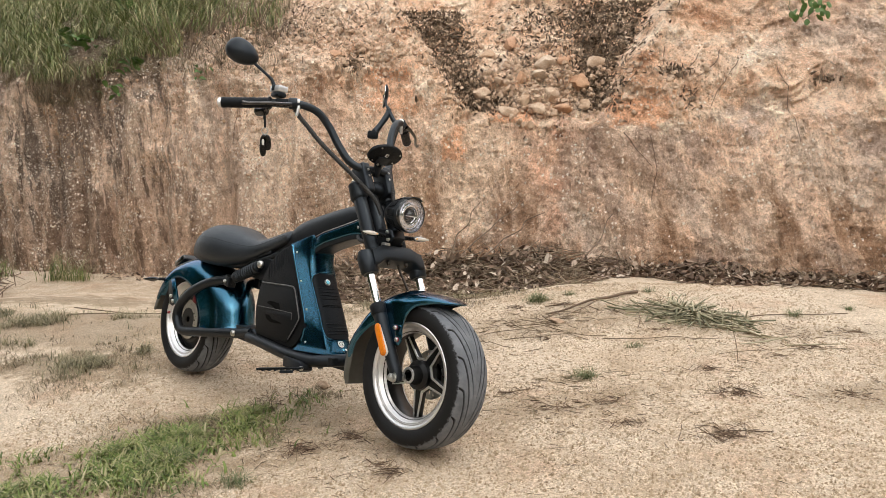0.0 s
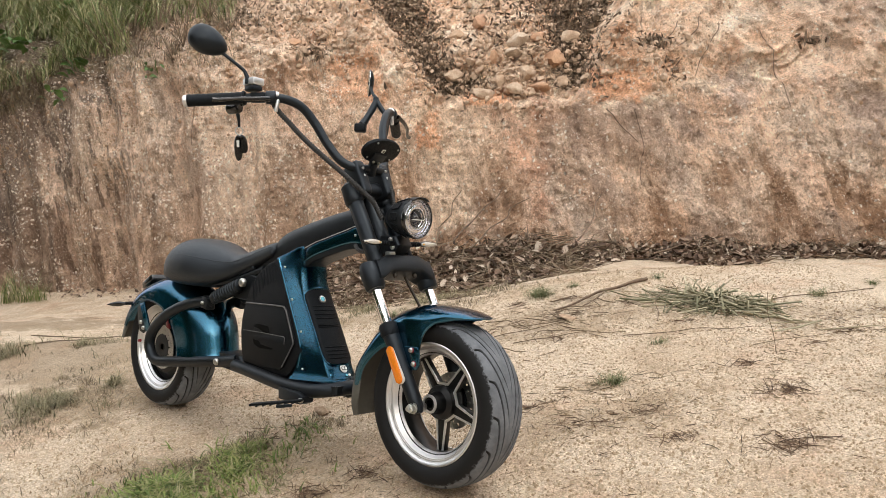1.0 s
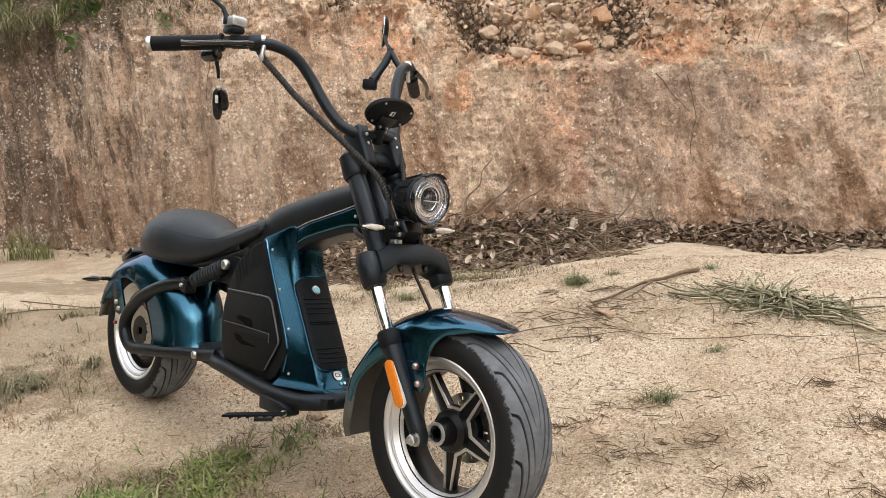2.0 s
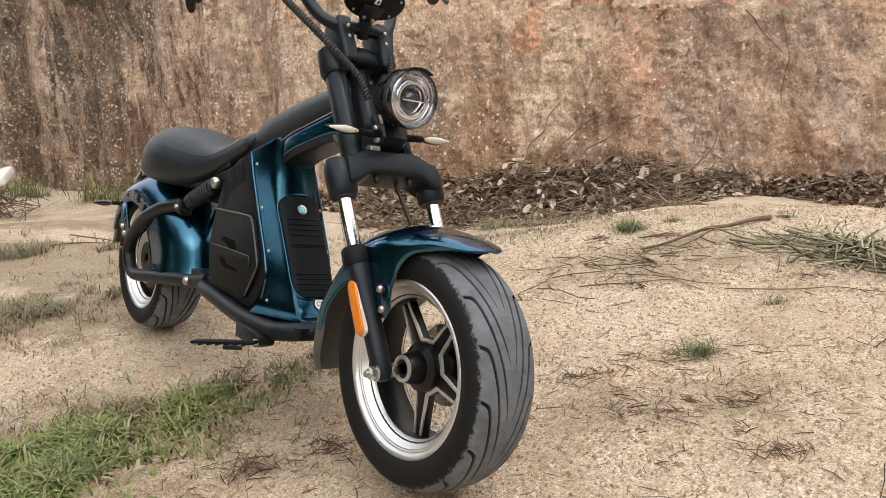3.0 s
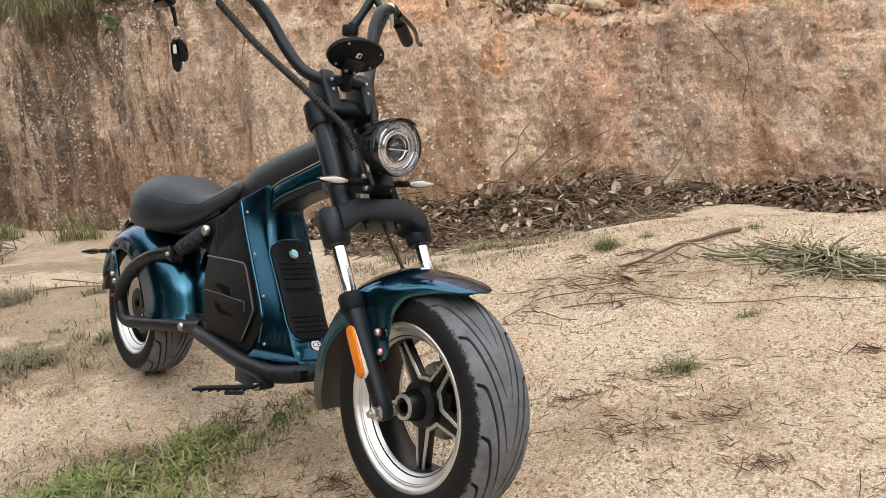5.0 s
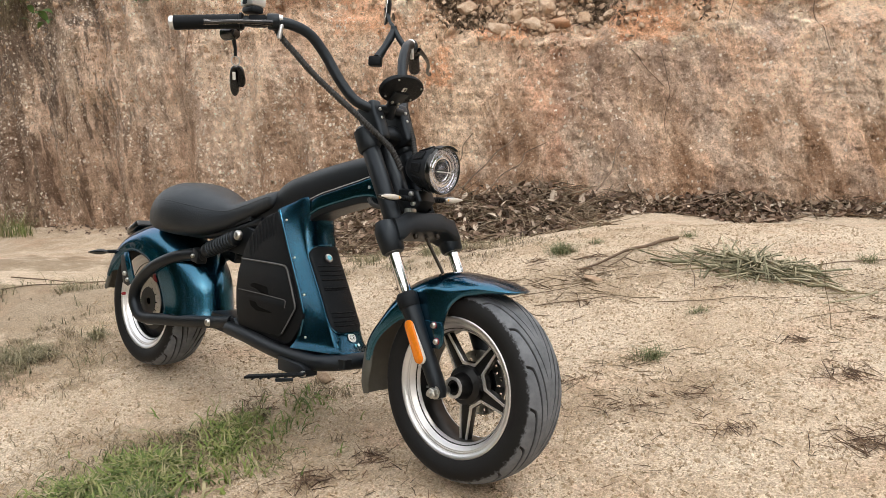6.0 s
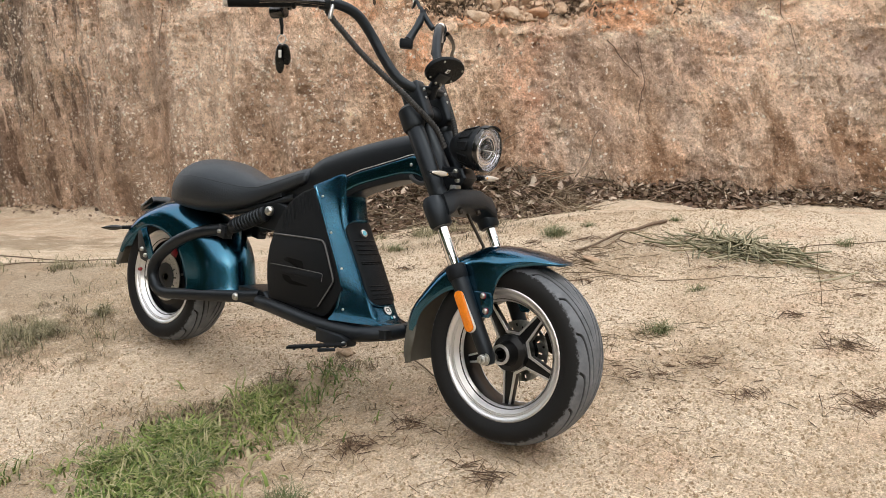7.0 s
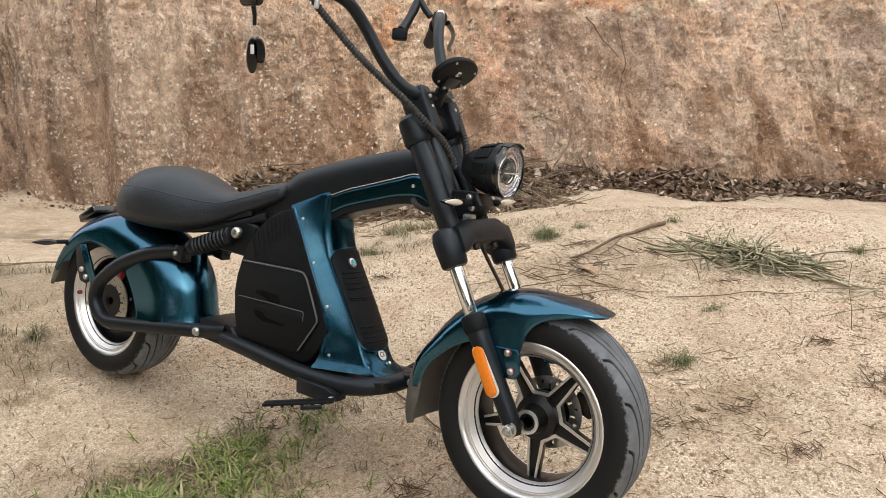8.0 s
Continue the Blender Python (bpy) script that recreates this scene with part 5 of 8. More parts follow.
# top clamp
bm = bmesh.new()
rings = []
for u in np.linspace(-1, 1, 17):
    c = on_fork(0.664 + 0.016 * (1 - abs(u) ** 2), u * 0.080, -0.014)
    ring = []
    for k in range(16):
        a = 2 * math.pi * k / 16
        cc, ss = math.cos(a), math.sin(a)
        ring.append(c + RAKE * 0.022 * math.copysign(abs(ss) ** 0.5, ss) + Vector((0.8805, 0, 0.474)) * 0.031 * math.copysign(abs(cc) ** 0.5, cc))
    rings.append(ring)
loft(bm, rings)
clamp = sp("top_clamp", bm, SATIN)
for s in (-1, 1):
    bm = bmesh.new()
    tube(bm, [on_fork(0.632, s * 0.080, -0.016), on_fork(0.640, s * 0.080, -0.016), on_fork(0.690, s * 0.080, -0.016), on_fork(0.70, s * 0.080, -0.016)], [0.028, 0.033, 0.032, 0.022], 20)
    sp("clamp_sleeve", bm, SATIN, clamp)
    bm = bmesh.new()
    block(bm, (0.066, 0.044, 0.112), Matrix.Translation((-0.340, s * 0.060, 0.612)) @ Matrix.Rotation(radians(-28), 4, "Y"), 0.010, 3)
    riser = sp("bar_riser", bm, SATIN, clamp)
    bolt((-0.322, s * 0.058, 0.650), 0.0045, (0.88, 0, 0.47), riser, 0.005)
    bolt((-0.314, s * 0.058, 0.628), 0.0045, (0.88, 0, 0.47), riser, 0.005)

# handlebar
right_half = [(-0.333, 0.0, 0.652), (-0.335, 0.05, 0.650), (-0.352, 0.085, 0.654), (-0.378, 0.112, 0.674), (-0.410, 0.136, 0.722), (-0.438, 0.160, 0.778), (-0.458, 0.196, 0.822), (-0.478, 0.240, 0.839), (-0.503, 0.282, 0.840), (-0.545, 0.332, 0.834), (-0.660, 0.455, 0.815)]
left_half = [(-0.333, 0.0, 0.652), (-0.335, 0.05, 0.650), (-0.352, 0.085, 0.656), (-0.378, 0.115, 0.684), (-0.412, 0.142, 0.740), (-0.445, 0.168, 0.805), (-0.472, 0.204, 0.855), (-0.500, 0.246, 0.878), (-0.530, 0.288, 0.882), (-0.570, 0.338, 0.876), (-0.672, 0.455, 0.850)]
bar_pts = [(x, -y, z) for x, y, z in right_half[::-1]] + left_half[1:]
bm = bmesh.new()
tube(bm, bar_pts, 0.0135, 14, 6)
bar = sp("handlebar", bm, SATIN, label="satin black ape-hanger handlebar", angle=60)
for s in (-1, 1):
    g0, g1 = (Vector((v[0], s * v[1], v[2])) for v in (right_half if s < 0 else left_half)[-2:])
    d = (g1 - g0).normalized()
    bm = bmesh.new()
    tube(bm, [g0, g0 + d * 0.004, g0 + d * 0.010, g0 + d * 0.012] + [g0 + d * (0.016 + 0.128 * k / 16) for k in range(17)] + [g1 - d * 0.002, g1],
         [0.016, 0.021, 0.021, 0.0175] + [0.0172 + 0.0008 * (k % 2) for k in range(17)] + [0.018, 0.012], 18)
    grip = sp("grip", bm, PLASTIC, bar, "black rubber grip")
    bm = bmesh.new()
    rod(bm, g1 - d * 0.002, g1 + d * 0.010, 0.0165, seg=18)
    sp("bar_end", bm, ALU, grip, "bright bar end")

# headlight
LAMP = Vector((-0.140, 0, 0.503))
LD = Vector((0.985, 0, -0.02)).normalized()
LM = Matrix.Rotation(radians(3), 4, "Y") @ Matrix.Scale(0.915, 4)
bm = bmesh.new()
lathe(bm, [(-0.112, 0.0), (-0.112, 0.016), (-0.105, 0.030), (-0.085, 0.0425), (-0.06, 0.0515), (-0.02, 0.0605), (-0.006, 0.0635), (0.0, 0.0635), (0.002, 0.061), (-0.004, 0.058), (-0.05, 0.05)], LAMP, "x", 48, LM)
lamp = sp("headlight", bm, SATIN, slim=False, label="round black LED headlight with a clear lens")
for k in range(10):
    a = 2 * math.pi * (k + 0.5) / 10
    bm = bmesh.new()
    m = Matrix.Translation(LAMP) @ LM @ Matrix.Rotation(a, 4, "X")
    block(bm, (0.042, 0.026, 0.005), m @ Matrix.Translation((-0.043, 0, 0.0560)) @ Matrix.Rotation(radians(-15), 4, "Y"), 0.0018, 1)
    sp("cooling_pad", bm, PLASTIC, slim=False, parent=lamp)
    q = m @ Vector((-0.030, 0, 0.0615))
    bolt(q, 0.0036, m.to_3x3() @ Vector((0, 0, 1)), lamp, 0.003, name="screw")
bm = bmesh.new()
lathe(bm, [(-0.002, 0.0635), (0.004, 0.0655), (0.011, 0.0650), (0.014, 0.0625), (0.012, 0.0595), (0.002, 0.059)], LAMP, "x", 56, LM)
sp("bezel", bm, GLOSS, slim=False, parent=lamp)
bm = bmesh.new()
lathe(bm, [(0.011, 0.0595), (0.004, 0.0575), (-0.006, 0.0545), (-0.008, 0.0520), (-0.002, 0.0510), (-0.001, 0.0490), (-0.010, 0.0470), (-0.013, 0.0440), (-0.006, 0.0425), (-0.005, 0.0380), (-0.007, 0.0350), (-0.004, 0.0335), (-0.004, 0.0300), (-0.014, 0.0285), (-0.016, 0.024)], LAMP, "x", 56, LM)
sp("reflector_bowl", bm, REFLECT, slim=False, parent=lamp, label="silver ringed reflector")
bm = bmesh.new()
lathe(bm, [(-0.018, 0.0235), (-0.010, 0.0235), (-0.004, 0.0205), (0.000, 0.015), (0.003, 0.008), (0.0035, 0.0)], LAMP, "x", 40, LM)
sp("projector_lens", bm, PROJECTOR, slim=False, parent=lamp, label="smoky grey projector lens")
bm = bmesh.new()
rod(bm, LAMP + Vector((0.004, -0.024, -0.004)), LAMP + Vector((0.004, 0.024, -0.004)), 0.0013, seg=8)
sp("lens_bar", bm, WHITE, slim=False, parent=lamp)
bm = bmesh.new()
lathe(bm, [(0.010, 0.0575), (0.0135, 0.050), (0.016, 0.035), (0.0175, 0.015), (0.018, 0.0)], LAMP, "x", 48, LM)
glass = sp("lamp_glass", bm, CLEAR, slim=False, parent=lamp, label="clear lamp lens")
glass.visible_shadow = False
bm = bmesh.new()
rings = []
for k in range(17):
    a = radians(58 + 64 * k / 16)
    m = Matrix.Translation(LAMP) @ LM
    o = lambda r, x: m @ Vector((x, r * math.cos(a), r * math.sin(a)))
    rings.append([o(0.0665, -0.004), o(0.0668, 0.016 + 0.006 * math.sin(a)), o(0.0642, 0.016 + 0.006 * math.sin(a)), o(0.0642, -0.004)])
loft(bm, rings)
sp("lamp_visor", bm, SATIN, slim=False, parent=lamp)
# lamp bracket with indicators
bm = bmesh.new()
slab(bm, [(-0.255, 0.452), (-0.19, 0.450), (-0.175, 0.425), (-0.205, 0.392), (-0.26, 0.392)], -0.036, 0.036, 0.005)
bracket = sp("lamp_bracket", bm, SATIN)
for s in (-1, 1):
    for q in ((-0.206, 0.440), (-0.198, 0.418)):
        bolt((q[0], s * 0.037, q[1]), 0.0075, (0, s, 0), bracket)
bm = bmesh.new()
block(bm, (0.022, 0.030, 0.022), Matrix.Translation((-0.196, -0.050, 0.394)), 0.004, 2)
sp("horn_block", bm, STEEL, bracket, "bright metal connector block")


def indicator(base, tip, lens_from, parent):
    """A slim leaf-shaped turn signal on a ribbed stalk."""
    a, b = Vector(base), Vector(tip)
    d = (b - a)
    L_ = d.length
    d.normalize()
    bm = bmesh.new()
    k = [(0.0, 0.008), (0.16, 0.008), (0.18, 0.0058), (0.21, 0.0078), (0.24, 0.0058), (0.27, 0.0078), (0.30, 0.0058), (0.33, 0.0078), (0.36, 0.0058), (0.40, 0.0075), (0.46, 0.006)]
    tube(bm, [a + d * L_ * t for t, _ in k], [r for _, r in k], 12)
    stalk = sp("indicator", bm, PLASTIC, parent, "slim leaf-shaped turn signal")
    up = Vector((0, 0, 1))
    fw = d.cross(up).normalized()
    if fw.x * (1 if lens_from > 0 else -1) < 0:
        fw = -fw
    for name_, mat_, off, sc in (("housing", GLOSS, -0.002, 1.0), ("pale_lens", PALE_LENS, 0.0036, 0.68)):
        bm = bmesh.new()
        rings = []
        for t in np.linspace(0.43, 1.0, 12):
            w = math.sin(math.pi * min(1, max(0.02, (t - 0.40) / 0.62)) ** 0.8) * 0.0088 * sc + 0.0012
            c = a + d * L_ * (t if sc == 1 else 0.715 + (t - 0.715) * 0.84) + fw * off
            rings.append([c + up * w * math.cos(q) + fw * 0.0075 * sc * min(1, w / 0.006) * math.sin(q) for q in (2 * math.pi * i / 14 for i in range(14))])
        loft(bm, rings)
        sp(name_, bm, mat_, stalk)
    bm = bmesh.new()
    loft(bm, [[a + d * L_ * t + fw * 0.0042 + up * w * math.cos(q) + fw * w * math.sin(q) for q in (2 * math.pi * i / 12 for i in range(12))] for t, w in ((0.50, 0.001), (0.515, 0.0036), (0.54, 0.0046), (0.56, 0.0042), (0.57, 0.002))])
    sp("amber_bulb", bm, AMBER_LENS, stalk, "amber root of the lens")


indicator((-0.197, -0.036, 0.428), (-0.195, -0.174, 0.431), 1, bracket)
indicator((-0.197, 0.036, 0.428), (-0.192, 0.176, 0.434), 1, bracket)
# instrument seen from the front: an oval plate on a bracket
bm = bmesh.new()
out = [(0.071 * math.cos(2 * math.pi * k / 40), 0.044 * math.copysign(abs(math.sin(2 * math.pi * k / 40)) ** 0.9, math.sin(2 * math.pi * k / 40))) for k in range(40)]
DOWN = Vector((0.70, 0, -0.714))
PM = Matrix.Translation((-0.281, -0.010, 0.700)) @ Matrix((Vector((0, 1, 0)), -DOWN, Vector((0.714, 0, 0.70)))).transposed().to_4x4()
slab(bm, out, 0.014, 0.0, 0.004, PM)
dash = sp("instrument", bm, PLASTIC, slim=False, label="black oval instrument housing")
bm = bmesh.new()
block(bm, (0.013, 0.0015, 0.013), PM @ Matrix.Translation((0.003, -0.0006, 0.004)), 0.0004, 1)
sp("label_plate", bm, WHITE, dash, "small white label", slim=False)
bm = bmesh.new()
block(bm, (0.005, 0.0015, 0.008), PM @ Matrix.Translation((0.004, -0.0014, 0.004)), 0.0004, 1)
sp("label_mark", bm, GLOSS, dash, slim=False)
for x, z in ((-0.037, 0.030), (0.054, 0.018), (-0.042, -0.026), (0.046, -0.022)):
    q = PM @ Vector((x, 0.0, z))
    bm = bmesh.new()
    tube(bm, [q - DOWN * 0.002, q + DOWN * 0.002, q + DOWN * 0.003], [0.003, 0.003, 0.0015], 10)
    sp("screw", bm, STEEL, dash, slim=False)
# the tongue by which it is bolted on
bm = bmesh.new()
slab(bm, [(-0.026, -0.006), (0.026, -0.006), (0.024, -0.034), (0.014, -0.050), (0.0, -0.054), (-0.014, -0.050), (-0.024, -0.034)], 0.004, -0.005, 0.002, PM)
tongue = sp("instrument_bracket", bm, SATIN, dash, slim=False)
for x, z in ((-0.013, -0.036), (0.010, -0.038), (0.014, -0.048)):
    q = PM @ Vector((x, -0.005, z))
    bm = bmesh.new()
    tube(bm, [q - DOWN * 0.002, q + DOWN * 0.003, q + DOWN * 0.004], [0.0042, 0.0042, 0.002], 12)
    sp("bolt", bm, STEEL, tongue, slim=False)
bm = bmesh.new()
tube(bm, [PM @ Vector((0, 0.002, -0.045)), Vector((-0.325, -0.006, 0.655)), Vector((-0.335, 0, 0.635))], 0.014, 12)
sp("bracket_arm", bm, SATIN, dash, slim=False)

# ---- controls, mirrors, cables and tail of the scooter ----
CABLE = material("braided_sleeve", (0.02, 0.02, 0.02), 0.5, bump=0.3, bump_scale=600)


def spiral_cable(pts, r, name, label, wraps=64):
    """A harness in a spiral sleeve: a core with a wound ridge."""
    line = [Vector(v) for v in smooth_line(pts, 14)]
    bm = bmesh.new()
    tube(bm, line, r * 0.86, 10)
    core = sp(name, bm, CABLE, None, label, angle=60)
    bm = bmesh.new()
    run = [0.0]
    for a, b in zip(line, line[1:]):
        run.append(run[-1] + (b - a).length)
    wind = []
    n = wraps * 9
    up = (line[1] - line[0]).orthogonal().normalized()
    for k in range(n + 1):
        s_ = run[-1] * k / n
        i = min(int(np.searchsorted(run, s_, side="right")) - 1, len(line) - 2)
        f = (s_ - run[i]) / max(run[i + 1] - run[i], 1e-9)
        d = (line[i + 1] - line[i]).normalized()
        up = (up - d * up.dot(d)).normalized()
        side = d.cross(up)
        a = 2 * math.pi * wraps * k / n
        wind.append(line[i].lerp(line[i + 1], f) + r * 0.8 * (math.cos(a) * up + math.sin(a) * side))
    tube(bm, wind, r * 0.34, 5)
    sp("spiral_wrap", bm, CABLE, core, angle=80)
    return core


spiral_cable([(-0.505, -0.272, 0.832), (-0.490, -0.252, 0.800), (-0.467, -0.230, 0.769), (-0.432, -0.204, 0.726), (-0.386, -0.168, 0.677), (-0.338, -0.136, 0.632), (-0.300, -0.102, 0.589),
              (-0.270, -0.058, 0.547), (-0.250, -0.035, 0.500)], 0.0080, "wire_harness", "black spiral-wrapped wire harness")
spiral_cable([(-0.500, 0.245, 0.862), (-0.455, 0.190, 0.80), (-0.405, 0.135, 0.72), (-0.345, 0.095, 0.655), (-0.300, 0.065, 0.60), (-0.268, 0.045, 0.55), (-0.255, 0.03, 0.50)], 0.0078, "wire_harness", "black spiral-wrapped wire harness")
bm = bmesh.new()
tube(bm, [(-0.500, 0.235, 0.856), (-0.45, 0.165, 0.79), (-0.385, 0.11, 0.69), (-0.325, 0.085, 0.62), (-0.285, 0.07, 0.55), (-0.25, 0.06, 0.47), (-0.205, 0.05, 0.40)], 0.0042, 8, 6)
sp("brake_cable", bm, GLOSS)
bm = bmesh.new()
tube(bm, [(-0.350, -0.045, 0.420), (-0.332, -0.052, 0.408), (-0.306, -0.052, 0.402), (-0.285, -0.040, 0.410)], 0.0065, 8, 5)
sp("neck_wiring", bm, CABLE)

# right-hand controls
for s, half in ((-1, right_half), (1, left_half)):
    c0 = Vector((half[-3][0], s * half[-3][1], half[-3][2]))
    g0 = Vector((half[-2][0], s * half[-2][1], half[-2][2]))
    d = (g0 - c0).normalized()
    bm = bmesh.new()
    rod(bm, c0 - d * 0.020, c0 + d * 0.010, 0.0195)
    perch = sp("lever_perch", bm, SATIN, bar)
    bm = bmesh.new()
    block(bm, (0.046, 0.030, 0.028), Matrix.Translation(c0 + d * 0.034 + Vector((0.004, 0, 0.0))) @ d.to_track_quat("X", "Z").to_matrix().to_4x4(), 0.006, 2)
    sp("switch_housing", bm, PLASTIC, bar, "black switch housing")
    # lever in front of the grip
    bm = bmesh.new()
    f = Vector((0.80, s * 0.55, 0)).normalized()
    q = c0 + f * 0.022 + Vector((0, 0, -0.008))
    drop = -0.004 if s < 0 else -0.030
    tube(bm, [q, q + d * 0.03 + f * 0.016 + Vector((0, 0, 0.3 * drop)), q + d * 0.08 + f * 0.026 + Vector((0, 0, 0.6 * drop)), q + d * 0.135 + f * 0.022 + Vector((0, 0, drop)), q + d * 0.160 + f * 0.026 + Vector((0, 0, drop))],
         [0.008, 0.0065, 0.0055, 0.0055, 0.007], 10, 4)
    sp("brake_lever", bm, GLOSS, bar, "black brake lever")
    # fluid reservoir with a silver cap
    if s < 0:
        r0 = c0 + d * 0.050 + Vector((0.006, 0, 0.026))
        bm = bmesh.new()
        block(bm, (0.046, 0.034, 0.016), Matrix.Translation(r0), 0.005, 2)
        res = sp("fluid_reservoir", bm, SATIN, bar, "brake fluid reservoir with a silver cap")
        bm = bmesh.new()
        block(bm, (0.052, 0.040, 0.022), Matrix.Translation(r0 + Vector((0, 0, 0.019))), 0.004, 2)
        sp("reservoir_cap", bm, ALU, res, "silver translucent cap")
    # banjo bolt and hose end
    bm = bmesh.new()
    tube(bm, [c0 - d * 0.028 + Vector((0, 0, 0.006)), c0 - d * 0.020 + Vector((0, 0, 0.006)), c0 - d * 0.018 + Vector((0, 0, 0.006))], [0.010, 0.012, 0.008], 12)
    banjo = sp("banjo_bolt", bm, ALU, bar, "bright banjo fitting")
    bm = bmesh.new()
    rod(bm, c0 - d * 0.024 + Vector((0.004, 0, -0.002)), c0 - d * 0.016 + Vector((0.008, 0, -0.042)), 0.0055)
    sp("hose_end", bm, ALU, banjo)

# key switch under the right-hand housing
bm = bmesh.new()
rod(bm, (-0.600, -0.318, 0.815), (-0.640, -0.326, 0.812), 0.0175, seg=20)
rod(bm, (-0.585, -0.318, 0.822), (-0.560, -0.330, 0.832), 0.008)
key_switch = sp("key_switch", bm, GLOSS, bar, "round black key switch")


def mirror(base, bend, head, tilt, size, thick, sgn):
    """A teardrop mirror head on a thin curved stem."""
    bm = bmesh.new()
    tube(bm, [base, Vector(base).lerp(Vector(bend), 0.5) + Vector((0, 0, 0.004)), bend, Vector(bend).lerp(Vector(head), 0.6), head], [0.0075, 0.0055, 0.005, 0.005, 0.006], 10, 5)
    stem = sp("mirror_stem", bm, SATIN, bar)
    bm = bmesh.new()
    rod(bm, Vector(base) - Vector((0, 0, 0.012)), Vector(base) + Vector((0, 0, 0.008)), 0.010)
    sp("stem_nut", bm, SATIN, stem)
    m = Matrix.Translation(head) @ tilt
    bm = bmesh.new()
    rings = []
    for k in range(9):
        t = k / 8
        y = -thick * (1 - t)
        grow = math.sqrt(max(0.0, 1 - (1 - t) ** 2)) if t < 1 else 1
        grow = 0.12 + 0.88 * grow
        ring = []
        for i in range(32):
            a = 2 * math.pi * i / 32
            w = size[0] * (0.5 + 0.02 * math.cos(a)) * grow
            h = size[1] * 0.5 * grow * (1.0 - 0.16 * math.cos(a))
            ring.append(m @ Vector((w * math.cos(a) * 1.0, y, h * math.sin(a))))
        rings.append(ring)
    loft(bm, rings)
    shell = sp("mirror", bm, SATIN, bar, "teardrop mirror in a black shell", angle=60)
    bm = bmesh.new()
    slab(bm, [(size[0] * 0.46 * math.cos(2 * math.pi * i / 28), size[1] * 0.45 * math.sin(2 * math.pi * i / 28) * (1 - 0.16 * math.cos(2 * math.pi * i / 28))) for i in range(28)], 0.0, 0.002, 0.0005, m)
    sp("mirror_glass", bm, CHROME, shell)
    return shell


mirror((-0.535, -0.335, 0.885), (-0.545, -0.350, 0.915), (-0.604, -0.432, 0.987), Matrix.Rotation(radians(55), 4, "Z") @ Matrix.Rotation(radians(24), 4, "Y"), (0.116, 0.082), 0.036, -1)
mirror((-0.585, 0.262, 0.935), (-0.605, 0.266, 0.955), (-0.645, 0.282, 1.005), Matrix.Rotation(radians(146), 4, "Z") @ Matrix.Rotation(radians(78), 4, "Y"), (0.094, 0.052), 0.016, 1)
bm = bmesh.new()
tube(bm, [(-0.548, 0.272, 0.885), (-0.565, 0.268, 0.905), (-0.585, 0.262, 0.935)], 0.009, 10, 3)
sp("mirror_mount", bm, SATIN, bar)
bm = bmesh.new()
block(bm, (0.040, 0.026, 0.030), Matrix.Translation((-0.588, 0.198, 0.826)) @ Matrix.Rotation(radians(35), 4, "Z"), 0.006, 2)
sp("switch_box", bm, PLASTIC, bar, "black switch box")
bm = bmesh.new()
tube(bm, [(-0.586, 0.205, 0.838), (-0.584, 0.228, 0.872), (-0.584, 0.250, 0.905), (-0.584, 0.262, 0.935)], [0.014, 0.011, 0.012, 0.008], 10, 3)
sp("switch_arm", bm, SATIN, bar)

# tail: lamp box, indicators
bm = bmesh.new()
block(bm, (0.085, 0.11, 0.026), Matrix.Translation((-1.575, 0, 0.248)) @ Matrix.Rotation(radians(-28), 4, "Y"), 0.006, 2)
tail = sp("tail_light", bm, GLOSS, label="flat black tail light on the rear mudguard")
bm = bmesh.new()
block(bm, (0.012, 0.09, 0.018), Matrix.Translation((-1.616, 0, 0.226)) @ Matrix.Rotation(radians(-28), 4, "Y"), 0.003, 1)
sp("tail_lens", bm, RED, tail, "red lens")
for s in (-1, 1):
    bm = bmesh.new()
    slab(bm, [(-1.60, 0.17), (-1.565, 0.185), (-1.545, 0.155), (-1.585, 0.14)], s * 0.070, s * 0.100, 0.003)
    arm = sp("indicator_bracket", bm, SATIN)
    indicator((-1.578, s * 0.088, 0.162), (-1.690, s * 0.165, 0.148), -1, arm)
bm = bmesh.new()
block(bm, (0.030, 0.014, 0.036), Matrix.Translation((-1.372, -0.066, 0.095)) @ Matrix.Rotation(radians(20), 4, "Y"), 0.006, 2)
sp("brake_caliper", bm, RED, label="red rear brake caliper")
bm = bmesh.new()
block(bm, (0.05, 0.03, 0.045), Matrix.Translation((0.075, 0.075, 0.03)) @ Matrix.Rotation(radians(20), 4, "Y"), 0.006, 2)
sp("brake_caliper", bm, DARK_METAL, label="dark front brake caliper")
for k in range(3):
    bm = bmesh.new()
    z = 0.245 + 0.018 * k
    block(bm, (0.10 - 0.02 * k, 0.07, 0.008), Matrix.Translation((-0.905, 0, z + 0.02)), 0.002, 1)
    sp("heat_sink_fin", bm, DARK_METAL)

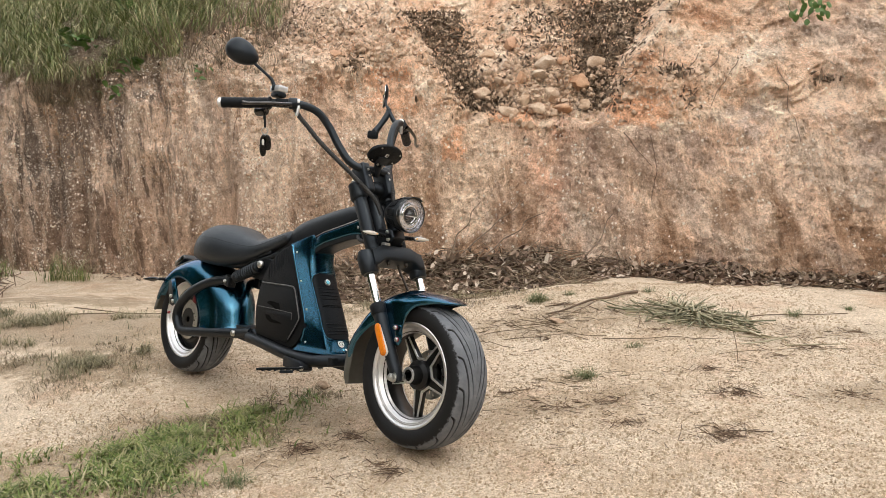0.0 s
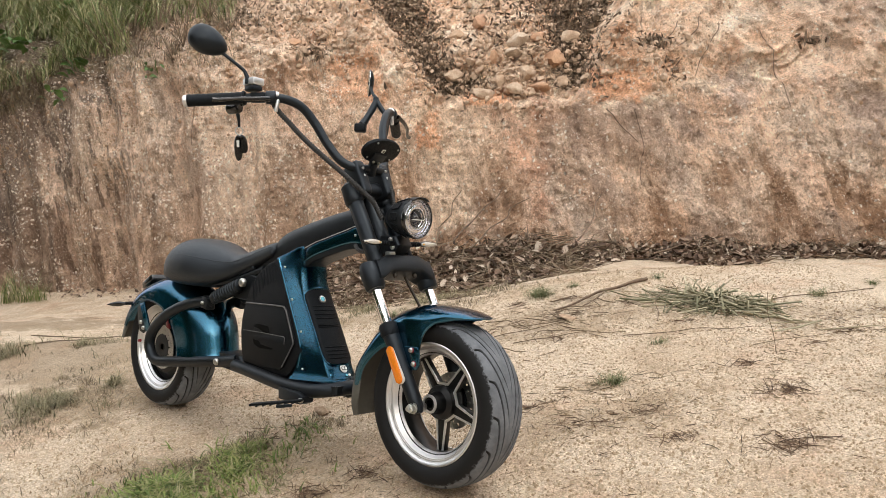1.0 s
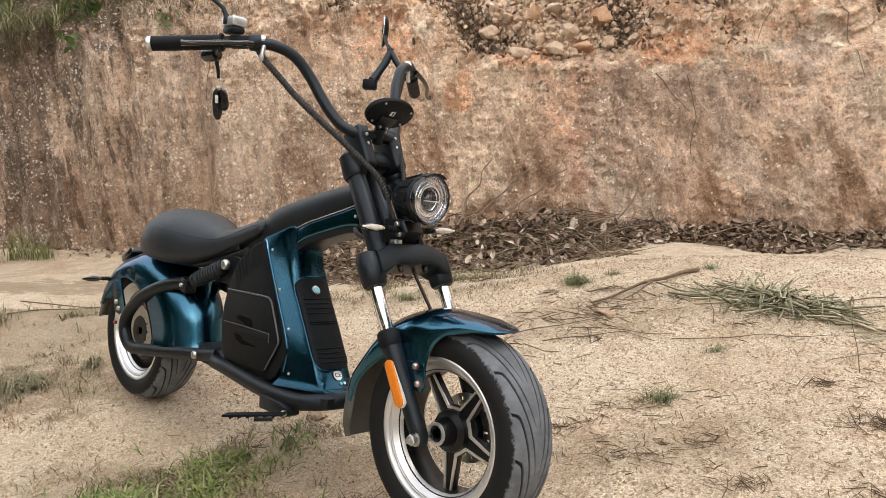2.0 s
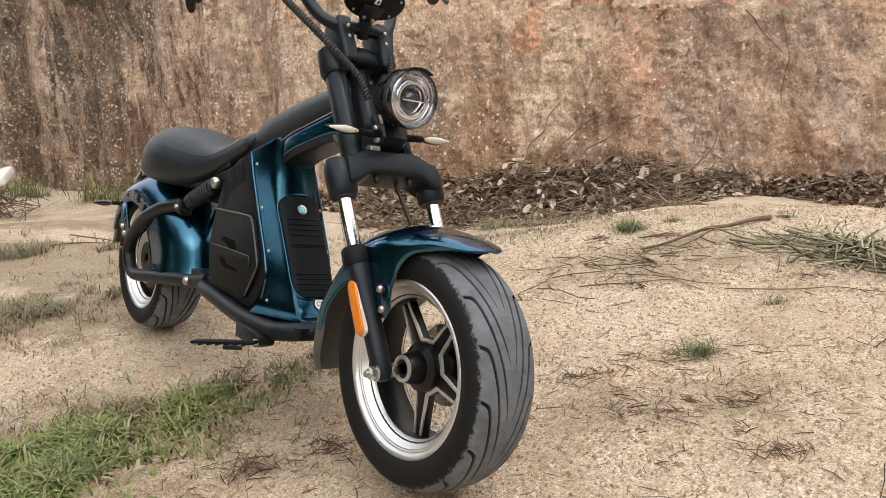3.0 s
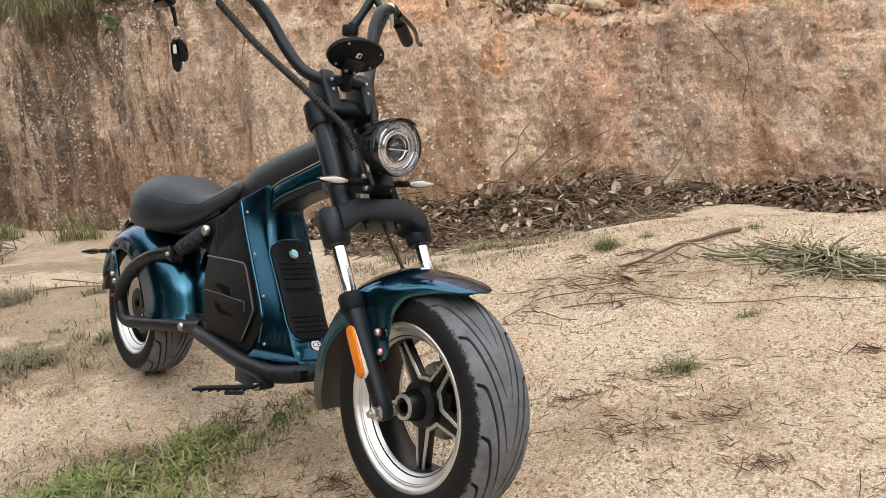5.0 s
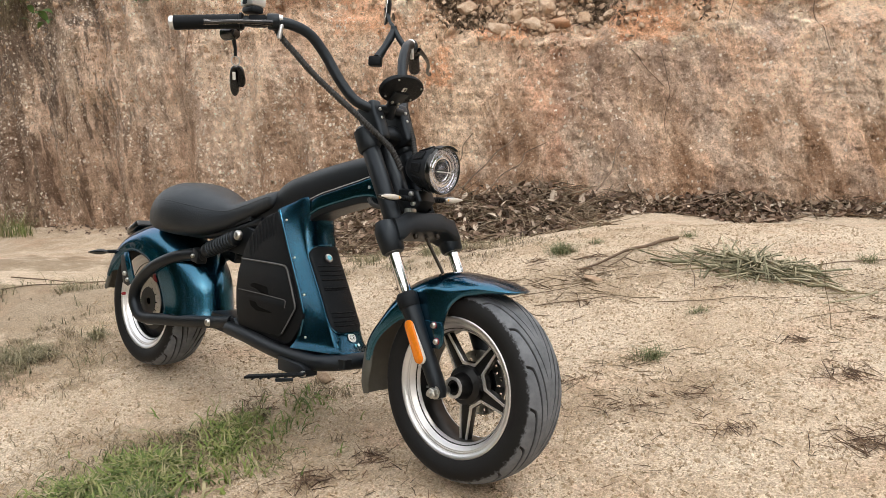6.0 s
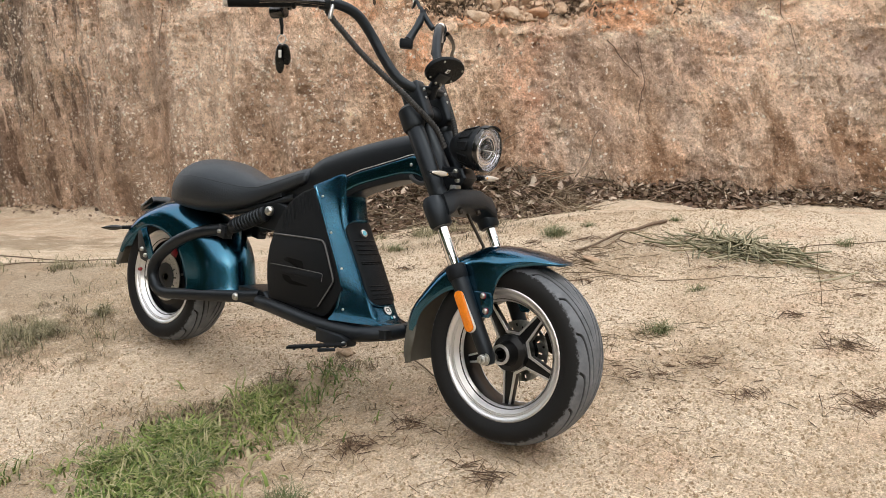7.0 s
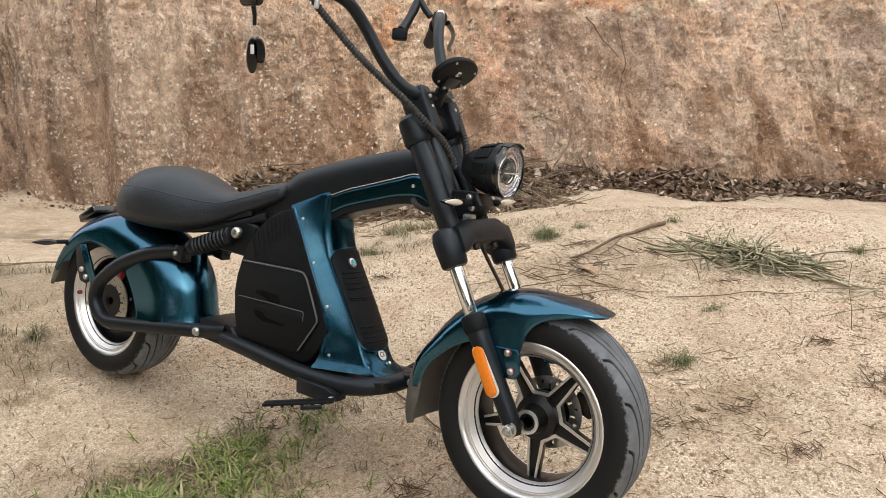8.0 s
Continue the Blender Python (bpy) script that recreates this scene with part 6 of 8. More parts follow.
# ---- the keys that hang from the switch ----
hook = SCOOTER @ Vector((-0.642, -0.275, 0.803))
keys = new("key_bunch")
keys.location = hook
tagged(keys, "black car-style fob and key on a steel ring", "keys")
bm = bmesh.new()
tube(bm, [(0, 0, 0.004), (0.002, 0.001, -0.020), (0.001, 0.002, -0.040)], [0.006, 0.0045, 0.004], 8)
part("strap", bm, SATIN, keys)
bm = bmesh.new()
tube(bm, [(0.011 * math.cos(2 * math.pi * k / 20), 0.002, -0.052 + 0.012 * math.sin(2 * math.pi * k / 20)) for k in range(21)], 0.0016, 6)
part("key_ring", bm, STEEL, keys)
for dx, tilt, l0 in ((-0.004, 3, 0.078), (0.007, -5, 0.056)):
    bm = bmesh.new()
    m = Matrix.Translation((dx, 0.0, -0.064)) @ Matrix.Rotation(radians(tilt), 4, "Y")
    out = [(0.0125 * math.cos(2 * math.pi * k / 24), -l0 / 2 + (l0 / 2) * math.copysign(abs(math.sin(2 * math.pi * k / 24)) ** 0.75, math.sin(2 * math.pi * k / 24))) for k in range(24)]
    slab(bm, out, -0.006, 0.006, 0.003, m)
    fob = part("fob", bm, GLOSS, keys)
    if dx < 0:
        bm = bmesh.new()
        block(bm, (0.008, 0.002, 0.020), m @ Matrix.Translation((0.0, -0.0065, -0.026)), 0.0008, 1)
        part("button", bm, WHITE, fob, "pale button")


# ---- plants, litter and stones ----
def plant_material(name, colours, rough=0.6, trans=0.25):
    m = bpy.data.materials.new(name)
    m.use_nodes = True
    n, l, b = nodes_of(m)
    g = n.new("ShaderNodeNewGeometry")
    col = ramp_node(n, l, g.outputs["Random Per Island"], [(i / max(1, len(colours) - 1), c) for i, c in enumerate(colours)])
    tc = n.new("ShaderNodeTexCoord").outputs["Object"]
    col = mix_node(n, l, map_node(n, l, noise_node(n, l, tc, 24.0, 4, 0.7), 0.35, 0.7, 0.0, 0.35), col, tuple(c * 0.6 for c in colours[0]))
    l.new(col, b.inputs["Base Color"])
    b.inputs["Roughness"].default_value = rough
    b.inputs["Specular IOR Level"].default_value = 0.3
    return m


GREEN = plant_material("green_grass", [(0.050, 0.080, 0.018), (0.125, 0.185, 0.040), (0.20, 0.255, 0.066), (0.31, 0.30, 0.13), (0.46, 0.40, 0.25)])
TUFT = plant_material("tuft_grass", [(0.07, 0.10, 0.038), (0.13, 0.16, 0.065), (0.20, 0.20, 0.10), (0.30, 0.25, 0.15)])
DRY = plant_material("dry_grass", [(0.09, 0.066, 0.042), (0.17, 0.125, 0.075), (0.28, 0.22, 0.135), (0.38, 0.31, 0.20)])
LONG = plant_material("bank_grass", [(0.055, 0.080, 0.026), (0.15, 0.20, 0.062), (0.25, 0.28, 0.11), (0.40, 0.37, 0.20), (0.58, 0.50, 0.33)])
OLIVE = plant_material("olive_grass", [(0.085, 0.080, 0.042), (0.16, 0.145, 0.075), (0.26, 0.225, 0.13), (0.38, 0.325, 0.21)])
STRAW = plant_material("cut_grass", [(0.13, 0.13, 0.075), (0.25, 0.235, 0.145), (0.42, 0.37, 0.25), (0.60, 0.53, 0.38)])
LITTER = plant_material("dead_leaves", [(0.052, 0.031, 0.020), (0.11, 0.066, 0.043), (0.19, 0.121, 0.083), (0.33, 0.235, 0.17), (0.62, 0.52, 0.42)], 0.7)
DARK_LITTER = plant_material("dark_leaves", [(0.050, 0.034, 0.022), (0.11, 0.073, 0.047), (0.18, 0.122, 0.08), (0.28, 0.195, 0.135), (0.48, 0.37, 0.27)], 0.75)
LEAF = plant_material("green_leaf", [(0.06, 0.12, 0.03), (0.10, 0.17, 0.045), (0.16, 0.22, 0.07)], 0.4)
STICK = plant_material("dead_wood", [(0.12, 0.085, 0.055), (0.20, 0.145, 0.095), (0.30, 0.235, 0.165)], 0.8)
BARK = material("twig_bark", (0.16, 0.11, 0.075), 0.85, vary=0.4, scale=60, bump=0.5, bump_scale=200)
ROOT = material("root_bark", (0.17, 0.115, 0.080), 0.9, vary=0.4, scale=60, bump=0.4, bump_scale=200)


def rock_material(name, a, b_):
    m = bpy.data.materials.new(name)
    m.use_nodes = True
    n, l, b = nodes_of(m)
    tc = n.new("ShaderNodeTexCoord").outputs["Object"]
    oi = n.new("ShaderNodeObjectInfo")
    col = mix_node(n, l, map_node(n, l, noise_node(n, l, tc, 14, 7, 0.7), 0.35, 0.68), a, b_)
    col = mix_node(n, l, map_node(n, l, oi.outputs["Random"], 0, 1, 0, 0.5), col, (0.42, 0.25, 0.14))
    fine = noise_node(n, l, tc, 90, 5, 0.7)
    col = mix_node(n, l, 0.6, col, ramp_node(n, l, fine, [(0.3, (0.5, 0.47, 0.44)), (0.7, (1.25, 1.22, 1.2))]), "MULTIPLY")
    l.new(col, b.inputs["Base Color"])
    b.inputs["Roughness"].default_value = 0.92
    b.inputs["Specular IOR Level"].default_value = 0.2
    l.new(bump_node(n, l, fine, 0.6, 0.01), b.inputs["Normal"])
    return m


ROCK = rock_material("pale_stone", (0.42, 0.31, 0.225), (0.66, 0.56, 0.45))
CRUMB = rock_material("earth_crumbs", (0.44, 0.30, 0.205), (0.62, 0.49, 0.38))
CLOD = rock_material("red_earth_clod", (0.44, 0.25, 0.16), (0.58, 0.39, 0.27))


def gz(x, y):
    return float(ground_top(np.array(x), np.array(y)))


def blades_mesh(name, roots, height, lean, width, seed, mat_, seg=3, curl=0.6, up=None):
    """Many grass blades as tapering bent strips in one mesh. roots: n x 3."""
    r = rng(seed)
    n = len(roots)
    h = height * r.uniform(0.5, 1.15, n)
    az = r.uniform(0, 2 * np.pi, n)
    ln = lean * r.uniform(0.3, 1.2, n)
    dirx, diry = np.cos(az), np.sin(az)
    wx, wy = -diry, dirx
    verts = []
    for k in range(seg + 1):
        t = k / seg
        reach = h * np.sin(np.minimum(ln * (t + curl * t * t), 1.9)) * t
        rise = h * t * np.cos(np.minimum(ln * (0.5 * t + curl * t * t), 1.75))
        c = np.stack([roots[:, 0] + dirx * reach, roots[:, 1] + diry * reach, roots[:, 2] + rise], 1)
        w = width * (1 - t) ** 0.6 * r.uniform(0.7, 1.2, n)
        if k < seg:
            verts += [c - np.stack([wx * w, wy * w, 0 * w], 1), c + np.stack([wx * w, wy * w, 0 * w], 1)]
        else:
            verts += [c]
    m = 2 * seg + 1
    V = np.stack(verts, 1).reshape(-1, 3)
    base = (np.arange(n) * m)[:, None]
    quads = [base + np.array([2 * k, 2 * k + 1, 2 * k + 3, 2 * k + 2]) for k in range(seg - 1)]
    tris = base + np.array([2 * seg - 2, 2 * seg - 1, 2 * seg])
    faces = np.concatenate(quads).tolist() + tris.tolist()
    return from_arrays(name, V, faces, mat_, 180)


def flakes_mesh(name, at, size, seed, mat_, tilt=0.5, normal=None, slender=2.0):
    """Many curled dead leaves in one mesh: six points each, folded along the rib."""
    r = rng(seed)
    n = len(at)
    L_ = size * r.uniform(0.5, 1.4, n)
    W_ = L_ / slender * r.uniform(0.7, 1.3, n)
    shape = np.array([(-0.5, 0, 0), (-0.15, 0.5, 0.12), (0.25, 0.38, 0.16), (0.5, 0, 0.10), (0.25, -0.38, 0.16), (-0.15, -0.5, 0.12)])
    a = r.uniform(0, 2 * np.pi, n)
    p, q = r.normal(0, tilt, n), r.normal(0, tilt, n)
    fold = r.uniform(0.3, 2.0, n)
    loc_ = np.stack([shape[None, :, 0] * L_[:, None], shape[None, :, 1] * W_[:, None], shape[None, :, 2] * (W_ * fold)[:, None]], -1)
    ca, sa, cp, sp_, cq, sq = np.cos(a), np.sin(a), np.cos(p), np.sin(p), np.cos(q), np.sin(q)
    x, y, z = loc_[..., 0], loc_[..., 1], loc_[..., 2]
    y, z = y * cp[:, None] - z * sp_[:, None], y * sp_[:, None] + z * cp[:, None]
    x, z = x * cq[:, None] + z * sq[:, None], -x * sq[:, None] + z * cq[:, None]
    x, y = x * ca[:, None] - y * sa[:, None], x * sa[:, None] + y * ca[:, None]
    V = (np.stack([x, y, z], -1) + at[:, None, :]).reshape(-1, 3)
    b = (np.arange(n) * 6)[:, None]
    faces = np.concatenate([b + np.array(f) for f in ((0, 1, 2), (0, 2, 3), (0, 3, 4), (0, 4, 5))])
    return from_arrays(name, V, faces, mat_, 180)


def grains_mesh(name, at, size, seed, mat_, lumps=False):
    """Many angular grains: squashed octahedra, or twenty-sided lumps."""
    r = rng(seed)
    n = len(at)
    if lumps:
        g = (1 + 5 ** 0.5) / 2
        form = np.array([(-1, g, 0), (1, g, 0), (-1, -g, 0), (1, -g, 0), (0, -1, g), (0, 1, g), (0, -1, -g), (0, 1, -g), (g, 0, -1), (g, 0, 1), (-g, 0, -1), (-g, 0, 1)]) / 1.9
        tri = ((0, 11, 5), (0, 5, 1), (0, 1, 7), (0, 7, 10), (0, 10, 11), (1, 5, 9), (5, 11, 4), (11, 10, 2), (10, 7, 6), (7, 1, 8), (3, 9, 4), (3, 4, 2), (3, 2, 6), (3, 6, 8), (3, 8, 9), (4, 9, 5), (2, 4, 11), (6, 2, 10), (8, 6, 7), (9, 8, 1))
    else:
        form = np.array([(1, 0, 0), (-1, 0, 0), (0, 1, 0), (0, -1, 0), (0, 0, 1), (0, 0, -1)], float)
        tri = ((0, 2, 4), (2, 1, 4), (1, 3, 4), (3, 0, 4), (2, 0, 5), (1, 2, 5), (3, 1, 5), (0, 3, 5))
    k = len(form)
    s_ = size[:, None] * r.uniform(0.6, 1.25, (n, 3))
    a = r.uniform(0, 2 * np.pi, n)
    V = form[None] * s_[:, None, :]
    V = V + r.normal(0, 0.15, (n, k, 3)) * size[:, None, None]
    x, y = V[..., 0].copy(), V[..., 1].copy()
    V[..., 0], V[..., 1] = x * np.cos(a)[:, None] - y * np.sin(a)[:, None], x * np.sin(a)[:, None] + y * np.cos(a)[:, None]
    V = (V + at[:, None, :]).reshape(-1, 3)
    b = (np.arange(n) * k)[:, None]
    faces = np.concatenate([b + np.array(f) for f in tri])
    return from_arrays(name, V, faces, mat_, 30)


def sticks_mesh(name, at, length, radius, seed, mat_, flat=0.25):
    """Many thin sticks as bent three-sided rods."""
    r = rng(seed)
    n = len(at)
    h = length * r.uniform(0.4, 1.3, n)
    a, e = r.uniform(0, 2 * np.pi, n), r.normal(0, flat, n)
    d = np.stack([np.cos(a) * np.cos(e), np.sin(a) * np.cos(e), np.sin(e)], 1)
    side = np.stack([-np.sin(a), np.cos(a), 0 * a], 1)
    up = np.cross(d, side)
    rad = radius * r.uniform(0.5, 1.5, n)
    bend = r.normal(0, 0.06, n) * h
    V = []
    for t, w in ((-0.5, 0.9), (0.0, 1.0), (0.5, 0.55)):
        c = at + d * (h * t)[:, None] + side * (bend * (1 - 4 * t * t))[:, None]
        for k in range(3):
            g = 2 * np.pi * k / 3
            V.append(c + (side * math.cos(g) + up * math.sin(g)) * (rad * w)[:, None])
    V = np.stack(V, 1).reshape(-1, 3)
    b = (np.arange(n) * 9)[:, None]
    fs = []
    for ring in (0, 3):
        for k in range(3):
            j = (k + 1) % 3
            fs.append(b + np.array([ring + k, ring + j, ring + 3 + j, ring + 3 + k]))
    return from_arrays(name, V, np.concatenate(fs), mat_, 180)


def stuff(name, me, label, category):
    return tagged(new(name, me), label, category, kind="stuff")


def ground_points(n, seed, cx, cy, sx, sy, turn=0.0, power=1.0, lift=0.0):
    """Random places on the ground in a soft-edged oval."""
    r = rng(seed)
    rad = np.abs(r.normal(0, 0.55, n)) ** power
    a = r.uniform(0, 2 * np.pi, n)
    u, v = sx * rad * np.cos(a), sy * rad * np.sin(a)
    c, s_ = math.cos(turn), math.sin(turn)
    x, y = cx + u * c - v * s_, cy + u * s_ + v * c
    return np.stack([x, y, ground_top(x, y) + lift], 1)


def clumped(points, seed, scale, keep):
    """Keeps the points where a noise is high, so that growth comes in clumps."""
    v = fbm(points[:, 0] * scale, points[:, 1] * scale, seed, 3)
    return points[v > keep]


# the green strip of grass beside the track
turf = np.concatenate([
    clumped(ground_points(9000, 301, -1.04, 2.50, 0.44, 0.22, radians(38), 1.0), 311, 8, 0.08),
    clumped(ground_points(5200, 304, -0.88, 2.59, 0.26, 0.13, radians(28), 1.0), 314, 9, 0.0),
    clumped(ground_points(3400, 305, -0.88, 2.38, 0.32, 0.20, radians(35), 1.0), 315, 9, 0.06),
    clumped(ground_points(800, 302, -0.70, 2.78, 0.28, 0.12, radians(30), 1.0), 312, 8, 0.05),
    clumped(ground_points(4200, 303, -1.25, 2.24, 0.50, 0.24, radians(35), 1.0), 313, 6, 0.12)])
broad = np.concatenate([
    clumped(ground_points(520, 306, -0.92, 2.60, 0.26, 0.10, radians(28), 1.0), 316, 9, -0.1),
    clumped(ground_points(300, 307, -0.95, 2.36, 0.32, 0.16, radians(30), 1.0), 317, 9, 0.05)])
stuff("broad_grass", blades_mesh("broad_grass", broad, 0.055, 1.8, 0.0052, 22, GREEN), "broad-bladed green grass in the low strip", "grass")
stuff("grass", blades_mesh("grass", turf, 0.056, 1.7, 0.0031, 21, GREEN), "low green grass strip growing through the sand", "grass")
sparse = np.concatenate([clumped(ground_points(9000, 304, -0.62, 2.76, 0.60, 0.25, radians(10), 1.2), 321, 7, 0.0), clumped(ground_points(5200, 305, -1.75, 3.5, 0.55, 0.6, 0.5), 322, 6, 0.15),
                         clumped(ground_points(6500, 306, -0.05, 4.55, 0.8, 0.50, 0.0), 323, 5, 0.1), clumped(ground_points(2500, 307, -1.05, 2.1, 0.5, 0.3, 0.0), 324, 6, 0.2)])
stuff("thin_grass", blades_mesh("thin_grass", sparse, 0.050, 2.6, 0.0015, 22, DRY), "sparse dry grass lying on the sand", "grass")
leftgrass = np.concatenate([clumped(ground_points(9000, 308, -2.05, 4.10, 0.50, 0.32, 0.2), 331, 5, 0.0), clumped(ground_points(5000, 309, -1.50, 3.58, 0.34, 0.2, 0.4), 332, 6, 0.05),
                            clumped(ground_points(3500, 310, -2.7, 4.4, 0.6, 0.4, 0.2), 333, 5, 0.1), clumped(ground_points(2500, 314, -0.1, 4.65, 0.7, 0.35, 0.0), 334, 5, 0.15)])
stuff("olive_grass", blades_mesh("olive_grass", leftgrass, 0.085, 2.1, 0.0018, 23, OLIVE), "olive and straw-coloured grass in patches", "grass")


WITHER = plant_material("withered_sprigs", [(0.060, 0.038, 0.026), (0.12, 0.075, 0.050), (0.20, 0.125, 0.080), (0.32, 0.23, 0.15)], 0.8)


def tuft(x, y, size, mat_, label, seed, n=110, lean=1.0):
    """A single bunch of grass; a withered one lies flat and sprawls."""
    r = rng(seed)
    p = np.stack([r.normal(0, size * 0.30, n), r.normal(0, size * 0.22, n), np.zeros(n) - 0.004], 1)
    if mat_ is DRY:
        p = p[: n // 3] * np.array([1.5, 1.0, 1.0]) + np.array([0, 0, 0.010])
        me = sticks_mesh("grass_tuft", p, size * 0.95, 0.0011, seed, WITHER, 0.22)
    else:
        me = blades_mesh("grass_tuft", p, size, lean, max(0.0012, size * 0.012), seed, mat_, 4, 0.5)
    ob = new("grass_tuft", me)
    ob.location = (x, y, gz(x, y))
    return tagged(ob, label, "grass tuft", "grass tufts on the sand")


SPIKY, BROWNISH, PALE = "green spiky grass tuft on the sand", "withered brown grass tuft on the sand", "pale green low grass tuft on the sand"
for k, (x, y, size, mat_, label, n) in enumerate([
        (0.53, 4.06, 0.105, TUFT, SPIKY, 240), (0.575, 2.89, 0.080, TUFT, PALE, 130), (0.70, 4.10, 0.055, TUFT, PALE, 60), (0.637, 3.88, 0.07, DRY, BROWNISH, 90), (0.47, 3.42, 0.075, DRY, BROWNISH, 80),
        (0.98, 3.36, 0.05, DRY, BROWNISH, 60), (0.83, 3.18, 0.06, TUFT, PALE, 50), (1.04, 2.90, 0.055, DRY, BROWNISH, 90), (0.36, 2.60, 0.06, DRY, BROWNISH, 70), (0.60, 2.60, 0.055, DRY, BROWNISH, 70), (1.05, 2.62, 0.085, DRY, BROWNISH, 120),
        (0.89, 2.26, 0.095, DRY, BROWNISH, 150), (1.68, 3.58, 0.075, TUFT, PALE, 80), (1.10, 4.03, 0.06, TUFT, PALE, 70), (2.00, 3.70, 0.06, TUFT, PALE, 60), (1.54, 3.12, 0.07, DRY, BROWNISH, 70),
        (0.25, 2.80, 0.045, DRY, BROWNISH, 60), (0.62, 2.36, 0.05, DRY, BROWNISH, 60), (-0.45, 2.44, 0.065, DRY, BROWNISH, 110), (-0.13, 2.18, 0.06, DRY, BROWNISH, 90), (-0.29, 2.52, 0.06, DRY, BROWNISH, 80),
        (-0.62, 2.24, 0.08, TUFT, PALE, 120), (0.12, 4.48, 0.08, DRY, BROWNISH, 90), (-0.12, 4.60, 0.08, DRY, BROWNISH, 90), (0.40, 4.00, 0.06, DRY, BROWNISH, 70), (-0.22, 4.22, 0.09, TUFT, PALE, 110),
        (-0.20, 3.90, 0.07, DRY, BROWNISH, 80), (-0.88, 2.42, 0.10, TUFT, SPIKY, 150), (0.44, 2.56, 0.045, DRY, BROWNISH, 60), (1.85, 3.35, 0.06, DRY, BROWNISH, 60), (1.36, 3.02, 0.05, DRY, BROWNISH, 50)]):
    tuft(x, y, size * (0.82 if mat_ is TUFT else 1.15), mat_, label, 400 + k, n, 1.9)

# foot of the bank: green weeds by the weathered stretch
for k, (x, y, size, mat_) in enumerate([(-4.45, 7.45, 0.24, GREEN), (-4.25, 7.40, 0.20, GREEN), (-3.55, 7.15, 0.30, LONG), (-3.35, 7.12, 0.18, GREEN), (-4.7, 7.4, 0.26, LONG), (-4.95, 7.3, 0.34, LONG), (-5.1, 7.5, 0.30, LONG)]):
    ob = tuft(x, y, size, mat_, "green weed clump at the foot of the bank", 460 + k, 110, 0.9)
    tagged(ob, group="weeds along the bank")


def twig(pts, r0, r1, mat_, label, name="twig", group="twigs on the sand"):
    bm = bmesh.new()
    tube(bm, pts, list(np.linspace(r0, r1, len(pts))), 7, 4)
    me = bpy.data.meshes.new(name)
    bm.to_mesh(me)
    bm.free()
    finish(me, mat_, 60)
    return tagged(new(name, me), label, name, group)


def lying(x0, y0, x1, y1, n, wob, seed, lift=0.008, arch=0.0):
    r = rng(seed)
    out = []
    for k in range(n):
        t = k / (n - 1)
        x, y = x0 + (x1 - x0) * t + r.normal(0, wob), y0 + (y1 - y0) * t + r.normal(0, wob)
        out.append((x, y, gz(x, y) + lift + arch * math.sin(math.pi * t)))
    return out


twig(lying(0.53, 3.76, 1.035, 3.975, 7, 0.005, 1, 0.012, 0.006), 0.004, 0.009, BARK, "long grey-brown stick lying on the sand")
twig(lying(0.66, 3.78, 0.92, 3.98, 5, 0.008, 2, 0.004), 0.002, 0.0014, BARK, "thin dry twig on the sand")
twig(lying(0.20, 3.60, 0.52, 3.58, 5, 0.006, 3, 0.004), 0.002, 0.0014, STICK, "thin dry twig on the sand")
twig(lying(0.30, 3.46, 0.62, 3.42, 5, 0.006, 4, 0.004), 0.002, 0.0014, STICK, "thin dry twig on the sand")
twig(lying(0.42, 3.55, 0.74, 3.33, 5, 0.006, 5, 0.004), 0.0018, 0.0012, STICK, "pale broken stalk on the sand")
twig(lying(0.10, 3.38, 0.24, 3.66, 5, 0.012, 6, 0.004, 0.004), 0.0018, 0.0012, STICK, "crooked thin twig on the sand")
twig(lying(0.72, 3.30, 1.22, 3.22, 6, 0.008, 7), 0.0018, 0.0012, STICK, "thin straight stalk on the sand")
twig(lying(0.92, 3.42, 1.05, 3.80, 6, 0.014, 8, 0.006, 0.015), 0.002, 0.0014, BARK, "crooked thin twig on the sand")
twig(lying(1.46, 3.55, 1.95, 3.62, 5, 0.01, 9), 0.0025, 0.0018, BARK, "dark thin twig on the sand")
twig(lying(1.15, 3.05, 1.72, 3.10, 6, 0.012, 10), 0.0012, 0.001, DRY, "thin runner of dead grass")
twig(lying(-0.28, 2.98, -0.10, 2.55, 5, 0.01, 11), 0.003, 0.002, STICK, "thin pale stalk on the sand")
twig([(1.18, 2.95, gz(1.18, 2.95)), (1.17, 2.96, 0.24), (1.15, 2.97, 0.32), (1.15, 2.975, 0.39)], 0.0013, 0.0008, STICK, "thin upright dry stem")
twig(lying(-2.3, 4.75, -1.5, 4.55, 6, 0.02, 12), 0.0035, 0.002, BARK, "dark stick half sunk in the sand")
twig(lying(-2.2, 4.45, -1.55, 4.60, 6, 0.02, 13), 0.003, 0.002, BARK, "dark stick half sunk in the sand")

stray = clumped(ground_points(110, 91, 0.55, 3.65, 0.75, 0.36, 0.1), 92, 2.5, -0.2)
stuff("stray_sticks", sticks_mesh("stray_sticks", stray + np.array([0, 0, 0.004]), 0.14, 0.0019, 93, STICK, 0.03), "thin broken sticks and stalks strewn on the sand", "sticks")
stray = ground_points(220, 94, 0.5, 2.9, 1.1, 0.7)
stuff("stray_stalks", sticks_mesh("stray_stalks", stray + np.array([0, 0, 0.003]), 0.06, 0.0011, 95, DRY, 0.08), "short dead stalks strewn on the sand", "stalks")

